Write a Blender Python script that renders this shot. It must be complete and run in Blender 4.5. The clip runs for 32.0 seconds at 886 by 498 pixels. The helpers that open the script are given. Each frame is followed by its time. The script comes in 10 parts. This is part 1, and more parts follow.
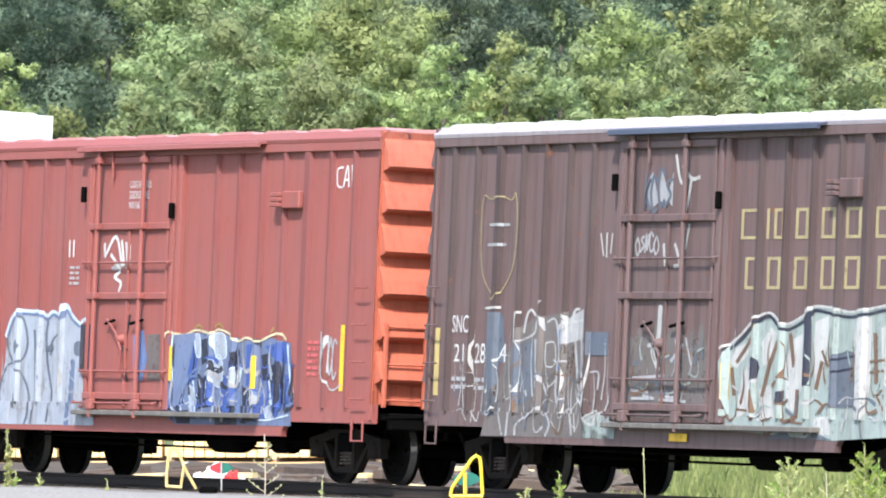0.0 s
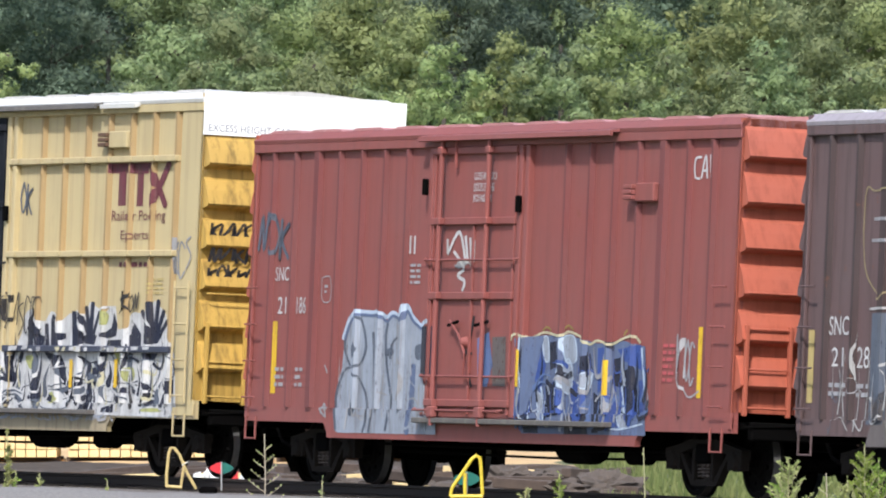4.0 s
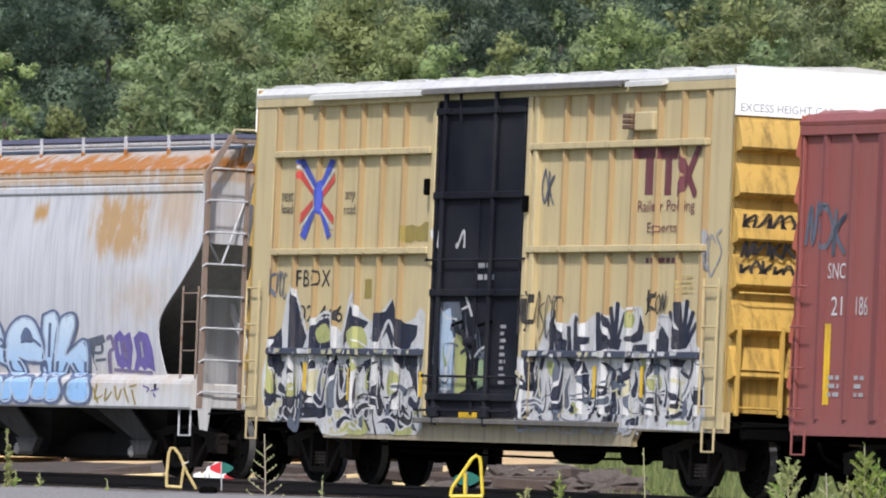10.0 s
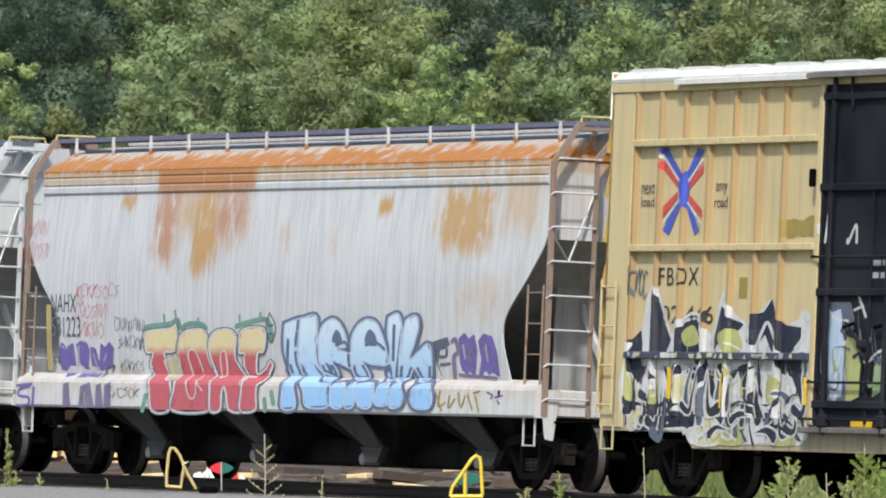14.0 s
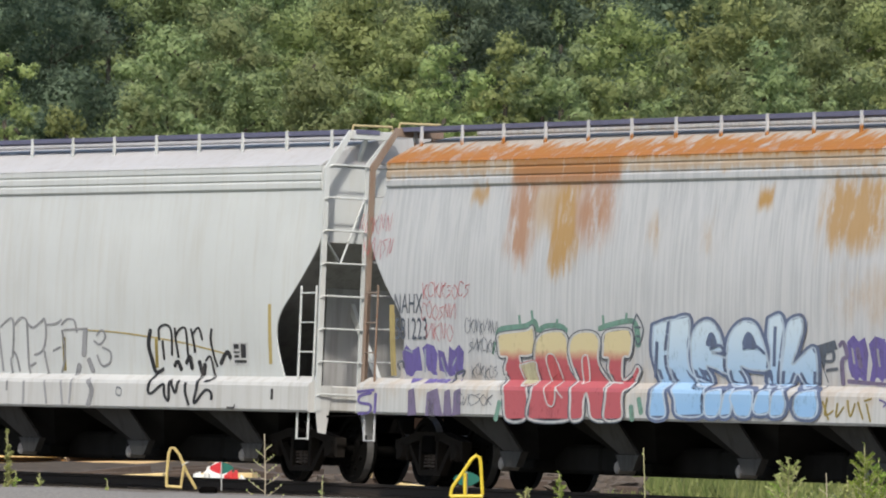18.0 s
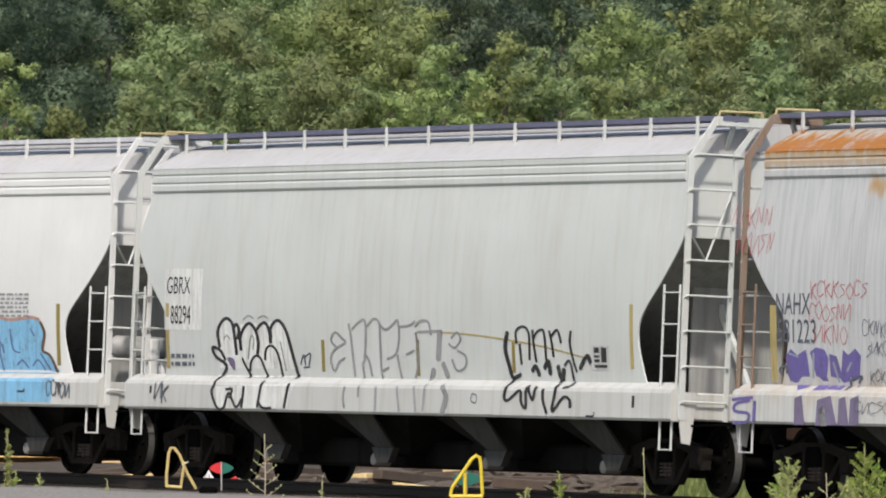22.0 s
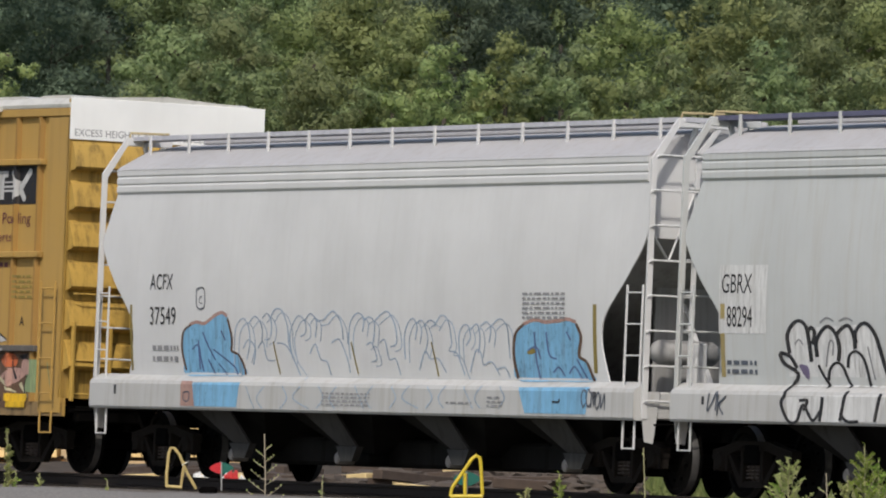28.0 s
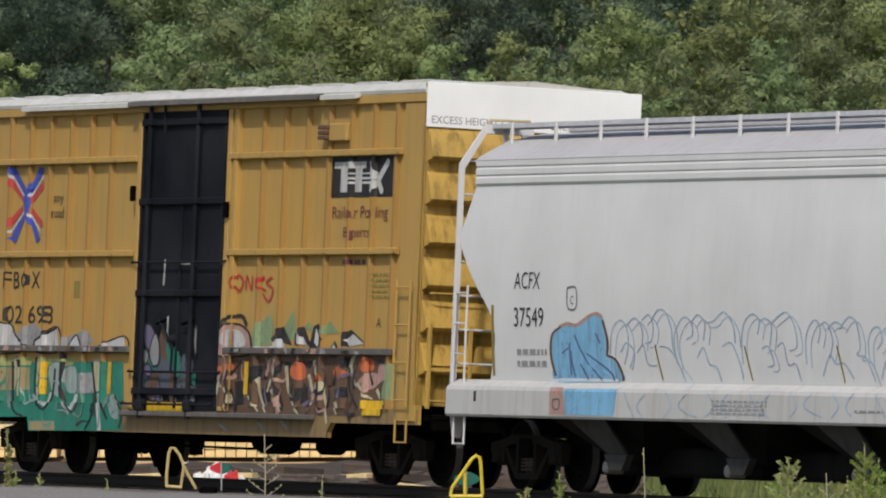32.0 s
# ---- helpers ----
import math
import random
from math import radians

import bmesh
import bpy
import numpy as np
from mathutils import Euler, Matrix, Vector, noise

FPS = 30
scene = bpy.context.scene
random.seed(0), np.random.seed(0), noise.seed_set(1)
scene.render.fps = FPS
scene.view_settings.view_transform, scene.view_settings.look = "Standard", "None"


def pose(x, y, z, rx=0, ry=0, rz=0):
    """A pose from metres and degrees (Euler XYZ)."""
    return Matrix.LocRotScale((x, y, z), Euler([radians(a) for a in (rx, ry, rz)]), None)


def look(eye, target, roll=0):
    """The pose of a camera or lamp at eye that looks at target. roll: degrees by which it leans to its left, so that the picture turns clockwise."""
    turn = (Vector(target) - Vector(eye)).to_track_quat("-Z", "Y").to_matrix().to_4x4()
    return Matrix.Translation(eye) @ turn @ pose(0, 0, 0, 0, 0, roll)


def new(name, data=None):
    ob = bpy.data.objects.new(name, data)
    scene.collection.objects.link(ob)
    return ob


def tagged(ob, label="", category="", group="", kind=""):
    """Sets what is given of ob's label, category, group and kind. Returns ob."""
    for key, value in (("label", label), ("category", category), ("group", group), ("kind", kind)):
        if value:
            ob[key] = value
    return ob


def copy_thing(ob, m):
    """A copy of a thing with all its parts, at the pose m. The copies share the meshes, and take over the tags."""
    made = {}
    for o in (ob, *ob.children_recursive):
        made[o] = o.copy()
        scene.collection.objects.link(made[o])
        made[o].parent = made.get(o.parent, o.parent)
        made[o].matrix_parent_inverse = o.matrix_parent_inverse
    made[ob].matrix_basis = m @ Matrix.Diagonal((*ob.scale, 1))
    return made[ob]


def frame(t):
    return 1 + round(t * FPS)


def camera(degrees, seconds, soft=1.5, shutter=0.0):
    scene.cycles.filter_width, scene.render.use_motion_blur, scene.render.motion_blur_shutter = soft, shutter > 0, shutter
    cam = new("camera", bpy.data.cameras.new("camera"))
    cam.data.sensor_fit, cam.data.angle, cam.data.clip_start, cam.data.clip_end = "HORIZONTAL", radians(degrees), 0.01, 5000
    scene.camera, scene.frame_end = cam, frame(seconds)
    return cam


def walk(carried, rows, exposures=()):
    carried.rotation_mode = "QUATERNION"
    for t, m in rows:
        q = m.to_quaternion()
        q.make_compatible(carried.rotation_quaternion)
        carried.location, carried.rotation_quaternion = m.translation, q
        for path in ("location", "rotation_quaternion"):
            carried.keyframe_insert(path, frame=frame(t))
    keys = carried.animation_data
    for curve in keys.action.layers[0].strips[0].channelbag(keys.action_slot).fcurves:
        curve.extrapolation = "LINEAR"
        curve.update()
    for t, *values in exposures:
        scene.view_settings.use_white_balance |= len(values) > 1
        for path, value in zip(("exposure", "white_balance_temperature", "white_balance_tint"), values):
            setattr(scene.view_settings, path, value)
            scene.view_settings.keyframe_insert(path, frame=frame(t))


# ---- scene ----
# Camera: a long lens on a tripod beside the yard
cam = camera(4.80, 32.0, soft=2.0)
EYE = pose(0, 0, 2.53, 90.275, 0, 0)
walk(cam, [(0, EYE), (32, EYE)], exposures=[(0, 1.58, 6000, 10), (1, 1.54, 5950, 10), (2, 1.19, 5850, 10), (3, 0.97, 5950, 10), (5, 0.59, 6000, 14), (7, 0.39, 5950, 14), (9, 0.22, 5950, 14), (10, 0.55, 6000, 14), (11, 0.63, 6000, 14), (13, 0.69, 6100, 10), (15, 0.55, 6300, 9), (17, 0.39, 6450, 9), (24, 0.36, 6600, 10), (26, 0.13, 6450, 11), (28, -0.09, 6500, 11), (30, -0.09, 6500, 11), (32, -0.13, 6450, 11)])

# Daylight: high hazy sun over the camera's right shoulder
SUN_AZ, SUN_EL = 192, 47
world = bpy.data.worlds.new("world")
scene.world = world
world.use_nodes = True
wn = world.node_tree
sky = wn.nodes.new("ShaderNodeTexSky")
sky.sky_type, sky.sun_disc = "NISHITA", False
sky.sun_elevation, sky.sun_rotation = radians(SUN_EL), radians(SUN_AZ)
sky.air_density, sky.dust_density = 1.0, 2.5
wn.links.new(sky.outputs[0], wn.nodes["Background"].inputs[0])
wn.nodes["Background"].inputs[1].default_value = 0.14
sun = new("sun", bpy.data.lights.new("sun", "SUN"))
sun.data.energy, sun.data.angle, sun.data.color = 3.1, radians(3), (1.0, 0.95, 0.86)
_az, _el = radians(SUN_AZ), radians(SUN_EL)
sun_dir = Vector((math.sin(_az) * math.cos(_el), math.cos(_az) * math.cos(_el), math.sin(_el)))
sun.matrix_world = look(sun_dir * 300, (0, 0, 0))

# The line of the track and the train's run
TH, DIST, LEAN = 64.711, 142.909, 2.663
CT, ST = math.cos(radians(TH)), math.sin(radians(TH))


def bend(s):
    u = s / 14.8
    c = max(-1.6, min(1.6, u))
    a, b = -0.179053, 0.328007
    return a * (c ** 3 - c) + b * c * c + (a * (3 * c * c - 1) + 2 * b * c) * (u - c)


def run(t):
    u = t / 32
    return 2.812494 * t + 0.00584435 * t * t / 2 - 1.699222 * u ** 3 + 2.990523 * u ** 4 - 1.190247 * u ** 5


def on_track(s, w=0.0, h=0.0, span=6.3):
    """Pose on the track s metres along it, w metres towards the camera's side, h above the rails' plane."""
    l1, l2 = bend(s + span), bend(s - span)
    lat, yaw = (l1 + l2) / 2, -math.degrees(math.atan((l1 - l2) / (2 * span)))
    base = pose(s * CT - ST * lat, DIST - s * ST - CT * lat, 0, -LEAN, 0, -TH + yaw)
    return base @ Matrix.Translation((0, -w, h))


# ---- materials ----
def nodes_of(name):
    m = bpy.data.materials.new(name)
    m.use_nodes = True
    nt = m.node_tree
    return m, nt, nt.nodes["Principled BSDF"]


def rgb(c):
    return (c[0], c[1], c[2], 1.0)


def tex_noise(nt, scale, detail=6, rough=0.6, stretch=None, coord="Object"):
    tc = nt.nodes.new("ShaderNodeTexCoord")
    mp = nt.nodes.new("ShaderNodeMapping")
    if stretch:
        mp.inputs["Scale"].default_value = stretch
    n = nt.nodes.new("ShaderNodeTexNoise")
    n.inputs["Scale"].default_value, n.inputs["Detail"].default_value, n.inputs["Roughness"].default_value = scale, detail, rough
    nt.links.new(tc.outputs[coord], mp.inputs[0])
    nt.links.new(mp.outputs[0], n.inputs["Vector"])
    return n.outputs["Fac"]


def ramp(nt, fac, stops):
    r = nt.nodes.new("ShaderNodeValToRGB")
    while len(r.color_ramp.elements) < len(stops):
        r.color_ramp.elements.new(0.5)
    for e, (p, c) in zip(r.color_ramp.elements, stops):
        e.position, e.color = p, rgb(c) if hasattr(c, "__len__") else (c, c, c, 1)
    nt.links.new(fac, r.inputs[0])
    return r.outputs[0]


def mix(nt, fac, a, b, kind="MIX"):
    n = nt.nodes.new("ShaderNodeMix")
    n.data_type, n.blend_type = "RGBA", kind
    if isinstance(fac, (int, float)):
        n.inputs[0].default_value = fac
    else:
        nt.links.new(fac, n.inputs[0])
    for i, v in ((6, a), (7, b)):
        if hasattr(v, "is_linked"):
            nt.links.new(v, n.inputs[i])
        else:
            n.inputs[i].default_value = rgb(v)
    return n.outputs[2]


def math_node(nt, op, a, b=0.0):
    n = nt.nodes.new("ShaderNodeMath")
    n.operation = op
    for i, v in ((0, a), (1, b)):
        if hasattr(v, "is_linked"):
            nt.links.new(v, n.inputs[i])
        else:
            n.inputs[i].default_value = v
    return n.outputs[0]


def relief(nt, bsdf, fac, strength=0.3, distance=0.01):
    b = nt.nodes.new("ShaderNodeBump")
    b.inputs["Strength"].default_value, b.inputs["Distance"].default_value = strength, distance
    nt.links.new(fac, b.inputs["Height"])
    nt.links.new(b.outputs[0], bsdf.inputs["Normal"])


def painted(name, base, dirt=(0.09, 0.07, 0.055), amount=0.35, rough=0.55, rust=0.0, streak=True, gloss=0.2):
    """Weathered car paint: broad fading, dirt that runs down in streaks, specks of rust, slight dents."""
    m, nt, b = nodes_of(name)
    fade = tex_noise(nt, 0.7, 4, 0.55)
    col = mix(nt, ramp(nt, fade, [(0.3, 0), (0.75, 1)]), base, [min(1, c * 0.84 + 0.02) for c in base])
    run_ = tex_noise(nt, 2.0, 7, 0.65, (3.2, 3.2, 0.22) if streak else None)
    col = mix(nt, ramp(nt, run_, [(0.48, 0), (0.80, amount)]), col, dirt)
    fine = tex_noise(nt, 14, 6, 0.7)
    col = mix(nt, ramp(nt, fine, [(0.60, 0), (0.78, 0.35 * amount)]), col, dirt)
    if rust:
        spots = tex_noise(nt, 4.0, 8, 0.7)
        col = mix(nt, ramp(nt, spots, [(0.62, 0), (0.70, rust)]), col, (0.16, 0.055, 0.02))
    nt.links.new(col, b.inputs["Base Color"])
    b.inputs["Roughness"].default_value = rough
    b.inputs["Specular IOR Level"].default_value = gloss
    dents = tex_noise(nt, 1.6, 3, 0.5)
    relief(nt, b, dents, 0.25, 0.03)
    return m


def plain(name, base, rough=0.6, metal=0.0, vary=0.25, scale=8.0, gloss=0.5):
    m, nt, b = nodes_of(name)
    f = tex_noise(nt, scale, 6, 0.65)
    col = mix(nt, ramp(nt, f, [(0.3, 0), (0.75, 1)]), base, [c * (1 - vary) for c in base])
    nt.links.new(col, b.inputs["Base Color"])
    b.inputs["Roughness"].default_value, b.inputs["Metallic"].default_value = rough, metal
    b.inputs["Specular IOR Level"].default_value = gloss
    relief(nt, b, f, 0.2, 0.006)
    return m


def foliage(name, base, light, clear=0.58):
    m, nt, b = nodes_of(name)
    g = nt.nodes.new("ShaderNodeNewGeometry")
    oi = nt.nodes.new("ShaderNodeObjectInfo")
    col = mix(nt, g.outputs["Random Per Island"], base, light)
    big = tex_noise(nt, 0.8, 3, 0.5)
    col = mix(nt, ramp(nt, big, [(0.40, 0), (0.62, 0.7)]), col, [c * 0.80 for c in base])
    hs = nt.nodes.new("ShaderNodeHueSaturation")
    nt.links.new(math_node(nt, "ADD", math_node(nt, "MULTIPLY", oi.outputs["Random"], 0.34), 0.86), hs.inputs["Value"])
    nt.links.new(math_node(nt, "ADD", math_node(nt, "MULTIPLY", oi.outputs["Random"], 0.035), 0.485), hs.inputs["Hue"])
    nt.links.new(col, hs.inputs["Color"])
    nt.links.new(hs.outputs[0], b.inputs["Base Color"])
    b.inputs["Roughness"].default_value = 0.7
    b.inputs["Specular IOR Level"].default_value = 0.15
    tr = nt.nodes.new("ShaderNodeBsdfTranslucent")
    nt.links.new(hs.outputs[0], tr.inputs[0])
    mx = nt.nodes.new("ShaderNodeMixShader")
    mx.inputs[0].default_value = clear
    nt.links.new(b.outputs[0], mx.inputs[1])
    nt.links.new(tr.outputs[0], mx.inputs[2])
    nt.links.new(mx.outputs[0], nt.nodes["Material Output"].inputs[0])
    return m


M = {}
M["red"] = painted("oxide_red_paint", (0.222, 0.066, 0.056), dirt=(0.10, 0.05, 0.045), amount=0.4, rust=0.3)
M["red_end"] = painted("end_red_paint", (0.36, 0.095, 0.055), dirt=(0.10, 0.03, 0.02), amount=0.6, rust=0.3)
M["brown"] = painted("brown_paint", (0.105, 0.066, 0.064), dirt=(0.036, 0.026, 0.024), amount=1.0, rust=1.0)
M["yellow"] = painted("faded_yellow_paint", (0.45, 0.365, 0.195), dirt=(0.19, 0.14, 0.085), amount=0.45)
# ribs: yellow ones tanner paint; all darkened to put rib shading into colour
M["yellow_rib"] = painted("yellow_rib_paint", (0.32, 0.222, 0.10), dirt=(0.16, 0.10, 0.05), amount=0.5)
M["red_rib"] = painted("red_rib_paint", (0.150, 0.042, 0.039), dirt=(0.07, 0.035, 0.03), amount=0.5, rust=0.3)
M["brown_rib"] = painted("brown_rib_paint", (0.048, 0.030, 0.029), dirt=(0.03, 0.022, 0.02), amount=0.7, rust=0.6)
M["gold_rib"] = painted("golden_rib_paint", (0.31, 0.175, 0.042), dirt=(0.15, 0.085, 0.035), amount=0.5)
M["gold"] = painted("golden_yellow_paint", (0.42, 0.26, 0.07), dirt=(0.17, 0.11, 0.05), amount=0.35)
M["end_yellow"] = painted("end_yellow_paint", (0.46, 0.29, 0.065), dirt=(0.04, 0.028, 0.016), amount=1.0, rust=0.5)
M["white"] = painted("white_paint", (0.86, 0.86, 0.84), amount=0.03)
M["roof"] = painted("galvanised_roof", (0.55, 0.54, 0.50), amount=0.3, rough=0.45)
M["black_door"] = painted("black_door_paint", (0.0045, 0.0055, 0.010), dirt=(0.012, 0.013, 0.017), amount=0.3, rough=0.7, gloss=0.06)
M["grey"] = painted("hopper_grey_paint", (0.51, 0.525, 0.52), dirt=(0.34, 0.29, 0.22), amount=0.35)
M["pale"] = painted("hopper_pale_paint", (0.62, 0.62, 0.62), dirt=(0.40, 0.38, 0.35), amount=0.15)
M["worn"] = painted("hopper_worn_paint", (0.50, 0.49, 0.49), dirt=(0.30, 0.22, 0.15), amount=0.5)
M["steel"] = plain("dark_steel", (0.003, 0.0028, 0.0027), 0.95, gloss=0.03)
M["wheel"] = plain("wheel_steel", (0.004, 0.0037, 0.0034), 0.8, 0.0, gloss=0.04)
M["tread"] = plain("worn_tread", (0.16, 0.155, 0.15), 0.45, 0.5)
M["rusty"] = plain("rusty_steel", (0.11, 0.06, 0.035), 0.8)
M["rail"] = plain("rail_steel", (0.035, 0.027, 0.023), 0.7, 0.2, gloss=0.2)
M["tie"] = plain("creosoted_wood", (0.028, 0.024, 0.021), 0.9, gloss=0.1)
M["leaf_a"] = foliage("leaves_mid", (0.295, 0.350, 0.17), (0.345, 0.405, 0.20))
# bluish and lifted: haze over the far trees put into the leaf colour
M["leaf_b"] = foliage("leaves_dark", (0.175, 0.225, 0.155), (0.205, 0.260, 0.175))
M["leaf_c"] = foliage("leaves_light", (0.335, 0.390, 0.165), (0.40, 0.45, 0.20))
M["bark"] = plain("bark", (0.09, 0.075, 0.06), 0.95)
M["safety"] = plain("safety_yellow", (0.62, 0.47, 0.03), 0.5)
M["gravel"] = plain("gravel", (0.225, 0.21, 0.19), 0.95, 0, 0.5, 25)
M["ballast"] = plain("ballast", (0.15, 0.135, 0.12), 0.95, 0, 0.6, 18)
M["sand"] = plain("tan_dirt", (0.56, 0.38, 0.18), 0.95, 0, 0.3, 1.2)
M["yard"] = plain("dark_yard_dirt", (0.10, 0.08, 0.062), 0.95, 0, 0.65, 2.5, 0.1)
M["pale_walkway"] = plain("pale_galvanised_grating", (0.52, 0.52, 0.56), 0.6, 0.0)
M["field"] = plain("dry_grass", (0.12, 0.14, 0.05), 0.95, 0, 0.55, 0.9)
M["grimy"] = painted("grimy_metal", (0.10, 0.09, 0.08), dirt=(0.22, 0.20, 0.17), amount=0.6)


# ---- building helpers ----
def part(name, bm, material, parent=None, label="", smooth=False):
    me = bpy.data.meshes.new(name)
    bm.normal_update()
    bm.to_mesh(me)
    bm.free()
    if smooth:
        me.polygons.foreach_set("use_smooth", [True] * len(me.polygons))
    me.materials.append(material if not isinstance(material, str) else M[material])
    ob = new(name, me)
    if parent:
        ob.parent = parent
    if label:
        ob["label"] = label
    return ob


def share(ob, parent, m, name=None):
    """Another piece on the same mesh."""
    o = new(name or ob.name.split(".")[0], ob.data)
    o.parent = parent
    o.matrix_basis = m
    return o


def box(bm, x0, x1, y0, y1, z0, z1, bevel=0.0):
    vs = [bm.verts.new((x, y, z)) for z in (z0, z1) for x, y in ((x0, y0), (x1, y0), (x1, y1), (x0, y1))]
    fs = [bm.faces.new([vs[i] for i in q]) for q in ((3, 2, 1, 0), (4, 5, 6, 7), (0, 1, 5, 4), (1, 2, 6, 5), (2, 3, 7, 6), (3, 0, 4, 7))]
    if bevel:
        es = {e for f in fs for e in f.edges}
        bmesh.ops.bevel(bm, geom=list(es), offset=bevel, segments=1, affect="EDGES")
    return vs


def prism(bm, prof, x0, x1, axis="x"):
    """Extrudes a closed outline: (y, z) along x, (x, z) along y or (x, y) along z."""
    def at(p, q):
        return (q, p[0], p[1]) if axis == "x" else (p[0], q, p[1]) if axis == "y" else (p[0], p[1], q)
    a = [bm.verts.new(at(p, x0)) for p in prof]
    b = [bm.verts.new(at(p, x1)) for p in prof]
    n = len(prof)
    for i in range(n):
        bm.faces.new((a[i], a[(i + 1) % n], b[(i + 1) % n], b[i]))
    bm.faces.new(a[::-1])
    bm.faces.new(b)
    bmesh.ops.recalc_face_normals(bm, faces=bm.faces[:])


def tube(bm, pts, r, n=6, closed=False):
    pts = [Vector(p) for p in pts]
    rings = []
    for i, p in enumerate(pts):
        a, b = pts[i - 1 if i or closed else 0], pts[(i + 1) % len(pts) if i + 1 < len(pts) or closed else i]
        d = (b - a).normalized()
        u = d.orthogonal().normalized() if not rings else (rings[-1][1] - d * rings[-1][1].dot(d)).normalized()
        v = d.cross(u)
        rings.append(([bm.verts.new(p + (u * math.cos(6.2832 * k / n) + v * math.sin(6.2832 * k / n)) * r) for k in range(n)], u))
    m = len(rings)
    for i in range(m if closed else m - 1):
        A, B = rings[i][0], rings[(i + 1) % m][0]
        for k in range(n):
            bm.faces.new((A[k], A[(k + 1) % n], B[(k + 1) % n], B[k]))
    if not closed:
        bm.faces.new(rings[0][0][::-1])
        bm.faces.new(rings[-1][0])


def lathe(bm, prof, n=32, axis="y"):
    """Turns an outline (radius, place on the axis) about the axis."""
    rings = []
    for r, q in prof:
        ring = []
        for k in range(n):
            c, s = r * math.cos(6.2832 * k / n), r * math.sin(6.2832 * k / n)
            ring.append(bm.verts.new((c, q, s) if axis == "y" else (q, c, s) if axis == "x" else (c, s, q)))
        rings.append(ring)
    for A, B in zip(rings, rings[1:]):
        for k in range(n):
            bm.faces.new((A[k], A[(k + 1) % n], B[(k + 1) % n], B[k]))
    bm.faces.new(rings[0])
    bm.faces.new(rings[-1])
    bmesh.ops.recalc_face_normals(bm, faces=bm.faces[:])


def empty(name, label, category, group="", kind=""):
    return tagged(new(name), label, category, group, kind)


# ---- trucks, couplers and other running gear ----
M["spring"] = plain("rusty_spring_steel", (0.075, 0.062, 0.054), 0.8, gloss=0.2)
M["cast"] = plain("grimy_cast_steel", (0.018, 0.0155, 0.0135), 0.9, gloss=0.04)
MOVERS = []          # (wheelset, x on its truck)
CARS = []            # (car, place on the track at the start)


def bm_sideframe(y):
    bm = bmesh.new()
    s = 1 if y > 0 else -1
    y0, y1 = y - 0.07, y + 0.07
    top = [(-1.10, 0.48), (-1.10, 0.60), (-0.70, 0.66), (-0.42, 0.72), (0.42, 0.72), (0.70, 0.66), (1.10, 0.60), (1.10, 0.48), (0.74, 0.53), (0.40, 0.60), (-0.40, 0.60), (-0.74, 0.53)]
    prism(bm, top, y0, y1, "y")
    low = [(-0.74, 0.56), (-0.66, 0.56), (-0.30, 0.22), (0.30, 0.22), (0.66, 0.56), (0.74, 0.56), (0.36, 0.14), (-0.36, 0.14)]
    prism(bm, low, y0 + 0.02, y1 - 0.02, "y")
    for x in (-0.27, 0.27):
        box(bm, x - 0.035, x + 0.035, y0, y1, 0.2, 0.66)
    for x in (-1.05, -0.73, 0.73, 1.05):
        box(bm, x - 0.035, x + 0.035, y0 + 0.01, y1 - 0.01, 0.34, 0.56)
    for x in (-0.89, 0.89):
        lathe_bm = bmesh.new()
        lathe(lathe_bm, [(0.10, y + s * 0.10), (0.13, y + s * 0.06), (0.13, y - s * 0.08)], 12)
        for v in lathe_bm.verts:
            v.co.x += x
            v.co.z += 0.46
        me = bpy.data.meshes.new("cap")
        lathe_bm.to_mesh(me)
        bm.from_mesh(me)
        bpy.data.meshes.remove(me)
        lathe_bm.free()
    return bm


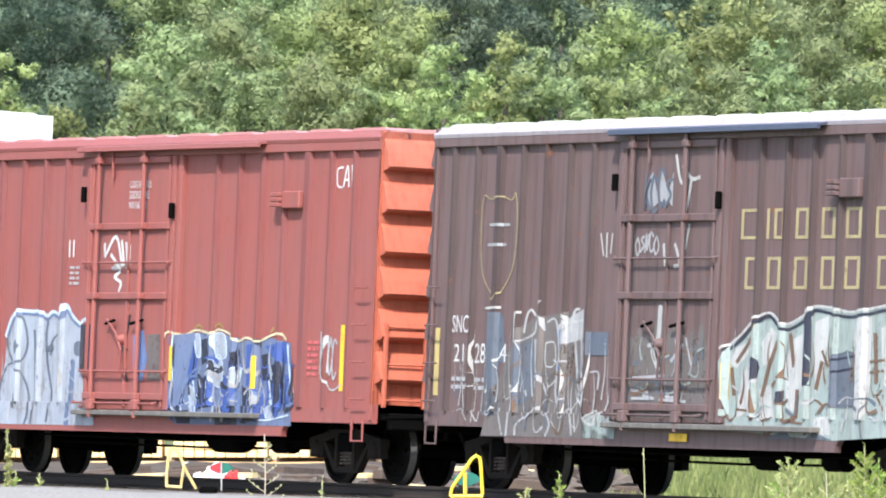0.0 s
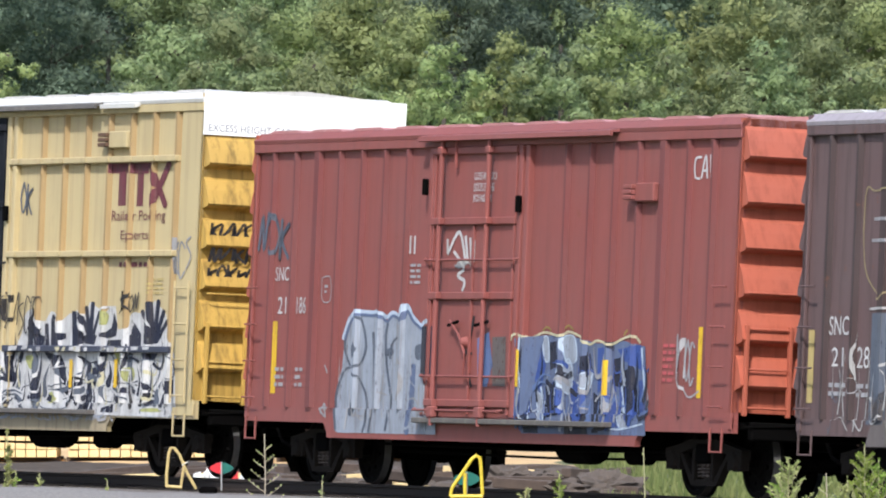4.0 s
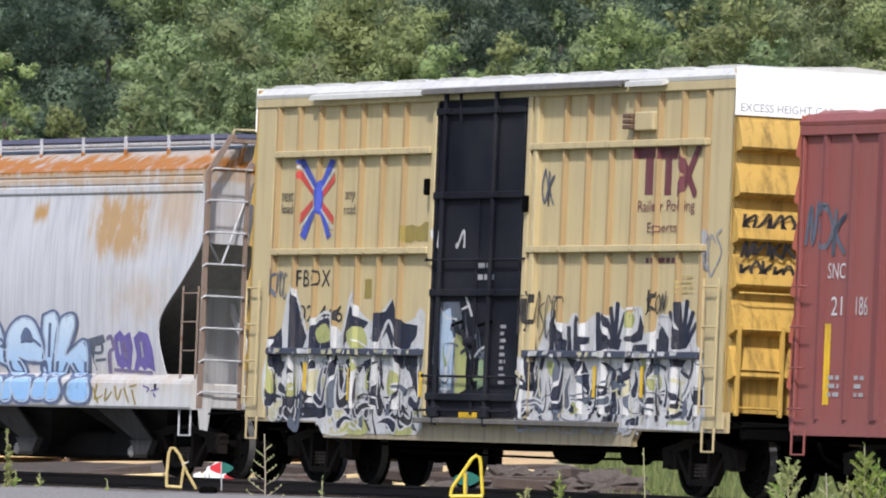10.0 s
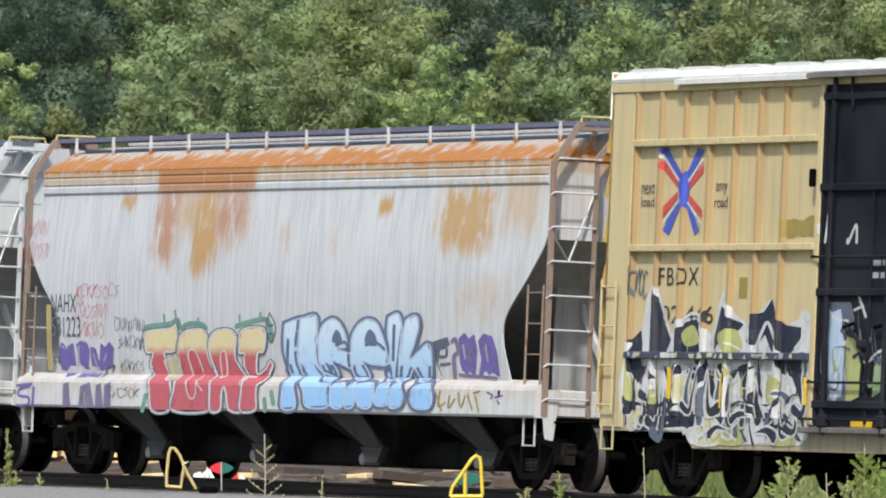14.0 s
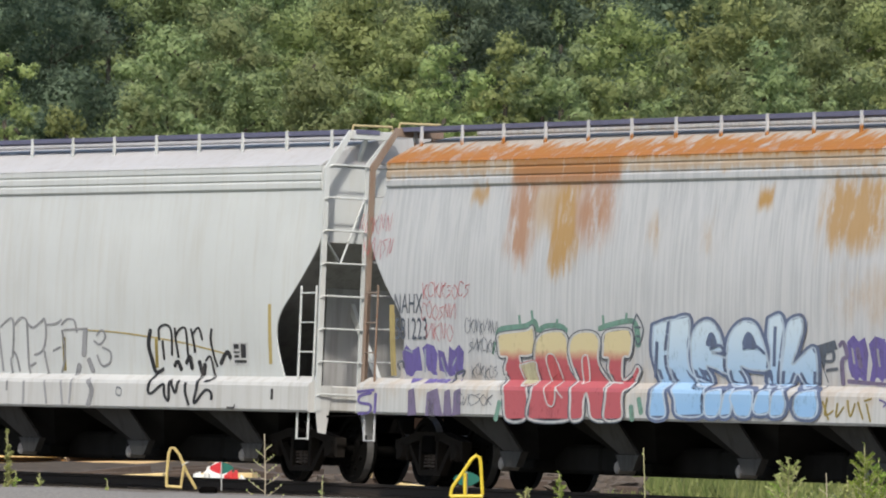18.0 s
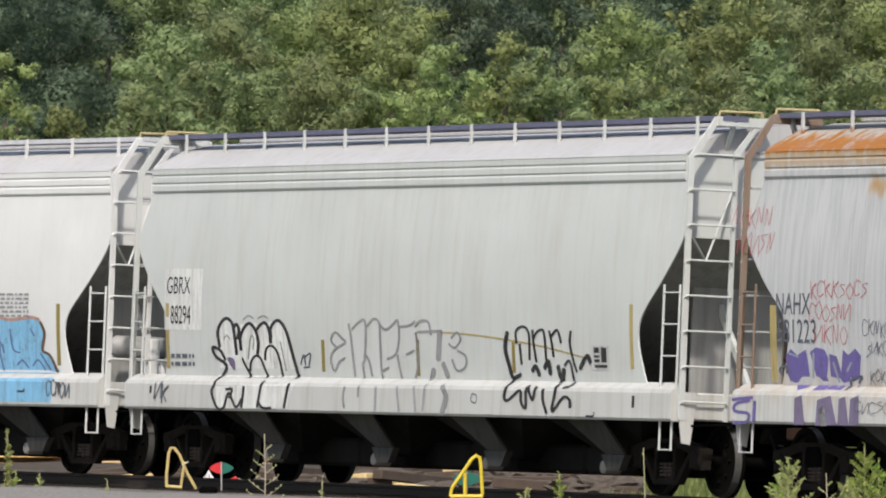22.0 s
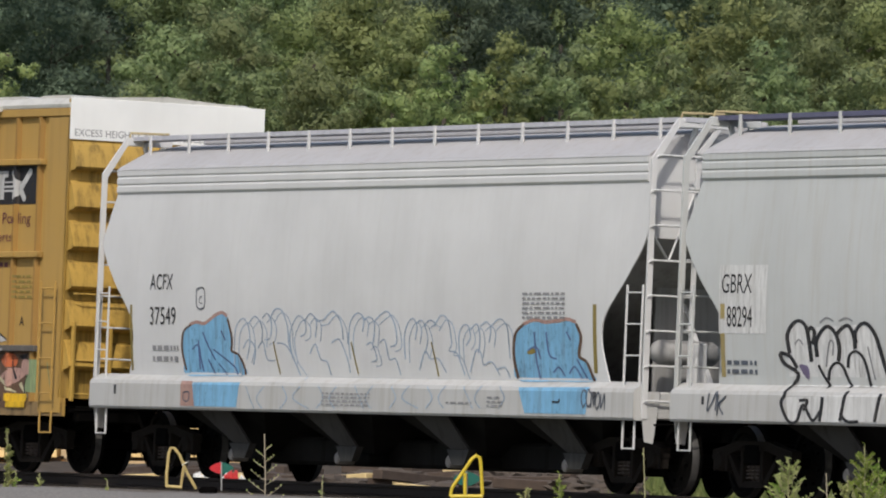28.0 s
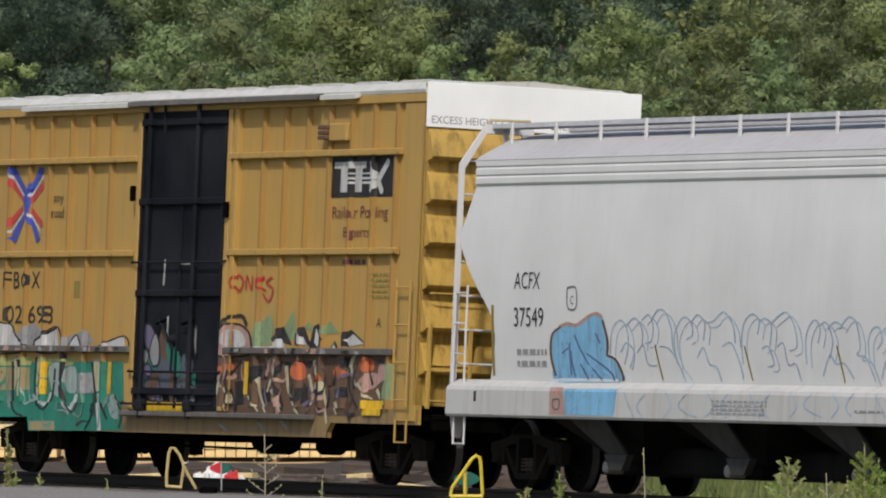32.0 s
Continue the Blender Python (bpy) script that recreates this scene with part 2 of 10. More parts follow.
def make_truck(car, x, proto=[]):
    truck = new("truck")
    truck.parent = car
    truck.location = (x, 0, 0)
    truck["label"] = "grimy black cast steel freight truck"
    if not proto:
        for y in (-1.06, 1.06):
            proto.append((part("side_frame", bm_sideframe(y), "cast", truck), Matrix()))
        bm = bmesh.new()
        box(bm, -0.2, 0.2, -1.15, 1.15, 0.42, 0.68, 0.03)
        proto.append((part("bolster", bm, "steel", truck), Matrix()))
        for y in (-1.06, 1.06):
            for dx in (-0.13, 0.0, 0.13):
                bm = bmesh.new()
                tube(bm, [(dx + 0.055 * math.cos(k * 1.05), y + 0.055 * math.sin(k * 1.05), 0.23 + k * 0.0075) for k in range(34)], 0.012, 5)
                proto.append((part("spring", bm, "spring", truck), Matrix()))
        bm = bmesh.new()
        for s in (-1, 1):
            prof = [(0.08, 0.70 * s), (0.20, 0.70 * s), (0.22, 0.715 * s), (0.38, 0.69 * s), (0.40, 0.665 * s), (0.49, 0.655 * s), (0.49, 0.69 * s), (0.462, 0.695 * s), (0.455, 0.79 * s), (0.38, 0.80 * s), (0.36, 0.765 * s), (0.20, 0.78 * s), (0.17, 0.80 * s), (0.08, 0.80 * s)]
            lathe(bm, prof, 36)
        lathe(bm, [(0.08, -1.05), (0.085, -0.2), (0.085, 0.2), (0.08, 1.05)], 14)
        for s in (-1, 1):
            for k in range(8):
                a = k * 0.7854
                box(bm, 0.27 * math.cos(a) - 0.02, 0.27 * math.cos(a) + 0.02, 0.79 * s - 0.02, 0.79 * s + 0.02, 0.27 * math.sin(a) - 0.02, 0.27 * math.sin(a) + 0.02)
        bm.normal_update()
        shiny = [i for i, f in enumerate(bm.faces) if all(0.44 < math.hypot(v.co.x, v.co.z) < 0.475 for v in f.verts)]
        ws = part("wheelset", bm, "wheel", truck, "steel wheels on an axle")
        ws.data.materials.append(M["tread"])
        for i in shiny:
            ws.data.polygons[i].material_index = 1
        proto.append((ws, "wheel"))
        bm = bmesh.new()
        for dx in (-0.37, 0.37):
            box(bm, dx - 0.05, dx + 0.05, -0.85, 0.85, 0.36, 0.5)
        proto.append((part("brake_beam", bm, "steel", truck), Matrix()))
    for ob, m in proto:
        if m == "wheel":
            for dx in (-0.89, 0.89):
                w = share(ob, truck, pose(dx, 0, 0.46))
                w["label"] = "steel wheels on an axle"
                MOVERS.append((w, dx))
        elif ob.parent is not truck:
            share(ob, truck, m)
    for ob, m in proto:
        if m == "wheel" and ob.parent is truck:
            bpy.data.objects.remove(ob)
            proto[[p[1] for p in proto].index("wheel")] = (MOVERS[-1][0], "wheel")
    return truck


def coupler(car, x, s):
    bm = bmesh.new()
    box(bm, min(x, x + s * 0.62), max(x, x + s * 0.62), -0.09, 0.09, 0.76, 0.93, 0.02)
    box(bm, min(x + s * 0.6, x + s * 0.97), max(x + s * 0.6, x + s * 0.97), -0.17, 0.06, 0.70, 0.99, 0.04)
    box(bm, min(x + s * 0.8, x + s * 1.0), max(x + s * 0.8, x + s * 1.0), 0.08, 0.17, 0.72, 0.97, 0.03)
    c = part("coupler", bm, "rusty", car, "rusty cast steel coupler")
    bm = bmesh.new()
    tube(bm, [(x + s * 0.1, -0.35, 0.85), (x + s * 0.35, -0.34, 0.55), (x + s * 0.7, -0.28, 0.42), (x + s * 1.0, -0.1, 0.52)], 0.025)
    part("air_hose", bm, "steel", car)
    bm = bmesh.new()
    tube(bm, [(x + s * 0.12, -1.45, 0.88), (x + s * 0.14, -0.5, 0.93), (x + s * 0.45, -0.2, 0.93)], 0.016)
    part("uncoupling_rod", bm, "steel", car)
    return c


def ladder(car, a, b, z0, z1, step, mat, rail=True, r=0.013):
    """A ladder of rungs between two uprights given by (x, y)."""
    lad = new("ladder")
    lad.parent = car
    n = int(round((z1 - z0) / step))
    for k in range(n + 1):
        z = z0 + (z1 - z0) * k / max(n, 1)
        bm = bmesh.new()
        tube(bm, [(a[0], a[1], z), (b[0], b[1], z)], r, 6)
        part("rung", bm, mat, lad)
    if rail:
        for p in (a, b):
            bm = bmesh.new()
            box(bm, p[0] - 0.013, p[0] + 0.013, p[1] - 0.013, p[1] + 0.013, z0 - 0.1, z1 + 0.1, 0.004)
            part("upright", bm, mat, lad)
    return lad


def stirrup(car, x, y, z, mat, w=0.34, h=0.30):
    bm = bmesh.new()
    tube(bm, [(x - w / 2, y, z), (x - w / 2, y, z - h), (x + w / 2, y, z - h), (x + w / 2, y, z)], 0.016, 6)
    part("step_stirrup", bm, mat, car)


# ---- box cars ----
def boxcar(name, label, s0, half, top, mat, end_mat, roof_mat, eave_mat, door, door_mat, ribs, hicube=False, end_top=None, bracket=None, rail_mat=None):
    """A ribbed boxcar; ribs are (x, half width)."""
    car = empty(name, label, "freight car", "cars of the train")
    CARS.append((car, s0))
    car["ribs"], car["rib_w"], car["door"], car["post"] = [r[0] for r in ribs], [r[1] for r in ribs], door, half - (0.65 if hicube else 0.10)
    W = 1.6
    yp = W - 0.07                      # sheet behind the ribs
    eave = top - 0.2
    sill_l = 4.9
    d0, d1 = door
    for s in (-1, 1):
        bm = bmesh.new()
        lo = [(-half, 0.80), (-sill_l - 0.12, 0.80), (-sill_l, 0.68), (-sill_l + 0.02, 0.60), (sill_l - 0.02, 0.60), (sill_l, 0.68), (sill_l + 0.12, 0.80), (half, 0.80)]
        prism(bm, lo + [(half, eave), (-half, eave)], s * yp, s * (yp - 0.05), "y")
        part("side_sheet", bm, mat, car)
        bm = bmesh.new()
        prism(bm, lo + [(half, 1.0), (-half, 1.0)], s * (yp + 0.002), s * (yp + 0.03), "y")
        part("side_sill", bm, {"yellow": "yellow_sill", "gold": "gold_sill"}.get(mat, mat), car)
        bm = bmesh.new()
        box(bm, -half, half, min(s * (yp - 0.02), s * W), max(s * (yp - 0.02), s * W), eave - 0.07, eave + 0.05, 0.01)
        part("top_chord", bm, mat, car)
        for x in (-half + 0.05, half - 0.05):
            bm = bmesh.new()
            wide = 0.55 if hicube else 0.0
            box(bm, x - 0.05 - (wide if x > 0 else 0), x + 0.05 + (wide if x < 0 else 0), min(s * yp, s * (W - 0.02)), max(s * yp, s * (W - 0.02)), 0.84, eave - 0.07, 0.008)
            part("corner_post", bm, mat, car)
        zl, zh = 1.0, eave - 0.07
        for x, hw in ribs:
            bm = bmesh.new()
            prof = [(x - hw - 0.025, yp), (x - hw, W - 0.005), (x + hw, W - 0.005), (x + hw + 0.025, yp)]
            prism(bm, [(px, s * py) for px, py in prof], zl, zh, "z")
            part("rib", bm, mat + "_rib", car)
        if hicube:
            for a, b in ((-half + 0.75, d0 - 0.14), (d1 + 0.14, half - 0.75)):
                for z in (4.44, 3.11, 1.76):
                    bm = bmesh.new()
                    box(bm, a, b, min(s * yp, s * (W + 0.03)), max(s * yp, s * (W + 0.03)), z - 0.045, z + 0.045, 0.01)
                    part("side_rail", bm, rail_mat if z < 2 and rail_mat else mat, car)
                    k = a + 0.3
                    while k < b and z > 3:
                        bm = bmesh.new()
                        box(bm, k - 0.02, k + 0.02, min(s * (W + 0.03), s * (W + 0.045)), max(s * (W + 0.03), s * (W + 0.045)), z - 0.02, z + 0.02)
                        part("rivet", bm, mat, car)
                        k += 0.72
    # roof: eave plate, then sloping sheets with raised panels
    for s in (-1, 1):
        bm = bmesh.new()
        prism(bm, [(s * W, eave + 0.052), (s * (W + 0.012), eave + 0.10), (s * (W - 0.10), top), (s * (W - 0.14), top), (s * (W - 0.06), eave + 0.052)], -half, half)
        part("eave_plate", bm, eave_mat, car)
    bm = bmesh.new()
    prism(bm, [(-W + 0.12, eave), (-W + 0.12, top - 0.005), (0, top + 0.085), (W - 0.12, top - 0.005), (W - 0.12, eave)], -half, half)
    roof = part("roof", bm, roof_mat, car)
    n = 11
    for k in range(n):
        x = -half + (k + 0.5) * 2 * half / n
        bm = bmesh.new()
        prism(bm, [(x - 0.56, 0), (x - 0.40, 0.035), (x + 0.40, 0.035), (x + 0.56, 0)], -1.44, 1.44, "y")
        for v in bm.verts:
            v.co.z += top + 0.087 - abs(v.co.y) * 0.055
        part("roof_panel", bm, roof_mat, roof)
    # ends of pressed steel: each panel swells outwards and breaks back sharply below
    for s in (-1, 1):
        end = new("end")
        end.parent = car
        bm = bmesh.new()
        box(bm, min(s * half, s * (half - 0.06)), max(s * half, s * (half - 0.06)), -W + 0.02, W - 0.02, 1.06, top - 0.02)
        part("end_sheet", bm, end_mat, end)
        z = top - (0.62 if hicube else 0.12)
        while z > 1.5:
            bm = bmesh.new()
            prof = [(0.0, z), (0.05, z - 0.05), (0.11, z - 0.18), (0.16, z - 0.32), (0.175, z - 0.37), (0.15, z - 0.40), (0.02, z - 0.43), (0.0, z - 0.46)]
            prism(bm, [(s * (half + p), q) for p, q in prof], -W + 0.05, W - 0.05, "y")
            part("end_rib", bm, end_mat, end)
            z -= 0.57
        if end_top:
            bm = bmesh.new()
            box(bm, min(s * (half + 0.004), s * (half + 0.03)), max(s * (half + 0.004), s * (half + 0.03)), -W + 0.01, W - 0.01, top - 0.60, top, 0.004)
            part("end_top_panel", bm, end_top, end, "white-painted top panel of the end")
        bm = bmesh.new()
        box(bm, min(s * half, s * (half + 0.14)), max(s * half, s * (half + 0.14)), -1.35, 1.35, 0.72, 0.95, 0.02)
        part("end_sill", bm, "steel", end)
        bm = bmesh.new()
        tube(bm, [(s * (half + 0.16), -W + 0.1, 2.55), (s * (half + 0.2), -W + 0.14, 2.55), (s * (half + 0.2), 0.2, 2.55), (s * (half + 0.16), 0.24, 2.55)], 0.014)
        part("grab_iron", bm, end_mat, end)
        bm = bmesh.new()
        box(bm, min(s * (half + 0.1), s * (half + 0.45)), max(s * (half + 0.1), s * (half + 0.45)), -0.45, 0.75, 1.02, 1.05)
        part("crossover_step", bm, end_mat, end)
        # end ladder frame
        for y in (-W + 0.12, -W + 0.72):
            bm = bmesh.new()
            box(bm, min(s * (half + 0.13), s * (half + 0.19)), max(s * (half + 0.13), s * (half + 0.19)), y - 0.025, y + 0.025, 1.02, 2.15, 0.004)
            part("ladder_upright", bm, end_mat, end)
        for z in (1.12, 1.6, 2.1):
            bm = bmesh.new()
            tube(bm, [(s * (half + 0.17), -W + 0.12, z), (s * (half + 0.17), -W + 0.72, z)], 0.016)
            part("rung", bm, end_mat, end)
    # underframe
    bm = bmesh.new()
    box(bm, -half + 0.1, half - 0.1, -0.35, 0.35, 0.62, 0.95)
    part("center_sill", bm, "steel", car)
    bm = bmesh.new()
    box(bm, -half + 0.1, half - 0.1, -1.5, 1.5, 0.86, 0.95)
    part("floor_frame", bm, "steel", car)
    for k in range(6):
        x = -3.8 + k * 1.5
        bm = bmesh.new()
        prism(bm, [(-1.48, 0.86), (-1.48, 0.70), (-0.35, 0.55), (0.35, 0.55), (1.48, 0.70), (1.48, 0.86)], x - 0.05, x + 0.05)
        part("crossbearer", bm, "steel", car)
    bm = bmesh.new()
    lathe(bm, [(0.02, 1.15), (0.16, 1.2), (0.19, 1.3), (0.19, 2.1), (0.16, 2.2), (0.02, 2.25)], 16, "x")
    for v in bm.verts:
        v.co += Vector((0, -0.8, 0.55))
    part("air_reservoir", bm, "steel", car)
    bm = bmesh.new()
    lathe(bm, [(0.02, 3.0), (0.13, 3.02), (0.13, 3.5), (0.05, 3.52), (0.03, 4.3), (0.02, 4.31)], 14, "x")
    for v in bm.verts:
        v.co += Vector((0, -0.7, 0.50))
    part("brake_cylinder", bm, "steel", car)
    for z, y in ((0.46, -0.6), (0.55, -0.95)):
        bm = bmesh.new()
        tube(bm, [(-4.6, y, z), (0.5, y - 0.1, z - 0.03), (4.6, y, z)], 0.018)
        part("brake_rod", bm, "steel", car)
    # door with its bars, rods, handles
    dr = new("door")
    dr.parent = car
    dr["label"] = "sliding plug door with locking rods"
    bm = bmesh.new()
    box(bm, d0, d1, -W + 0.02, -W + 0.07, 0.92, eave - 0.05)
    part("door_panel", bm, door_mat, dr)
    bars_z = (1.18, 2.55, 3.83, eave - 0.22) if hicube else (1.10, 2.51, 3.49, eave - 0.12)
    for z in bars_z:
        bm = bmesh.new()
        box(bm, d0 + 0.02, d1 - 0.02, -W - 0.035, -W + 0.02, z - 0.05, z + 0.05, 0.012)
        part("door_bar", bm, door_mat, dr)
    for f in (0.02, 0.97, 0.5):
        x = d0 + f * (d1 - d0)
        bm = bmesh.new()
        box(bm, x - 0.03, x + 0.03, -W - 0.012, -W + 0.02, 0.95, eave - 0.1 if f != 0.5 else bars_z[2], 0.006)
        part("door_stile", bm, door_mat, dr)
    for f in (0.15, 0.71):
        x = d0 + f * (d1 - d0)
        bm = bmesh.new()
        tube(bm, [(x, -W - 0.075, 0.80), (x, -W - 0.075, eave + 0.05)], 0.036, 8)
        part("locking_rod", bm, door_mat, dr)
        for z in bars_z:
            bm = bmesh.new()
            box(bm, x - 0.07, x + 0.07, -W - 0.115, -W - 0.03, z - 0.045, z + 0.045, 0.01)
            part("rod_keeper", bm, door_mat, dr)
        bm = bmesh.new()
        box(bm, x - 0.09, x + 0.09, -W - 0.12, -W - 0.02, 0.90, 1.06, 0.02)
        part("roller_bracket", bm, door_mat, dr)
    x = d0 + 0.29 * (d1 - d0)
    bm = bmesh.new()
    tube(bm, [(x, -W - 0.03, eave - 0.35), (x, -W - 0.05, eave + 0.02)], 0.022, 6)
    part("door_hanger", bm, door_mat, dr)
    for z, a, b in ((1.45, d0 - 0.1, d1 + 0.1), (2.98, d0 - 0.12, d1 + 0.12), (1.0, d0 - 0.3, d1 - 0.2)):
        bm = bmesh.new()
        tube(bm, [(a, -W - 0.0, z + 0.02), (a + 0.05, -W - 0.06, z), (b - 0.05, -W - 0.06, z), (b, -W - 0.0, z + 0.02)], 0.018, 6)
        part("grab_rail", bm, door_mat, dr)
    xm = d0 + 0.47 * (d1 - d0)
    bm = bmesh.new()
    tube(bm, [(xm - 0.45, -W - 0.05, 2.18), (xm - 0.1, -W - 0.08, 2.0), (xm + 0.12, -W - 0.08, 1.75), (xm + 0.05, -W - 0.06, 1.45)], 0.017, 6)
    part("door_lever", bm, door_mat, dr)
    bm = bmesh.new()
    lathe(bm, [(0.03, -W - 0.10), (0.05, -W - 0.09), (0.07, -W - 0.03), (0.08, -W)], 14)
    for v in bm.verts:
        v.co += Vector((xm, 0, 1.9))
    part("lock_hub", bm, door_mat, dr)
    for x0_, x1_ in ((xm - 0.5, xm - 0.2), (xm + 0.35, xm + 0.75)):
        bm = bmesh.new()
        tube(bm, [(x0_, -W - 0.05, 2.12), (x1_, -W - 0.05, 2.17)], 0.022, 6)
        part("door_handle", bm, "steel", dr)
    for x in (d0 - 0.07, d1 + 0.07, d1 + 0.28):
        bm = bmesh.new()
        box(bm, x - 0.06, x + 0.06, -W - 0.012, -yp + 0.01, 0.92, eave - 0.07, 0.01)
        part("door_post", bm, mat, car)
    for x, z in ((d0 - 0.16, 3.95), (d1 + 0.12, 3.7)):
        bm = bmesh.new()
        box(bm, x - 0.045, x + 0.045, -W - 0.08, -W - 0.01, z - 0.11, z + 0.11, 0.015)
        part("door_stop", bm, "steel", car)
    bm = bmesh.new()
    box(bm, d0 - 0.2, d1 + 3.1, -W - 0.10, -W + 0.04, 0.83, 0.90, 0.01)
    part("lower_door_track", bm, "grimy", car)
    bm = bmesh.new()
    prism(bm, [(-W + 0.02, eave + 0.10), (-W - 0.14, eave + 0.07), (-W - 0.15, eave + 0.01), (-W - 0.11, eave + 0.0), (-W - 0.10, eave + 0.05), (-W + 0.02, eave + 0.06)], d0 - 0.25, d1 + 3.05)
    part("upper_door_track", bm, "grimy" if hicube else "navy_rail" if eave_mat == "brown_eave" else eave_mat, car)
    if hicube:
        for a, b in ((d0 - 4.1, d0 - 0.3), (d1 + 3.1, d1 + 4.2)):
            bm = bmesh.new()
            prism(bm, [(-W + 0.02, eave + 0.09), (-W - 0.09, eave + 0.06), (-W - 0.09, eave + 0.0), (-W + 0.02, eave + 0.03)], a, b)
            part("rain_gutter", bm, roof_mat, car)
    # stop bracket with its spring block
    bx_, bz_ = bracket
    bm = bmesh.new()
    box(bm, bx_, bx_ + 0.55, -W - 0.04, -W + 0.04, bz_ - 0.12, bz_ + 0.12, 0.015)
    br = part("stop_bracket", bm, mat, car)
    for dz in (-0.07, 0.0, 0.07):
        bm = bmesh.new()
        box(bm, bx_ - 0.24, bx_ + 0.01, -W - 0.10, -W + 0.0, bz_ + dz - 0.028, bz_ + dz + 0.028, 0.01)
        part("spring_block", bm, "rusty" if hicube else mat, br)
    for x in (-6.0, 6.0):
        make_truck(car, x)
    for s in (-1, 1):
        coupler(car, s * (half + 0.02), s)
        ladder(car, (s * (half - 0.10), -W - 0.07), (s * (half - 0.52), -W - 0.07), 1.12, 2.62, 0.5, mat, hicube)
        stirrup(car, s * (half - 0.33), -W - 0.02, 0.86, mat)
    return car


# ---- covered hoppers ----
def hopper_width(z):
    return 1.50 + 0.10 * math.sin(math.pi * max(0, min(1, (z - 1.2) / 2.9)))


def hopper_end(z):
    """How far short of the top edge the side sheet ends at the height z."""
    pts = [(1.36, 1.02), (1.5, 1.10), (1.95, 1.25), (2.24, 1.15), (2.74, 0.52), (3.24, 0.04), (3.6, 0.10), (4.05, 0.22), (4.4, 0.22)]
    for i in range(len(pts) - 1):
        (za, a), (zb, b) = pts[i], pts[i + 1]
        if z <= zb:
            t = max(0.0, (z - za) / (zb - za))
            p, q = pts[max(i - 1, 0)], pts[min(i + 2, len(pts) - 1)]
            ma, mb = (b - p[1]) / (zb - p[0]) * (zb - za), (q[1] - a) / (q[0] - za) * (zb - za)
            return (2 * t ** 3 - 3 * t * t + 1) * a + (t ** 3 - 2 * t * t + t) * ma + (3 * t * t - 2 * t ** 3) * b + (t ** 3 - t * t) * mb
    return pts[-1][1]


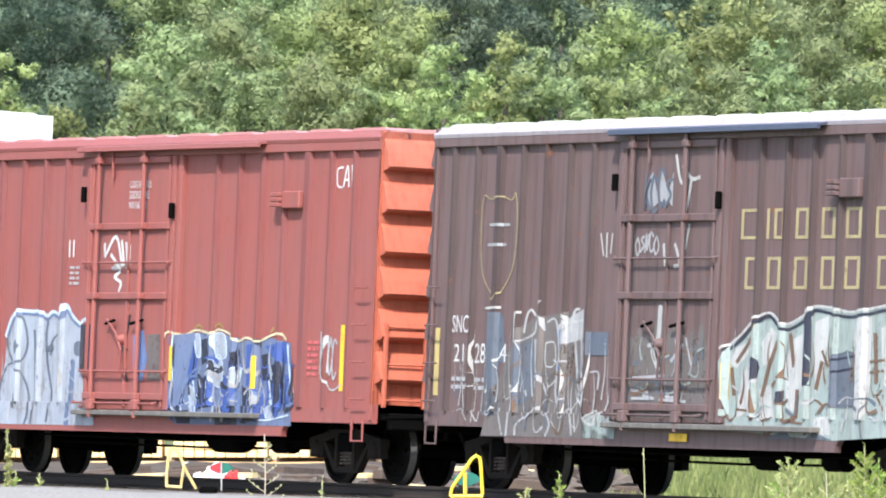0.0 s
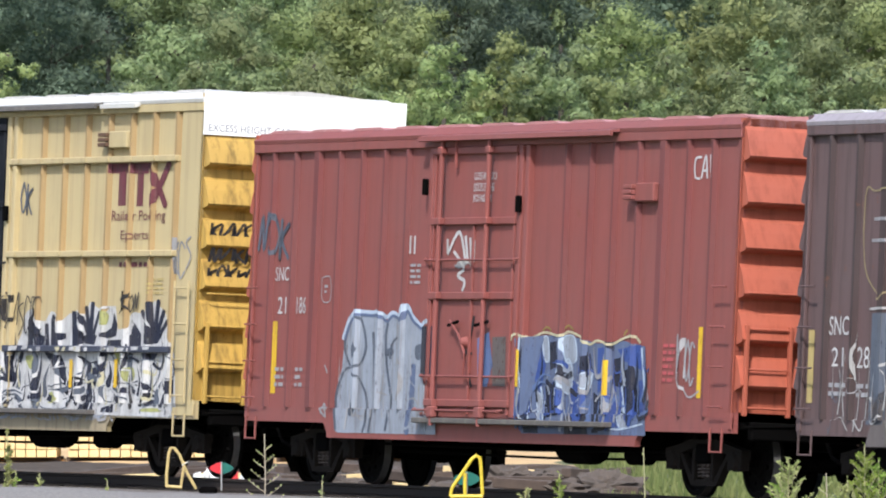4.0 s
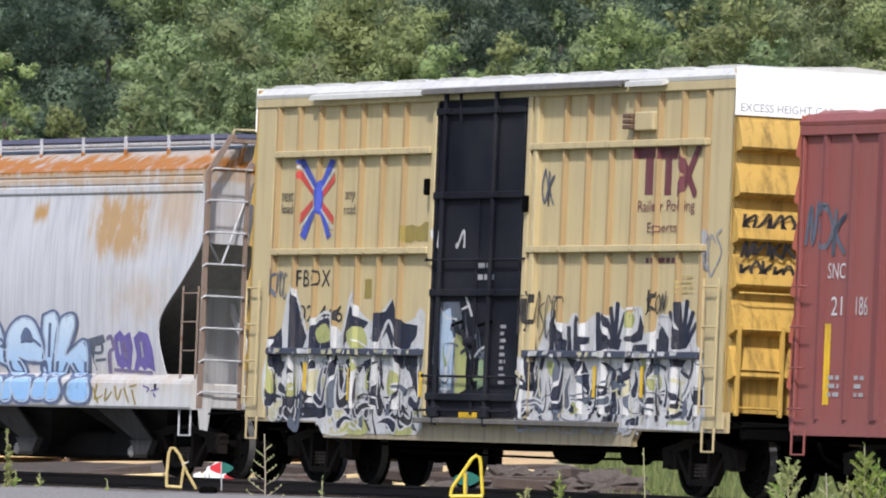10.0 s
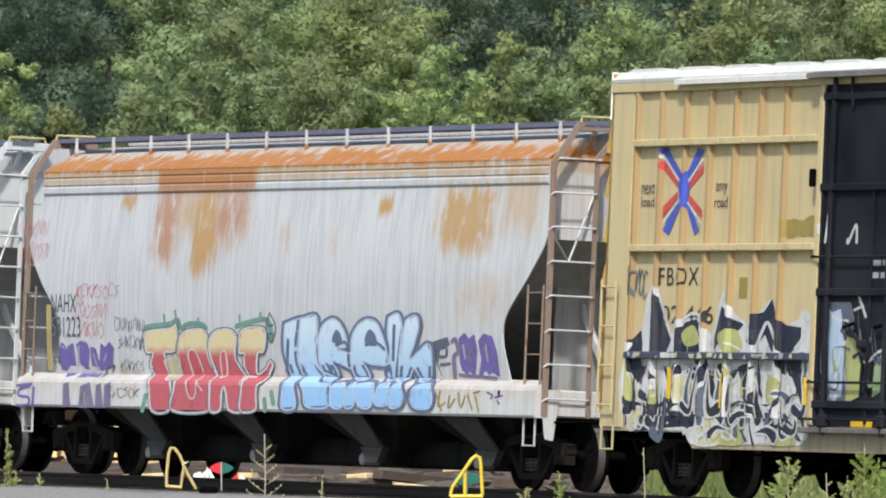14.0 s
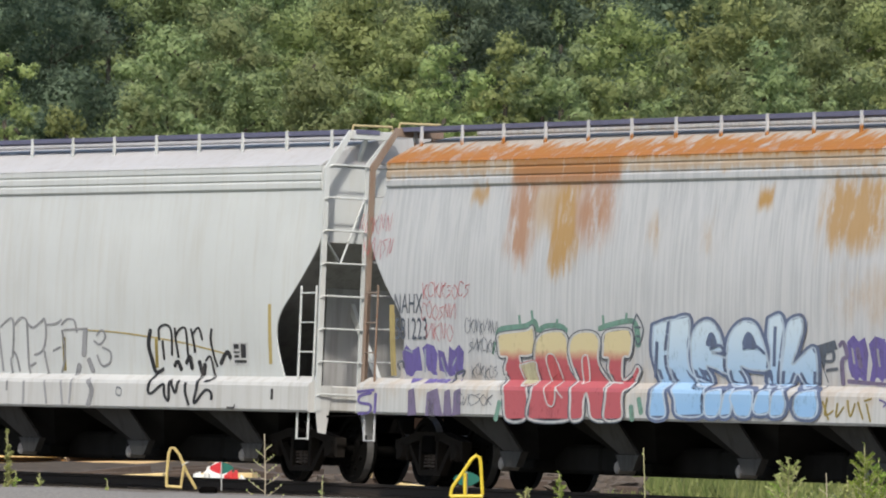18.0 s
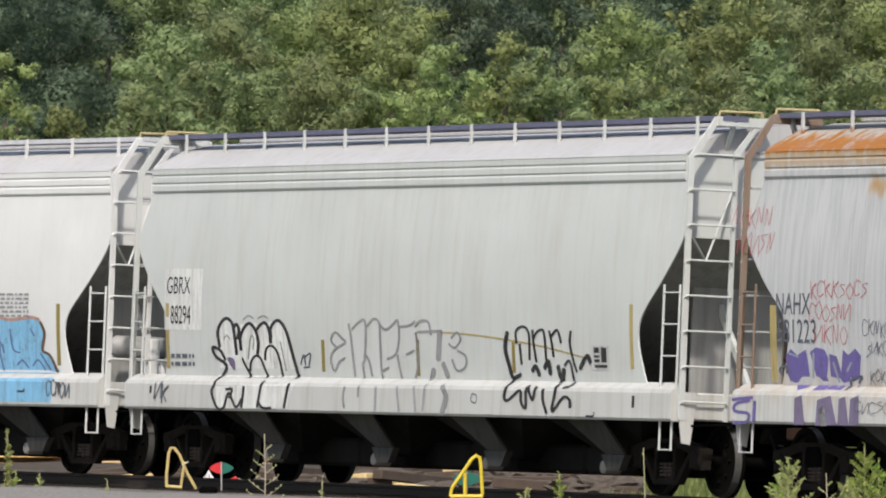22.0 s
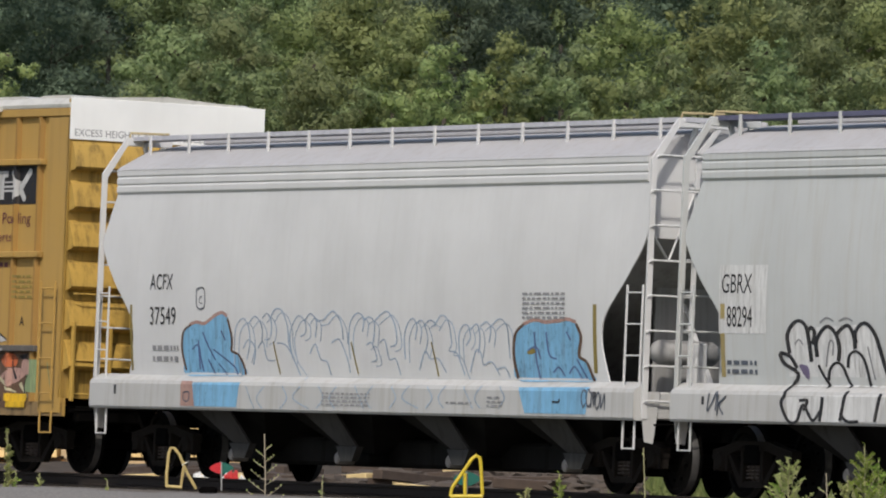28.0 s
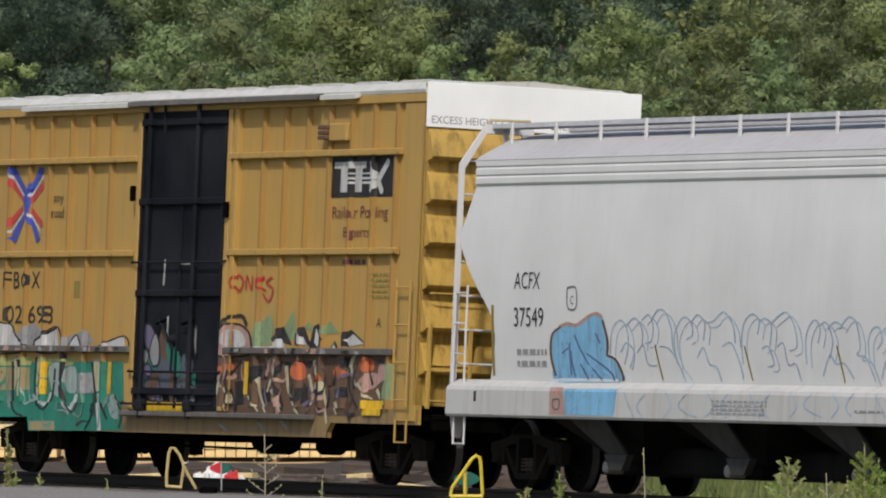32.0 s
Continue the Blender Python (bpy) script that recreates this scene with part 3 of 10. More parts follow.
def hopper(name, label, s0, half, mat, sill_mat, tc=7.5, cage=None, tank=False, roof_mat="hopper_roof"):
    car = empty(name, label, "freight car", "cars of the train")
    CARS.append((car, s0))
    zs = [1.36 + k * (4.02 - 1.36) / 28 for k in range(29)]
    for s in (-1, 1):
        bm = bmesh.new()
        nx = 40
        outer, inner = [], []
        for z in zs:
            l = half - hopper_end(z)
            up_ = max(0.0, min(1.0, (z - 3.25) / 0.7))
            a, b = -l + 0.14 * up_, l + 0.08 * up_
            outer.append([bm.verts.new((a + (b - a) * i / nx, s * hopper_width(z), z)) for i in range(nx + 1)])
            inner.append([bm.verts.new((a + (b - a) * i / nx, s * (hopper_width(z) - 0.02), z)) for i in range(nx + 1)])
        for G in (outer, inner):
            for a, b in zip(G, G[1:]):
                for i in range(nx):
                    bm.faces.new((a[i], a[i + 1], b[i + 1], b[i]))
        for i in (0, nx):
            for k in range(len(zs) - 1):
                bm.faces.new((outer[k][i], outer[k + 1][i], inner[k + 1][i], inner[k][i]))
        bmesh.ops.recalc_face_normals(bm, faces=bm.faces[:])
        part("side_sheet", bm, mat, car, smooth=False)
        bm = bmesh.new()
        w = hopper_width(4.02)
        prof = [(w + 0.002, 3.95)]
        for k in range(3):
            z = 3.965 + k * 0.115
            prof += [(w + 0.022, z), (w + 0.036, z + 0.02), (w + 0.036, z + 0.09), (w + 0.022, z + 0.11)]
        prof += [(w - 0.03, 4.32)]
        prism(bm, [(s * p, q) for p, q in prof], -half + 0.36, half - 0.14)
        part("top_rail", bm, mat, car)
        # side sill
        bm = bmesh.new()
        l = half
        prism(bm, [(s * 1.50, 1.42), (s * 1.66, 1.33), (s * 1.68, 1.28), (s * 1.68, 0.96), (s * 1.66, 0.93), (s * 1.50, 0.93)], -l, l)
        part("side_sill", bm, sill_mat, car)
    l, l0, l1 = half - 0.22, half - 0.36, half - 0.14
    bm = bmesh.new()
    rp = [(-1.55, 4.29), (-1.50, 4.34), (-1.1, 4.57), (-0.6, 4.69), (0, 4.735), (0.6, 4.69), (1.1, 4.57), (1.50, 4.34), (1.55, 4.29)]
    prism(bm, rp, -l0, l1)
    part("roof", bm, roof_mat, car)
    # running boards along the roof edge trough, on brackets
    board = new("running_board")
    board.parent = car
    for y0, y1 in ((-1.16, -0.80), (0.80, 1.16)):
        bm = bmesh.new()
        box(bm, -half - 0.1, half + 0.1, y0, y1, 4.735, 4.795)
        part("walkway", bm, "pale_walkway" if tank else "walkway", board)
    nb = 13
    for k in range(nb):
        x = -l + 0.4 + (2 * l - 0.8) * k / (nb - 1)
        for s in (-1, 1):
            bm = bmesh.new()
            box(bm, x - 0.025, x + 0.025, min(s * 1.15, s * 1.18), max(s * 1.15, s * 1.18), 4.47, 4.80)
            part("bracket", bm, mat, board)
    bm = bmesh.new()
    box(bm, -l + 0.3, l - 0.3, -0.32, 0.32, 4.72, 4.812, 0.02)
    part("hatch_trough", bm, roof_mat, car)
    # ends: upper panel, slope sheet, cage
    for s in (-1, 1):
        end = new("end")
        end.parent = car
        bm = bmesh.new()
        prism(bm, [(-1.5, 3.25), (-1.5, 4.33), (-1.1, 4.5), (0, 4.62), (1.1, 4.5), (1.5, 4.33), (1.5, 3.25)], s * (l + (-0.16 if s < 0 else 0.02)), s * (l + (-0.12 if s < 0 else 0.06)))
        part("end_panel", bm, mat, end)
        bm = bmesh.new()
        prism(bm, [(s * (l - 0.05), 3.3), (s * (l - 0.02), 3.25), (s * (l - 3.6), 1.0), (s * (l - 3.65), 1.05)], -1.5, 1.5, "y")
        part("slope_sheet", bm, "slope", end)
        bm = bmesh.new()
        box(bm, min(s * (half - 0.3), s * (half + 0.05)), max(s * (half - 0.3), s * (half + 0.05)), -1.5, 1.5, 0.95, 1.30, 0.02)
        part("end_sill", bm, sill_mat, end)
        bm = bmesh.new()
        prism(bm, [(-1.58, 1.30), (-1.58, 0.95), (-1.54, 0.66), (-1.42, 0.64), (-1.34, 1.30)], s * (half + 0.052), s * (half + 0.07))
        part("corner_plate", bm, sill_mat, end)
        bm = bmesh.new()
        box(bm, min(s * (half - 3.2), s * (half + 0.1)), max(s * (half - 3.2), s * (half + 0.1)), -0.35, 0.35, 0.70, 1.05)
        part("draft_sill", bm, "steel", end)
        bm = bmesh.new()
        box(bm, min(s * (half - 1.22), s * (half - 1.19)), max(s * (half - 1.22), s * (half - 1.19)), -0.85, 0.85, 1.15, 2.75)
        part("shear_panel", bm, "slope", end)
        for y in (-0.45, 0.45):
            bm = bmesh.new()
            prism(bm, [(s * (half - 0.25), 1.28), (s * (half - 0.15), 1.28), (s * (l - 1.1), 2.6), (s * (l - 1.25), 2.6)], y - 0.03, y + 0.03, "y")
            part("end_brace", bm, mat, end)
        # corner ladder frame up to the running board: a broad flat stile and a slim one
        x = s * (half + 0.06)
        for y, wy, top_y, zk in ((-1.56, 0.038, -1.20, 4.22), (-0.94, 0.028, -0.58, 4.30)):
            bm = bmesh.new()
            lean = [(y - wy, 0.95), (y + wy, 0.95), (y + wy, zk - 0.03), (top_y + wy, 4.78), (top_y - wy * 1.2, 4.78), (y - wy, zk + 0.03)]
            prism(bm, lean, x - 0.02, x + 0.02)
            part("ladder_upright", bm, cage or mat, end)
        bm = bmesh.new()
        box(bm, x - 0.03, x + 0.03, -1.24, -0.55, 4.66, 4.78, 0.008)
        part("board_end_plate", bm, cage or mat, end)
        for k in range(8):
            z = 1.18 + k * 0.445
            bm = bmesh.new()
            x = s * (half + 0.06)
            dy = 0.0 if z < 4.2 else 0.06
            tube(bm, [(x, -1.60 + dy, z - 0.04), (x + s * 0.05, -1.56 + dy, z), (x + s * 0.05, -0.96 + dy, z), (x, -0.94 + dy, z)], 0.014, 6)
            part("rung", bm, mat, end)
        ladder(car, (s * (half - 0.02), -1.60), (s * (half - (0.48 if s > 0 else 0.38)), -1.60), 1.35, 2.55, 0.42, cage or mat, r=0.011)
        stirrup(car, s * (half - 0.28), -1.60, 0.95, mat, 0.34, 0.38)
        bm = bmesh.new()
        tube(bm, [(s * (half + 0.06), -1.20, 4.78), (s * (half + 0.06), -1.19, 4.845), (s * (half + 0.06), -0.60, 4.855), (s * (half + 0.06), -0.58, 4.78)], 0.018)
        part("hand_rail", bm, "yellow", end)
        coupler(car, s * (half + 0.02), s)
        if s > 0 and tank:
            bm = bmesh.new()
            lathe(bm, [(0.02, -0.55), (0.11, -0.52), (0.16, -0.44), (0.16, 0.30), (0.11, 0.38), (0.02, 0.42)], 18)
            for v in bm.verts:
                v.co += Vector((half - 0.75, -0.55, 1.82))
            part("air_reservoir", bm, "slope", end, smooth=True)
            bm = bmesh.new()
            box(bm, half - 0.62, half - 0.42, -0.62, -0.46, 1.2, 1.95, 0.02)
            part("tank_post", bm, mat, end)
        elif s < 0:
            bm = bmesh.new()
            lathe(bm, [(0.02, -0.5), (0.15, -0.48), (0.15, 0.1), (0.05, 0.14), (0.03, 0.6)], 14)
            for v in bm.verts:
                v.co += Vector((-half + 0.9, -0.3, 1.62))
            part("brake_cylinder", bm, "steel", end)
            for y in (-0.9, 0.2):
                bm = bmesh.new()
                box(bm, -half + 0.5, -half + 0.85, y - 0.12, y + 0.12, 1.3, 1.75, 0.03)
                part("valve_box", bm, "steel", end)
        bm = bmesh.new()
        prism(bm, [(s * (l + 0.0), 4.3), (s * (l + 0.04), 4.3), (s * (half + 0.1), 4.73), (s * (half + 0.02), 4.73)], -1.0, -0.95, "y")
        part("board_brace", bm, mat, end)
        bm = bmesh.new()
        tube(bm, [(s * (half + 0.05), -1.54, 3.3), (s * (l + 0.02), -1.2, 3.0)], 0.018)
        part("ladder_stay", bm, mat, end)
        bm = bmesh.new()
        tube(bm, [(s * (half + 0.05), -1.3, 2.95), (s * (l + 0.02), -0.75, 4.1)], 0.015)
        part("ladder_stay", bm, mat, end)
    # discharge bays
    for k in range(4):
        x = -5.0 + k * 3.6
        bay = new("hopper_bay")
        bay.parent = car
        bm = bmesh.new()
        a = [bm.verts.new(p) for p in ((x - 1.7, -1.45, 1.1), (x + 1.7, -1.45, 1.1), (x + 1.7, 1.45, 1.1), (x - 1.7, 1.45, 1.1))]
        b = [bm.verts.new(p) for p in ((x - 0.35, -0.75, 0.38), (x + 0.35, -0.75, 0.38), (x + 0.35, 0.75, 0.38), (x - 0.35, 0.75, 0.38))]
        for i in range(4):
            bm.faces.new((a[i], a[(i + 1) % 4], b[(i + 1) % 4], b[i]))
        bm.faces.new(b[::-1])
        bm.faces.new(a)
        bmesh.ops.recalc_face_normals(bm, faces=bm.faces[:])
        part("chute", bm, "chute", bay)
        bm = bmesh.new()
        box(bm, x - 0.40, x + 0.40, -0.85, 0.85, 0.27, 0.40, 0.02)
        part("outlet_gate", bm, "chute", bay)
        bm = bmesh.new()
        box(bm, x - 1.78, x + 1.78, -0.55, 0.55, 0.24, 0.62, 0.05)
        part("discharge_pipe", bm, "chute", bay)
        bm = bmesh.new()
        lathe(bm, [(0.06, -1.1), (0.085, -1.08), (0.085, -0.85), (0.06, -0.84)], 14)
        for v in bm.verts:
            v.co += Vector((x + 0.20, -0.15, 0.33))
        part("outlet_cap", bm, "cap_grey", bay)
        # lit flank of the chute, added as a paler slanting plate, and the flared outlet mouth under it
        bm = bmesh.new()
        hi = [(x - 0.55, -1.48, 0.97), (x + 0.58, -1.48, 0.97), (x + 0.58, -1.44, 0.97), (x - 0.55, -1.44, 0.97)]
        lo = [(x + 0.40, -1.30, 0.50), (x + 0.95, -1.30, 0.50), (x + 0.95, -1.26, 0.50), (x + 0.40, -1.26, 0.50)]
        a, b = [bm.verts.new(p) for p in hi], [bm.verts.new(p) for p in lo]
        for i in range(4):
            bm.faces.new((a[i], a[(i + 1) % 4], b[(i + 1) % 4], b[i]))
        bm.faces.new(a)
        bm.faces.new(b[::-1])
        bmesh.ops.recalc_face_normals(bm, faces=bm.faces[:])
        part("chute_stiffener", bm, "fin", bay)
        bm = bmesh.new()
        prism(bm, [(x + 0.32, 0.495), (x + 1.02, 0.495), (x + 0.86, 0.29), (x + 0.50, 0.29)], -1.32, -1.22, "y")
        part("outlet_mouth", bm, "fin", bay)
    bm = bmesh.new()
    box(bm, -half + 3, half - 3, -0.3, 0.3, 0.80, 1.1)
    part("center_sill", bm, "steel", car)
    for x in (-tc, tc):
        make_truck(car, x)
    return car


M["pale_sill"] = painted("hopper_sill_paint", (0.49, 0.49, 0.48), dirt=(0.26, 0.22, 0.17), amount=0.55)
M["navy_rail"] = plain("graffiti_dark_rail", (0.04, 0.045, 0.07), 0.5, 0, 0.3, 3)
M["walkway"] = plain("galvanised_grating", (0.12, 0.12, 0.19), 0.6, 0.1)
# darker than the hopper sides: shade under the ends put into the paint
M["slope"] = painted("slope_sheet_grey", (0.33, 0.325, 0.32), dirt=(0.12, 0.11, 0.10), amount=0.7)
M["hopper_roof"] = painted("hopper_roof_grey", (0.44, 0.435, 0.44), dirt=(0.24, 0.15, 0.10), amount=0.3)


def box_mask(nt, x0, x1, z0, z1, soft=0.25, wobble=0.5):
    """1 inside a stretch of the car's side, fading unevenly at its edges."""
    tc = nt.nodes.new("ShaderNodeTexCoord")
    sp = nt.nodes.new("ShaderNodeSeparateXYZ")
    nt.links.new(tc.outputs["Object"], sp.inputs[0])
    w = math_node(nt, "MULTIPLY", math_node(nt, "SUBTRACT", tex_noise(nt, 2.2, 5, 0.6, (2.5, 1, 0.6)), 0.5), wobble * 2)
    out = None
    for axis, a, b in ((0, x0, x1), (2, z0, z1)):
        v = math_node(nt, "ADD", sp.outputs[axis], w)
        for lo, hi in ((a - soft, a + soft), (b + soft, b - soft)):
            mr = nt.nodes.new("ShaderNodeMapRange")
            mr.interpolation_type = "SMOOTHSTEP"
            mr.inputs[1].default_value, mr.inputs[2].default_value = lo, hi
            nt.links.new(v, mr.inputs[0])
            out = mr.outputs[0] if out is None else math_node(nt, "MULTIPLY", out, mr.outputs[0])
    return out


def rusty_paint(name, base, patches):
    m, nt, b = nodes_of(name)
    fade = tex_noise(nt, 0.8, 4, 0.55)
    col = mix(nt, ramp(nt, fade, [(0.3, 0), (0.75, 1)]), base, [c * 0.86 for c in base])
    streaks = tex_noise(nt, 3.0, 6, 0.65, (4.0, 4.0, 0.12))
    col = mix(nt, ramp(nt, streaks, [(0.42, 0), (0.62, 0.35)]), col, (0.66, 0.66, 0.66))
    col = mix(nt, ramp(nt, streaks, [(0.55, 0), (0.75, 0.35)]), col, (0.30, 0.27, 0.24))
    grain = tex_noise(nt, 2.4, 8, 0.7, (1.7, 1.7, 0.8))
    for x0, x1, z0, z1, amount, hue, *edge in patches:
        f = math_node(nt, "MULTIPLY", box_mask(nt, x0, x1, z0, z1, *edge), ramp(nt, grain, [(0.30, 0), (0.47, amount)] if edge else [(0.36, 0), (0.58, amount)]))
        col = mix(nt, f, col, hue)
    nt.links.new(col, b.inputs["Base Color"])
    b.inputs["Roughness"].default_value = 0.6
    relief(nt, b, tex_noise(nt, 1.6, 3, 0.5), 0.2, 0.03)
    return m


RUST, OCHRE = (0.31, 0.115, 0.016), (0.35, 0.185, 0.025)
M["worn"] = rusty_paint("hopper_worn_paint", (0.40, 0.405, 0.42), [(-8.7, 8.7, 4.26, 4.6, 1.0, RUST, 0.03, 0.10), (-8.7, 8.7, 4.1, 4.3, 0.55, OCHRE, 0.05, 0.15), (-4.1, -3.4, 2.95, 4.0, 0.75, RUST, 0.2, 0.5), (-3.4, -2.6, 3.35, 4.0, 0.6, OCHRE, 0.3, 0.3), (-2.7, -2.0, 2.85, 4.0, 0.85, OCHRE, 0.2, 0.6), (-2.0, -1.0, 3.25, 4.0, 0.75, RUST, 0.3, 0.5), (-4.1, -0.8, 3.95, 4.3, 0.8, RUST, 0.1, 0.2),
                                                                      (5.2, 6.9, 3.1, 3.95, 0.8, OCHRE, 0.2, 0.4), (-5.4, -4.9, 3.75, 3.95, 0.8, OCHRE, 0.1, 0.2), (3.3, 3.7, 3.6, 3.85, 0.9, OCHRE, 0.1, 0.2), (7.2, 8.3, 3.3, 4.2, 0.5, OCHRE, 0.3, 0.4), (5.6, 7.6, 2.2, 2.7, 0.4, OCHRE), (0.2, 0.5, 3.15, 3.4, 1.0, OCHRE), (1.9, 2.15, 3.15, 3.4, 1.0, OCHRE), (-8.6, 8.6, 1.2, 1.5, 0.3, OCHRE)])
M["worn_sill"] = rusty_paint("hopper_worn_sill", (0.44, 0.44, 0.43), [(-8.7, 8.7, 1.25, 1.45, 0.5, OCHRE)])
M["worn_roof"] = rusty_paint("hopper_worn_roof", (0.34, 0.33, 0.32), [(-8.7, 8.7, 4.2, 4.50, 1.0, RUST, 0.05, 0.30), (-8.7, 8.7, 4.4, 4.72, 0.2, OCHRE, 0.1, 0.3)])
M["rusty_cage"] = painted("rusty_ladder_paint", (0.22, 0.165, 0.13), dirt=(0.17, 0.08, 0.04), amount=1.0, rust=1.0)
M["yellow_sill"] = painted("grimy_yellow_sill", (0.30, 0.25, 0.16), dirt=(0.07, 0.055, 0.04), amount=0.9, rust=0.5)
M["gold_sill"] = painted("grimy_gold_sill", (0.24, 0.16, 0.07), dirt=(0.06, 0.045, 0.03), amount=0.9, rust=0.5)
# paler than the sides: sunlight on the eave plate put into the paint
M["brown_eave"] = painted("faded_lilac_brown_paint", (0.30, 0.27, 0.29), dirt=(0.09, 0.07, 0.07), amount=0.5)
M["red_roof"] = painted("faded_red_roof", (0.42, 0.20, 0.19), amount=0.3)
# chute colour holds the shade below the sills; fin is its lit, grimy grey
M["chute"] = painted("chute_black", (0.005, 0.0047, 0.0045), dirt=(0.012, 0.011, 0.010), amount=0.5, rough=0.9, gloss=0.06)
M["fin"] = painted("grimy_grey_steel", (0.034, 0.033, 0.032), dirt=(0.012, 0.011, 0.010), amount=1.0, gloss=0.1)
M["cap_grey"] = painted("grimy_cap", (0.22, 0.21, 0.20), amount=0.6)


def spaced(a, step, n, wide=()):
    return [(a + step * k, 0.075 if k in wide else 0.03) for k in range(n)]


brown_car = boxcar("brown_boxcar", "weathered brown boxcar covered in old lettering and graffiti", 10.23, 7.45, 4.74, "brown", "brown", "roof", "brown_eave", (-1.45, 1.35), "brown", spaced(-6.81, 0.73, 7, (2,)) + spaced(2.51, 0.75, 6, (4,)) + [(6.98, 0.03)], bracket=(4.85, 3.82))
red_car = boxcar("red_boxcar", "oxide red ribbed boxcar with silver and blue graffiti", -6.8, 7.7, 4.74, "red", "red_end", "red_roof", "red", (-1.60, 1.10), "red", spaced(-7.03, 0.752, 7, (2,)) + spaced(2.52, 0.727, 7, (4,)), bracket=(4.75, 3.82))
high = spaced(-6.82, 0.71, 7) + spaced(2.54, 0.703, 7)
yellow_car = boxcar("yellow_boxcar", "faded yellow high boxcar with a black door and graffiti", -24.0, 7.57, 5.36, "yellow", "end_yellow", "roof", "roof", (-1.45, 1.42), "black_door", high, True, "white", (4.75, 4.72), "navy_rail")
gold_car = boxcar("golden_boxcar", "golden yellow high boxcar with a black door and graffiti", -98.4, 7.65, 5.36, "gold", "end_yellow", "roof", "roof", (-1.45, 1.42), "black_door", high, True, "white", (4.75, 4.72), "grimy")
rusty_hopper = hopper("rusty_hopper", "pale covered hopper with a rust-stained roof and bright graffiti", -42.14, 8.6, "worn", "worn_sill", 7.4, "rusty_cage", roof_mat="worn_roof")
grey_hopper = hopper("grey_hopper", "grey covered hopper with black outline graffiti", -61.50, 8.85, "grey", "pale_sill", 7.6)
white_hopper = hopper("white_hopper", "pale grey covered hopper with light blue graffiti", -80.5, 8.9, "pale", "pale_sill", 7.5, None, True)


# ---- paint on the cars: lettering, markings, graffiti ----
def worn_through(nt, b, amount=0.5):
    """Lets the car show where old paint has flaked and rubbed off."""
    fine = tex_noise(nt, 9.0, 8, 0.75, (1.6, 1.6, 1.0))
    broad = tex_noise(nt, 1.4, 4, 0.6)
    f = math_node(nt, "ADD", math_node(nt, "MULTIPLY", fine, 0.75), math_node(nt, "MULTIPLY", broad, 0.35))
    gone = ramp(nt, f, [(0.54 if amount > 0.8 else 0.60, 0.06), (0.70, amount)])
    tr = nt.nodes.new("ShaderNodeBsdfTransparent")
    mx = nt.nodes.new("ShaderNodeMixShader")
    nt.links.new(gone, mx.inputs[0])
    nt.links.new(b.outputs[0], mx.inputs[1])
    nt.links.new(tr.outputs[0], mx.inputs[2])
    nt.links.new(mx.outputs[0], nt.nodes["Material Output"].inputs[0])


def paint(name, c, rough=0.6, worn=0.5):
    m, nt, b = nodes_of("paint_" + name)
    f = tex_noise(nt, 4.0, 7, 0.7, (2.2, 2.2, 0.7))
    g = tex_noise(nt, 1.1, 4, 0.55)
    d = tex_noise(nt, 2.4, 7, 0.7, (3.4, 3.4, 0.25))
    col = mix(nt, ramp(nt, f, [(0.38, 0), (0.70, 0.55)]), c, [v * 0.5 + 0.01 for v in c])
    col = mix(nt, ramp(nt, g, [(0.35, 0), (0.7, 0.35)]), col, [min(1, v * 1.25 + 0.01) for v in c])
    col = mix(nt, ramp(nt, d, [(0.50, 0), (0.72, 0.55)]), col, (0.10, 0.085, 0.07))
    nt.links.new(col, b.inputs["Base Color"])
    b.inputs["Roughness"].default_value = rough
    b.inputs["Specular IOR Level"].default_value = 0.25
    worn_through(nt, b, worn)
    M["p_" + name] = m


for _n, _c in dict(white=(0.50, 0.50, 0.495), silver=(0.27, 0.30, 0.35), black=(0.018, 0.018, 0.022), navy=(0.014, 0.017, 0.034), lime=(0.34, 0.35, 0.13), cream=(0.46, 0.43, 0.28), yellow=(0.66, 0.42, 0.02),
                   pale_yellow=(0.42, 0.33, 0.13), maroon=(0.13, 0.035, 0.045), blue=(0.03, 0.055, 0.19), mid_blue=(0.10, 0.15, 0.30), sky=(0.20, 0.44, 0.66), slate=(0.085, 0.10, 0.13), mint=(0.29, 0.36, 0.34),
                   green=(0.02, 0.20, 0.14), moss=(0.22, 0.30, 0.16), red=(0.42, 0.035, 0.03), rose=(0.46, 0.09, 0.10), purple=(0.13, 0.10, 0.30), plum=(0.16, 0.13, 0.22), brown=(0.12, 0.07, 0.045), pink=(0.42, 0.26, 0.22),
                   orange=(0.50, 0.13, 0.05), grey=(0.26, 0.26, 0.27), light_grey=(0.31, 0.31, 0.32), olive=(0.26, 0.20, 0.05), ice=(0.40, 0.48, 0.58), dusk=(0.10, 0.13, 0.22), cobalt=(0.04, 0.075, 0.25), straw=(0.30, 0.25, 0.13), steelblue=(0.36, 0.45, 0.56), signal_blue=(0.05, 0.08, 0.40), signal_red=(0.50, 0.06, 0.05), teal=(0.14, 0.26, 0.21)).items():
    paint(_n, _c)
paint("haze", (0.115, 0.10, 0.096), worn=0.6)
paint("chalk", (0.37, 0.37, 0.36), worn=0.5)
paint("sage", (0.235, 0.28, 0.265), worn=0.5)
paint("panel", (0.66, 0.66, 0.65), worn=0.2)


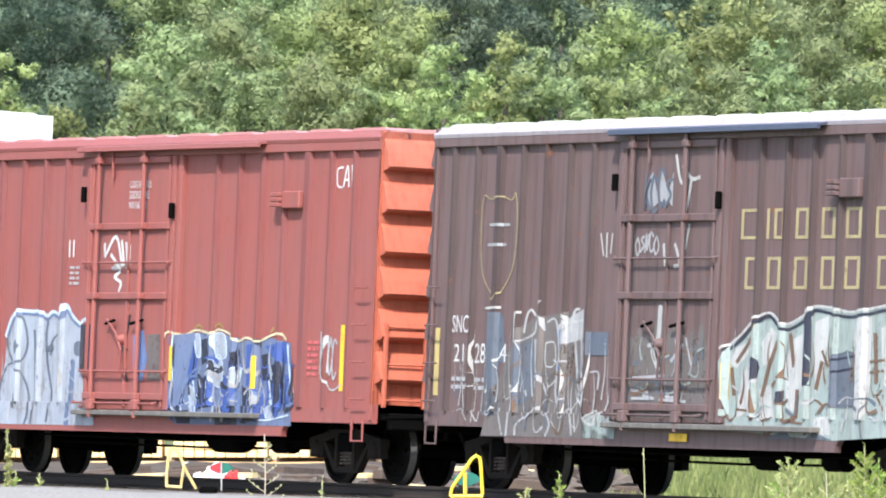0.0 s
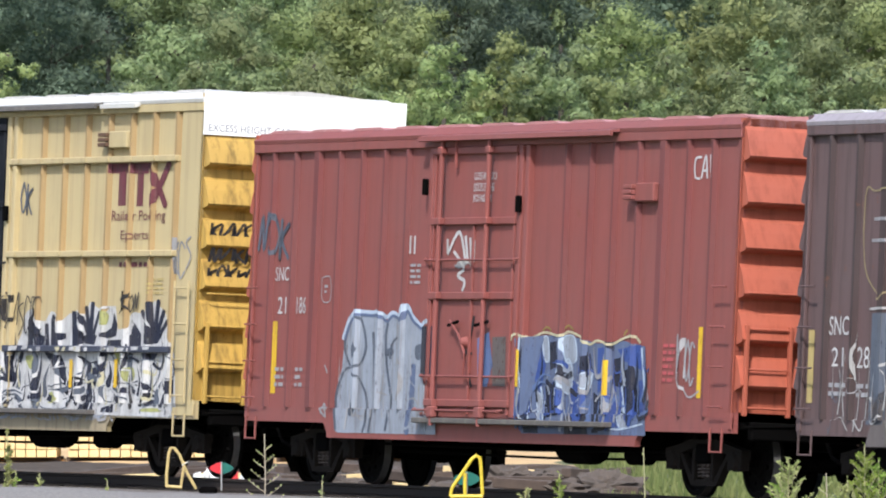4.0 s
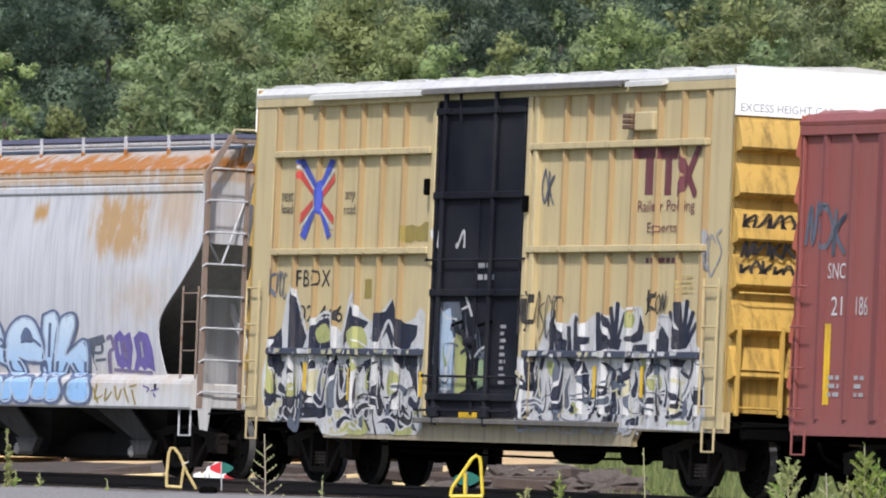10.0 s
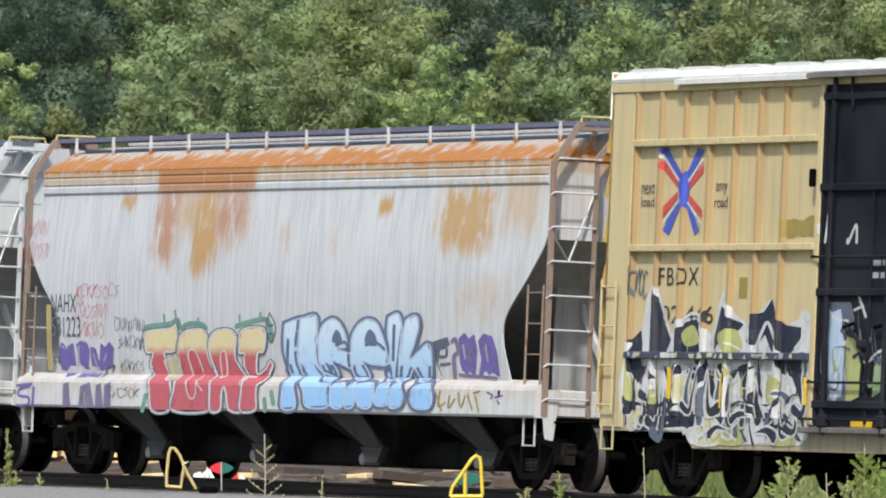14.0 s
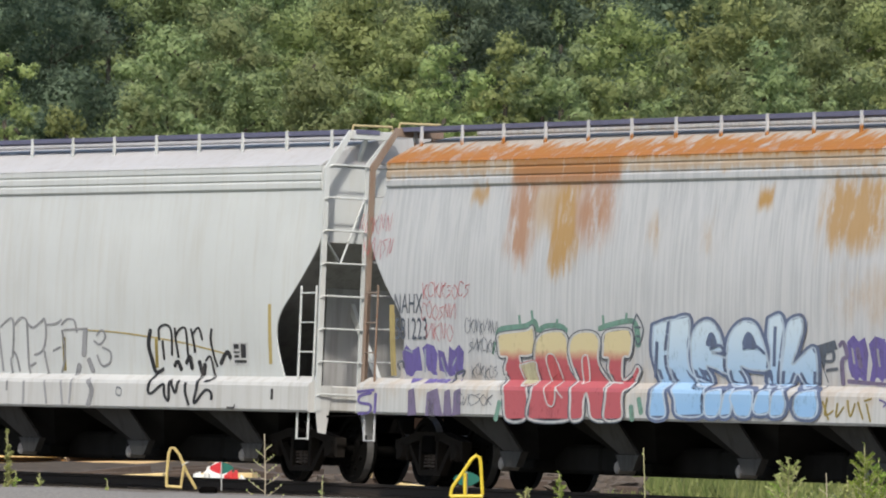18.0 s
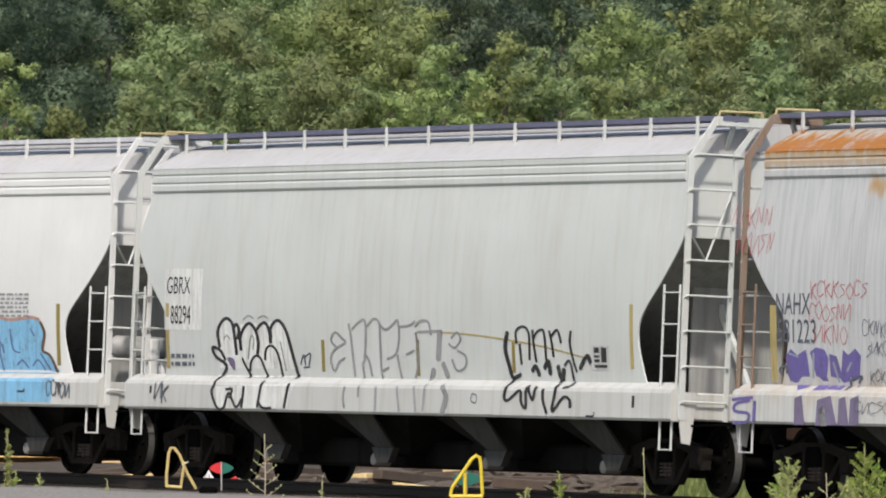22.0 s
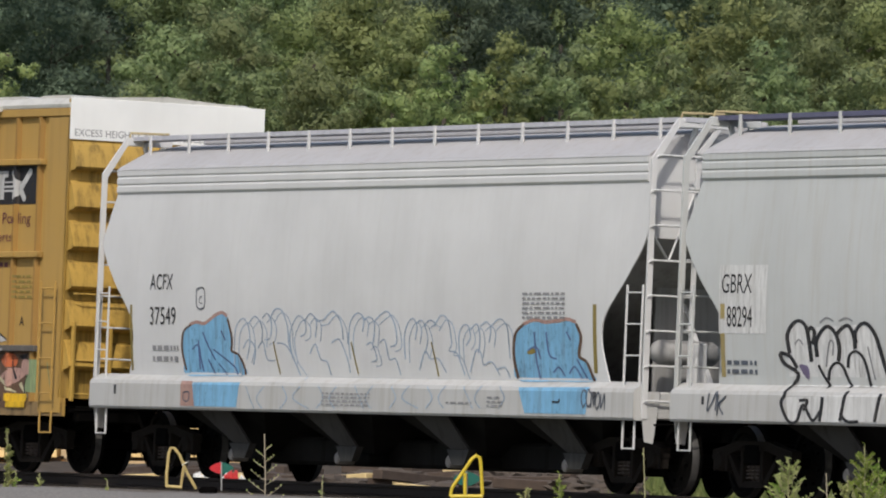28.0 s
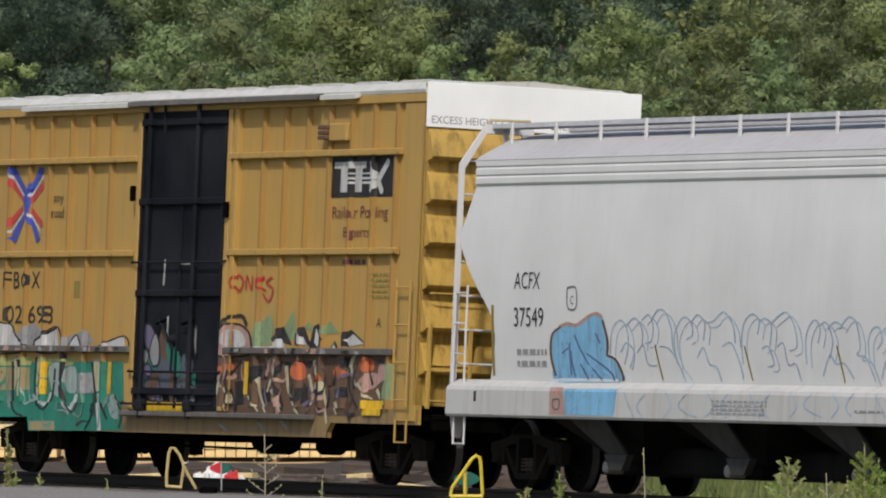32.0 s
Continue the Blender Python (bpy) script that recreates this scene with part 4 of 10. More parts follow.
def surface(car, x, z):
    """How far the car's side stands out at a point of it."""
    if "ribs" not in car:
        if z < 1.28:
            return 1.68
        if z < 1.33:
            return 1.68 - 0.4 * (z - 1.28)
        if z < 1.42:
            return 1.66 - 1.6 * (z - 1.33)
        return max(hopper_width(z), 1.516)
    d0, d1 = car["door"]
    if d0 < x < d1:
        return 1.58
    for p in (d0 - 0.07, d1 + 0.07, d1 + 0.28):
        if abs(x - p) < 0.0601 and z > 0.92:
            return 1.612
    if abs(x) > car["post"] and z > 0.84:
        return 1.58
    for r, hw in zip(car["ribs"], car["rib_w"]) if z >= 1.0 else ():
        d = abs(x - r)
        if d < hw + 0.0001:
            return 1.595
        if d < hw + 0.0251:
            return 1.53 + 0.065 * (hw + 0.0251 - d) / 0.025
    return 1.562 if z < 1.0 else 1.532


def lay(car, name, bm, mat, layer=0, label=""):
    """Lays a flat drawing, made in x and z, on the car's side like paint."""
    bm.verts.ensure_lookup_table()
    xs, zs = [v.co.x for v in bm.verts], [v.co.z for v in bm.verts]
    if not xs:
        bm.free()
        return None
    x0, x1, z0, z1 = min(xs), max(xs), min(zs), max(zs)
    cuts_x, cuts_z = [], []
    if "ribs" in car:
        for r, hw in zip(car["ribs"], car["rib_w"]):
            cuts_x += [r - hw - 0.0251, r - hw, r + hw, r + hw + 0.0251]
        cuts_x += [car["door"][0], car["door"][1], -car["post"], car["post"]]
        for p in (car["door"][0] - 0.07, car["door"][1] + 0.07, car["door"][1] + 0.28):
            cuts_x += [p - 0.0601, p - 0.0599, p + 0.0599, p + 0.0601]
        cuts_z = [0.999, 1.001]
    else:
        cuts_z = [1.28, 1.33, 1.42] + [1.42 + 0.2 * k for k in range(1, 14)]
    for c in cuts_x:
        if x0 < c < x1:
            bmesh.ops.bisect_plane(bm, geom=bm.verts[:] + bm.edges[:] + bm.faces[:], plane_co=(c, 0, 0), plane_no=(1, 0, 0))
    for c in cuts_z:
        if z0 < c < z1:
            bmesh.ops.bisect_plane(bm, geom=bm.verts[:] + bm.edges[:] + bm.faces[:], plane_co=(0, 0, c), plane_no=(0, 0, 1))
    for v in bm.verts:
        v.co.y = -(surface(car, v.co.x, v.co.z) + 0.004 + 0.0025 * layer)
    return part(name, bm, mat, car, label)


def glyphs(text, x0, x1, z0, z1, bold=0.0, shear=0.0, spread=1.0):
    """The letters of a word, filled, fitted to a box."""
    cu = bpy.data.curves.new("text", "FONT")
    cu.body, cu.offset, cu.shear, cu.space_character, cu.resolution_u = text, bold, shear, spread, 3
    cu.align_x = "LEFT"
    ob = bpy.data.objects.new("text", cu)
    scene.collection.objects.link(ob)
    dg = bpy.context.evaluated_depsgraph_get()
    me = ob.evaluated_get(dg).to_mesh()
    bm = bmesh.new()
    bm.from_mesh(me)
    ob.evaluated_get(dg).to_mesh_clear()
    bpy.data.objects.remove(ob)
    bpy.data.curves.remove(cu)
    xs, ys = [v.co.x for v in bm.verts], [v.co.y for v in bm.verts]
    a, b, c, d = min(xs), max(xs), min(ys), max(ys)
    for v in bm.verts:
        v.co = Vector((x0 + (v.co.x - a) / (b - a) * (x1 - x0), 0, z0 + (v.co.y - c) / (d - c) * (z1 - z0)))
    return bm


def lettering(car, text, x0, x1, z0, z1, mat, bold=0.0, shear=0.0, layer=2, spread=1.0):
    lay(car, "lettering", glyphs(text, x0, x1, z0, z1, bold, shear, spread), mat, layer, "painted lettering")


def bars(car, x0, x1, z0, z1, rows, mat, layer=2, seed=1):
    """Lines of small writing, too small to read."""
    r = random.Random(seed)
    bm = bmesh.new()
    h = (z1 - z0) / rows
    for k in range(rows):
        x, zb = x0, z0 + h * k + h * 0.2
        while x < x1 - 0.03:
            w = min(x1 - x, r.uniform(0.06, 0.22))
            quad(bm, x, x + w, zb, zb + min(h * 0.5, 0.07))
            x += w + 0.05
    o = lay(car, "small_writing", bm, mat, layer)
    if o:
        o["kind"] = "stuff"


def quad(bm, x0, x1, z0, z1):
    bm.faces.new([bm.verts.new(p) for p in ((x0, 0, z0), (x1, 0, z0), (x1, 0, z1), (x0, 0, z1))])


def ribbon(bm, pts, w, taper=0.0, rounded=False, across=1.35):
    """A brush stroke through the points, smoothed."""
    p = [Vector((q[0], 0, q[1])) for q in pts]
    if len(p) > 2:
        out = []
        for i in range(len(p) - 1):
            a, b, c, d = p[max(i - 1, 0)], p[i], p[i + 1], p[min(i + 2, len(p) - 1)]
            for k in range(5):
                t = k / 5
                out.append(0.5 * ((2 * b) + (c - a) * t + (2 * a - 5 * b + 4 * c - d) * t * t + (3 * b - a - 3 * c + d) * t ** 3))
        p = out + [p[-1]]
    wide = [1 - taper * i / max(len(p) - 1, 1) for i in range(len(p))]
    if rounded:
        a, b = (p[0] - p[1]).normalized() * (w / 2), (p[-1] - p[-2]).normalized() * (w / 2)
        p = [p[0] + a, p[0] + a * 0.86, p[0] + a * 0.5] + p + [p[-1] + b * 0.5, p[-1] + b * 0.86, p[-1] + b]
        wide = [0.05, 0.5, 0.86] + wide + [0.86 * wide[-1], 0.5 * wide[-1], 0.05]
    prev = None
    n = len(p)
    for i, q in enumerate(p):
        d = p[min(i + 1, n - 1)] - p[max(i - 1, 0)]
        # strokes are a little wider along the car than up it
        nrm = Vector((-d.z, 0, d.x))
        nrm = nrm.normalized() if nrm.length > 1e-6 else Vector((0, 0, 1))
        nrm = Vector((nrm.x * across, 0, nrm.z)) * (w / 2 * wide[i])
        cur = (bm.verts.new(q - nrm), bm.verts.new(q + nrm))
        if prev:
            bm.faces.new((prev[0], cur[0], cur[1], prev[1]))
        prev = cur


def strokes(car, lines, w, mat, layer=2, name="graffiti", taper=0.0, label="", edge=None, glow=0.07, across=1.35):
    """Sprayed lines; edge puts a broader line of another colour under each."""
    for k, pts in enumerate(lines):
        if edge:
            bm = bmesh.new()
            ribbon(bm, pts, w + glow, taper * 0.7, w > 0.05, across)
            lay(car, name, bm, edge, layer - 0.5 + 0.02 * k, label)
        bm = bmesh.new()
        ribbon(bm, pts, w, taper, w > 0.05, across)
        lay(car, name, bm, mat, layer + 0.02 * k, label)


def blob(car, pts, mat, layer=1, line=None, w=0.03, sharp=False, label=""):
    """A filled form with its outline, rounded unless sharp."""
    if not sharp:
        p, out, n = [Vector((q[0], 0, q[1])) for q in pts], [], len(pts)
        for i in range(n):
            a, b, c, d = p[i - 1], p[i], p[(i + 1) % n], p[(i + 2) % n]
            for k in range(4):
                t = k / 4
                q = 0.5 * ((2 * b) + (c - a) * t + (2 * a - 5 * b + 4 * c - d) * t * t + (3 * b - a - 3 * c + d) * t ** 3)
                out.append((q.x, q.z))
        pts = out
    bm = bmesh.new()
    fill(bm, pts)
    lay(car, "graffiti", bm, mat, layer, label)
    if line:
        bm = bmesh.new()
        ribbon(bm, list(pts) + [pts[0]], w, 0.0, False, 2.35)
        lay(car, "graffiti", bm, line, layer + 0.3, label)


def block_letters(car, cols, z0, z1, mat):
    """A faded row of stencilled blocks: upright bars, in pairs with short caps."""
    for a, b in cols:
        bm = bmesh.new()
        quad(bm, a, a + 0.08, z0, z1)
        if b:
            quad(bm, b - 0.08, b, z0, z1)
            quad(bm, a + 0.081, b - 0.081, z1 - 0.04, z1)
            quad(bm, a + 0.081, b - 0.081, z0, z0 + 0.04)
        lay(car, "marking", bm, mat, 1)


def wild(car, x0, x1, z0, z1, n, mats, edge, layer=1, seed=5, w=(0.08, 0.2), tall=0.7, lean=0.25, label="", glow=0.06):
    """Interlocking pointed letters: tapering blades and hooks, each with its edge line."""
    r = random.Random(seed)
    for k in range(n):
        x = x0 + (x1 - x0) * ((k * 0.618) % 1.0)
        h = (z1 - z0) * tall * r.uniform(0.45, 1.0)
        za = z0 + (z1 - z0 - h) * r.random()
        s, d = r.choice((-1, 1)), r.uniform(-lean, lean) * h
        pts = [(x, za), (x + d * 0.4 + s * 0.06, za + h * 0.5), (x + d, za + h)]
        if r.random() < 0.35:
            pts = [(x + s * 0.3, za + h * 0.15), (x + s * 0.08, za), (x, za + h * 0.35), (x + d, za + h)]
        elif r.random() < 0.25:
            pts = [(x, za + h * 0.1), (x + 0.2 * s, za + h * 0.3), (x + 0.45 * s, za + h * 0.25)]
        pts = [(min(max(p, x0), x1), max(q, z0)) for p, q in pts]
        strokes(car, [pts], r.uniform(*w), mats[r.randrange(len(mats))], layer + 5.0 * k / n, taper=0.9, edge=edge if r.random() < 0.75 else None, glow=glow, label=label)


def rail_flecks(car, spans, n, mats, seed):
    """Overspray on the face of the low side rail."""
    r = random.Random(seed)
    for a, b in spans:
        for k in range(n):
            x, w, h = r.uniform(a, b - 0.2), r.uniform(0.04, 0.2), r.uniform(0.03, 0.08)
            z = 1.72 + r.uniform(0, 0.08 - h)
            bm = bmesh.new()
            fill(bm, [(x, z), (x + w, z + r.uniform(-0.01, 0.01)), (x + w + r.uniform(-0.06, 0.06), z + h), (x + r.uniform(-0.04, 0.06), z + h)])
            for v in bm.verts:
                v.co.y = -1.634 - 0.0004 * k
            part("graffiti", bm, mats[r.randrange(len(mats))], car)


def fill(bm, pts):
    f = bm.faces.new([bm.verts.new((x, 0, z)) for x, z in pts])
    f.normal_update()
    bmesh.ops.triangulate(bm, faces=[f])


def patch(car, x0, x1, z0, z1, mat, layer=0, rag=0.12, seed=1, name="graffiti", label=""):
    """A sprayed field of colour with an uneven edge."""
    r = random.Random(seed)
    n = max(4, int((x1 - x0) / 0.12))
    top = [(x0 + (x1 - x0) * k / n, z1 - rag * r.random() * (1 + (k in (0, n)))) for k in range(n + 1)]
    bot = [(x0 + (x1 - x0) * k / n, z0 + (rag * 0.4 * r.random() if z0 > 1.0 else 0)) for k in range(n + 1)]
    bm = bmesh.new()
    tv, bv = [bm.verts.new((p[0], 0, p[1])) for p in top], [bm.verts.new((p[0], 0, p[1])) for p in bot]
    for k in range(n):
        bm.faces.new((bv[k], bv[k + 1], tv[k + 1], tv[k]))
    lay(car, name, bm, mat, layer, label)


def shards(car, x0, x1, z0, z1, n, mats, layer=0, seed=5, size=(0.25, 0.8), label="", spread=0.6, outline="p_black"):
    """Interlocking pointed letters: blades and hooks in several colours."""
    r = random.Random(seed)
    for k in range(n):
        cx, cz = r.uniform(x0, x1), r.uniform(z0, z1)
        L, w = r.uniform(*size), r.uniform(0.10, 0.22)
        a = math.pi / 2 + r.uniform(-spread, spread) if r.random() < 0.8 else r.uniform(0, 3.14)
        ux, uz = math.cos(a) * 1.5, math.sin(a)
        bend_ = r.uniform(-0.25, 0.25)
        pts = []
        for t, o in ((-0.5, 0.25), (-0.15, 0.55), (0.2, 0.42), (0.5, 0.02), (0.25, -0.40), (-0.1, -0.5), (-0.45, -0.3)):
            off = o * w + bend_ * t * t * L
            pts.append((cx + ux * t * L - uz * off * 1.6, cz + uz * t * L + ux * off))
        pts = [(min(max(p, x0), x1), min(max(q, z0), z1 + 0.12)) for p, q in pts]
        bm = bmesh.new()
        fill(bm, pts)
        lay(car, "graffiti", bm, mats[k % len(mats)], layer + 6.0 * k / n, label)
        if outline and k % 2 == 0:
            bm = bmesh.new()
            ribbon(bm, pts + pts[:1], 0.028)
            lay(car, "graffiti", bm, outline, layer + 6.0 * k / n + 0.03, label)


def scrawl_lines(x0, x1, z0, z1, n, seed):
    """The strokes of a quick tag: a different looping line for each letter."""
    r = random.Random(seed)
    lines = []
    step, h = (x1 - x0) / n, z1 - z0
    forms = (((0.1, 0.9), (0.05, 0.1), (0.5, 0.55), (0.9, 0.95), (0.95, 0.05)), ((0.9, 0.85), (0.3, 1.0), (0.05, 0.5), (0.4, 0.05), (0.95, 0.2)), ((0.1, 0.05), (0.3, 0.95), (0.6, 0.1), (0.85, 1.0)),
             ((0.9, 0.9), (0.2, 0.75), (0.8, 0.4), (0.1, 0.05)), ((0.5, 1.0), (0.05, 0.55), (0.45, 0.05), (0.95, 0.5), (0.5, 1.0)), ((0.15, 1.0), (0.2, 0.0), (0.25, 0.5), (0.9, 0.9), (0.35, 0.5), (0.95, 0.0)))
    for k in range(n):
        a, sl = x0 + k * step, r.uniform(-0.15, 0.25)
        f = forms[r.randrange(len(forms))]
        up_ = r.uniform(-0.12, 0.12)
        lines.append([(a + (p + sl * (q - 0.5) + r.uniform(-0.08, 0.08)) * step * 1.05, z0 + h * (q * 0.9 + up_ + r.uniform(-0.05, 0.05))) for p, q in f])
    return lines


def scrawl(car, x0, x1, z0, z1, n, w, mat, layer=3, seed=7):
    strokes(car, scrawl_lines(x0, x1, z0, z1, n, seed), w, mat, layer)


def end_scrawl(car, y0, y1, z0, z1, n, w, mat, x, seed):
    """A tag sprayed on the end of a car."""
    for pts in scrawl_lines(y0, y1, z0, z1, n, seed):
        bm = bmesh.new()
        ribbon(bm, pts, w)
        for v in bm.verts:
            v.co = Vector((x, v.co.x, v.co.z))
        part("graffiti", bm, mat, car)


FAT = {
    "T": (((0.0, 0.92), (0.5, 0.96), (1.0, 0.9)), ((0.5, 0.92), (0.52, 0.5), (0.45, 0.0)), ((0.45, 0.02), (0.85, 0.12))),
    "O": (((0.12, 0.0), (0.02, 0.5), (0.15, 0.9), (0.5, 0.98), (0.85, 0.9), (0.98, 0.5), (0.85, 0.02)), ((0.85, 0.02), (0.5, 0.08), (0.12, 0.0))),
    "R": (((0.05, 0.0), (0.0, 0.55), (0.2, 0.95), (0.7, 0.95), (0.95, 0.75), (0.7, 0.5), (0.35, 0.45)), ((0.6, 0.45), (0.85, 0.25), (0.95, 0.0))),
    "N": (((0.0, 0.0), (0.05, 0.5), (0.1, 0.98)), ((0.1, 0.95), (0.45, 0.5), (0.85, 0.02)), ((0.85, 0.02), (0.9, 0.5), (1.0, 1.0))),
    "E": (((1.0, 0.52), (0.5, 0.5), (0.1, 0.48)), ((1.0, 0.55), (0.92, 0.85), (0.55, 0.98), (0.15, 0.8), (0.0, 0.4), (0.15, 0.06), (0.9, 0.04))),
    "8": (((0.6, 0.98), (0.15, 0.9), (0.05, 0.7), (0.35, 0.52), (0.8, 0.4), (0.95, 0.2), (0.6, 0.0), (0.15, 0.06), (0.0, 0.25), (0.3, 0.48), (0.8, 0.66), (0.9, 0.88), (0.6, 0.98)),),
    "A": (((0.0, 0.0), (0.1, 0.6), (0.35, 0.98)), ((0.4, 0.98), (0.75, 0.9), (0.85, 0.5), (0.9, 0.0)), ((0.3, 0.35), (0.7, 0.38))),
    "F": (((0.15, 0.0), (0.1, 0.5), (0.15, 0.95)), ((0.1, 0.93), (0.5, 1.0), (1.0, 0.93)), ((0.2, 0.52), (0.75, 0.55))),
    "I": (((0.4, 0.0), (0.45, 0.5), (0.5, 1.0)),),
    "K": (((0.0, 0.0), (0.05, 0.5), (0.08, 1.0)), ((1.0, 0.98), (0.7, 0.7), (0.2, 0.45)), ((0.35, 0.5), (0.7, 0.25), (1.05, 0.0))),
}


def fat_letter(car, ch, x0, x1, z0, z1, w, mat, layer, label):
    for j, line in enumerate(FAT[ch]):
        bm = bmesh.new()
        ribbon(bm, [(x0 + p * (x1 - x0), z0 + q * (z1 - z0)) for p, q in line], w, 0.0, True)
        lay(car, "graffiti", bm, mat, layer + 0.12 * j, label)


def bubble(car, word, x0, x1, z0, z1, fill_mat, line, halo=None, layer=1, label="", w=0.27, shade=None):
    """A fat piece: swollen letters with an outline and a glow round them."""
    n = len(word)
    step = (x1 - x0) / n
    for j, (mat, extra) in enumerate(((halo, 0.13), (line, 0.05), (fill_mat, 0.0))):
        for k, ch in enumerate(word):
            if mat:
                a = x0 + k * step + 0.68 * w
                fat_letter(car, ch, a, a + step - 1.3 * w, z0 + w / 2, z1 - w / 2, w + extra, mat, (layer + k % 2 * 2.0 if j == 0 else layer + 3 + k * 0.9 + j * 0.4), label)


def end_lettering(car, text, y0, y1, z0, z1, x, mat, bold=0.0):
    bm = glyphs(text, y0, y1, z0, z1, bold)
    for v in bm.verts:
        v.co = Vector((x, v.co.x, v.co.z))
    part("lettering", bm, mat, car, "painted lettering")


def gradient_paint(name, low, high, z0, z1):
    m, nt, b = nodes_of("paint_" + name)
    tc = nt.nodes.new("ShaderNodeTexCoord")
    sp = nt.nodes.new("ShaderNodeSeparateXYZ")
    nt.links.new(tc.outputs["Object"], sp.inputs[0])
    mr = nt.nodes.new("ShaderNodeMapRange")
    mr.inputs[1].default_value, mr.inputs[2].default_value = z0, z1
    f = tex_noise(nt, 4, 4, 0.6)
    nt.links.new(math_node(nt, "ADD", sp.outputs[2], math_node(nt, "MULTIPLY", f, 0.12)), mr.inputs[0])
    nt.links.new(mix(nt, mr.outputs[0], low, high), b.inputs["Base Color"])
    b.inputs["Roughness"].default_value = 0.6
    worn_through(nt, b, 0.35)
    M["p_" + name] = m


gradient_paint("sunset", (0.40, 0.085, 0.10), (0.56, 0.48, 0.28), 1.74, 1.88)
gradient_paint("frost", (0.24, 0.42, 0.66), (0.50, 0.60, 0.68), 1.2, 2.2)

# on the brown car
strokes(brown_car, [[(-5.93, 3.71), (-5.86, 3.83), (-5.68, 3.78), (-5.29, 3.81), (-5.01, 3.76), (-4.88, 3.84), (-4.80, 3.42), (-4.92, 2.83), (-5.40, 2.46)], [(-5.93, 3.71), (-5.93, 3.20), (-5.81, 2.76), (-5.40, 2.46)]], 0.018, "p_straw", name='marking', label='worn yellow shield outline')
patch(brown_car, -5.68, -5.03, 3.42, 3.46, "p_grey", layer=1, rag=0.0, name='marking')
patch(brown_car, -5.72, -5.13, 3.16, 3.20, "p_grey", layer=1, rag=0.0, name='marking')
# faded name of the railway, as plain block shapes
block_letters(brown_car, ((1.94, 2.45), (2.67, 0), (2.88, 3.23), (3.49, 3.85), (4.21, 4.60), (4.89, 5.32), (5.71, 6.09)), 3.21, 3.59, "p_straw")
block_letters(brown_car, ((2.10, 2.47), (2.73, 3.11), (3.48, 3.87), (4.24, 4.63), (4.90, 5.32), (5.80, 6.18)), 2.59, 2.99, "p_straw")
lettering(brown_car, "SNC", -6.74, -6.23, 2.03, 2.26, "p_white")
lettering(brown_car, "21", -6.65, -6.34, 1.65, 1.88, "p_white")
lettering(brown_car, "28", -5.98, -5.65, 1.63, 1.89, "p_white")
lettering(brown_car, "4", -5.19, -4.97, 1.65, 1.89, "p_white")
bars(brown_car, -6.70, -6.26, 1.27, 1.48, 2, "p_light_grey")
bars(brown_car, -5.97, -5.65, 1.26, 1.47, 2, "p_light_grey")
patch(brown_car, -5.64, -5.21, 0.95, 2.30, "p_slate", layer=0, rag=0.0, name='marking')
patch(brown_car, -2.41, -1.84, 1.75, 2.05, "p_slate", layer=2, rag=0.0, name='marking')
patch(brown_car, -7.28, -7.13, 1.20, 2.09, "p_pale_yellow", layer=1, rag=0.0, name='marking')
blob(brown_car, [(-4.81, 2.04), (-4.10, 2.23), (-2.63, 2.34), (-2.43, 0.87), (-1.60, 0.69), (-5.64, 0.68), (-5.37, 1.21), (-4.80, 1.91)], "p_haze", layer=0, sharp=True, label='grey and white graffiti with thin outlines')
blob(brown_car, [(-4.78, 1.86), (-4.13, 1.95), (-4.04, 1.22), (-4.60, 1.06)], "p_slate", layer=1, sharp=True)
blob(brown_car, [(-5.44, 2.24), (-5.12, 2.27), (-5.02, 1.66), (-5.34, 1.62)], "p_slate", layer=1, sharp=True)
blob(brown_car, [(-3.39, 2.14), (-2.63, 2.34), (-2.62, 1.96), (-3.28, 1.87)], "p_light_grey", layer=1, sharp=True)
strokes(brown_car, [[(-4.83, 0.69), (-4.78, 1.07), (-4.75, 1.23)], [(-4.78, 1.90), (-4.43, 1.95), (-4.12, 2.03), (-4.06, 2.17), (-3.89, 2.24), (-3.80, 2.06)], [(-3.99, 1.66), (-3.85, 1.44), (-3.63, 1.21)], [(-4.08, 1.95), (-4.02, 1.37), (-4.07, 1.04), (-4.51, 0.85), (-4.55, 0.70)], [(-3.73, 2.17), (-3.49, 2.21), (-3.36, 1.96), (-3.37, 1.59), (-3.39, 1.23), (-3.19, 1.00), (-2.91, 1.05), (-2.79, 0.72)], [(-3.63, 1.01), (-3.49, 0.86), (-3.60, 0.70)], [(-2.85, 1.94), (-2.67, 1.23)], [(-2.66, 1.96), (-2.57, 1.08)]], 0.027, "p_light_grey", layer=2, across=2.35)
strokes(brown_car, [[(-4.66, 1.95), (-4.65, 2.25), (-4.55, 2.30)], [(-4.45, 2.03), (-4.37, 2.25), (-4.24, 2.33), (-4.09, 2.25)], [(-3.29, 1.96), (-3.21, 2.25), (-3.07, 2.20)], [(-3.01, 2.03), (-2.90, 2.31), (-2.73, 2.34)], [(-3.13, 2.16), (-2.61, 2.20)], [(-5.70, 2.35), (-5.20, 2.36)], [(-5.61, 1.28), (-5.47, 1.18)], [(-2.49, 0.93), (-2.12, 1.04), (-2.17, 0.86), (-2.45, 0.92)]], 0.031, "p_chalk", layer=2.3, across=2.35)
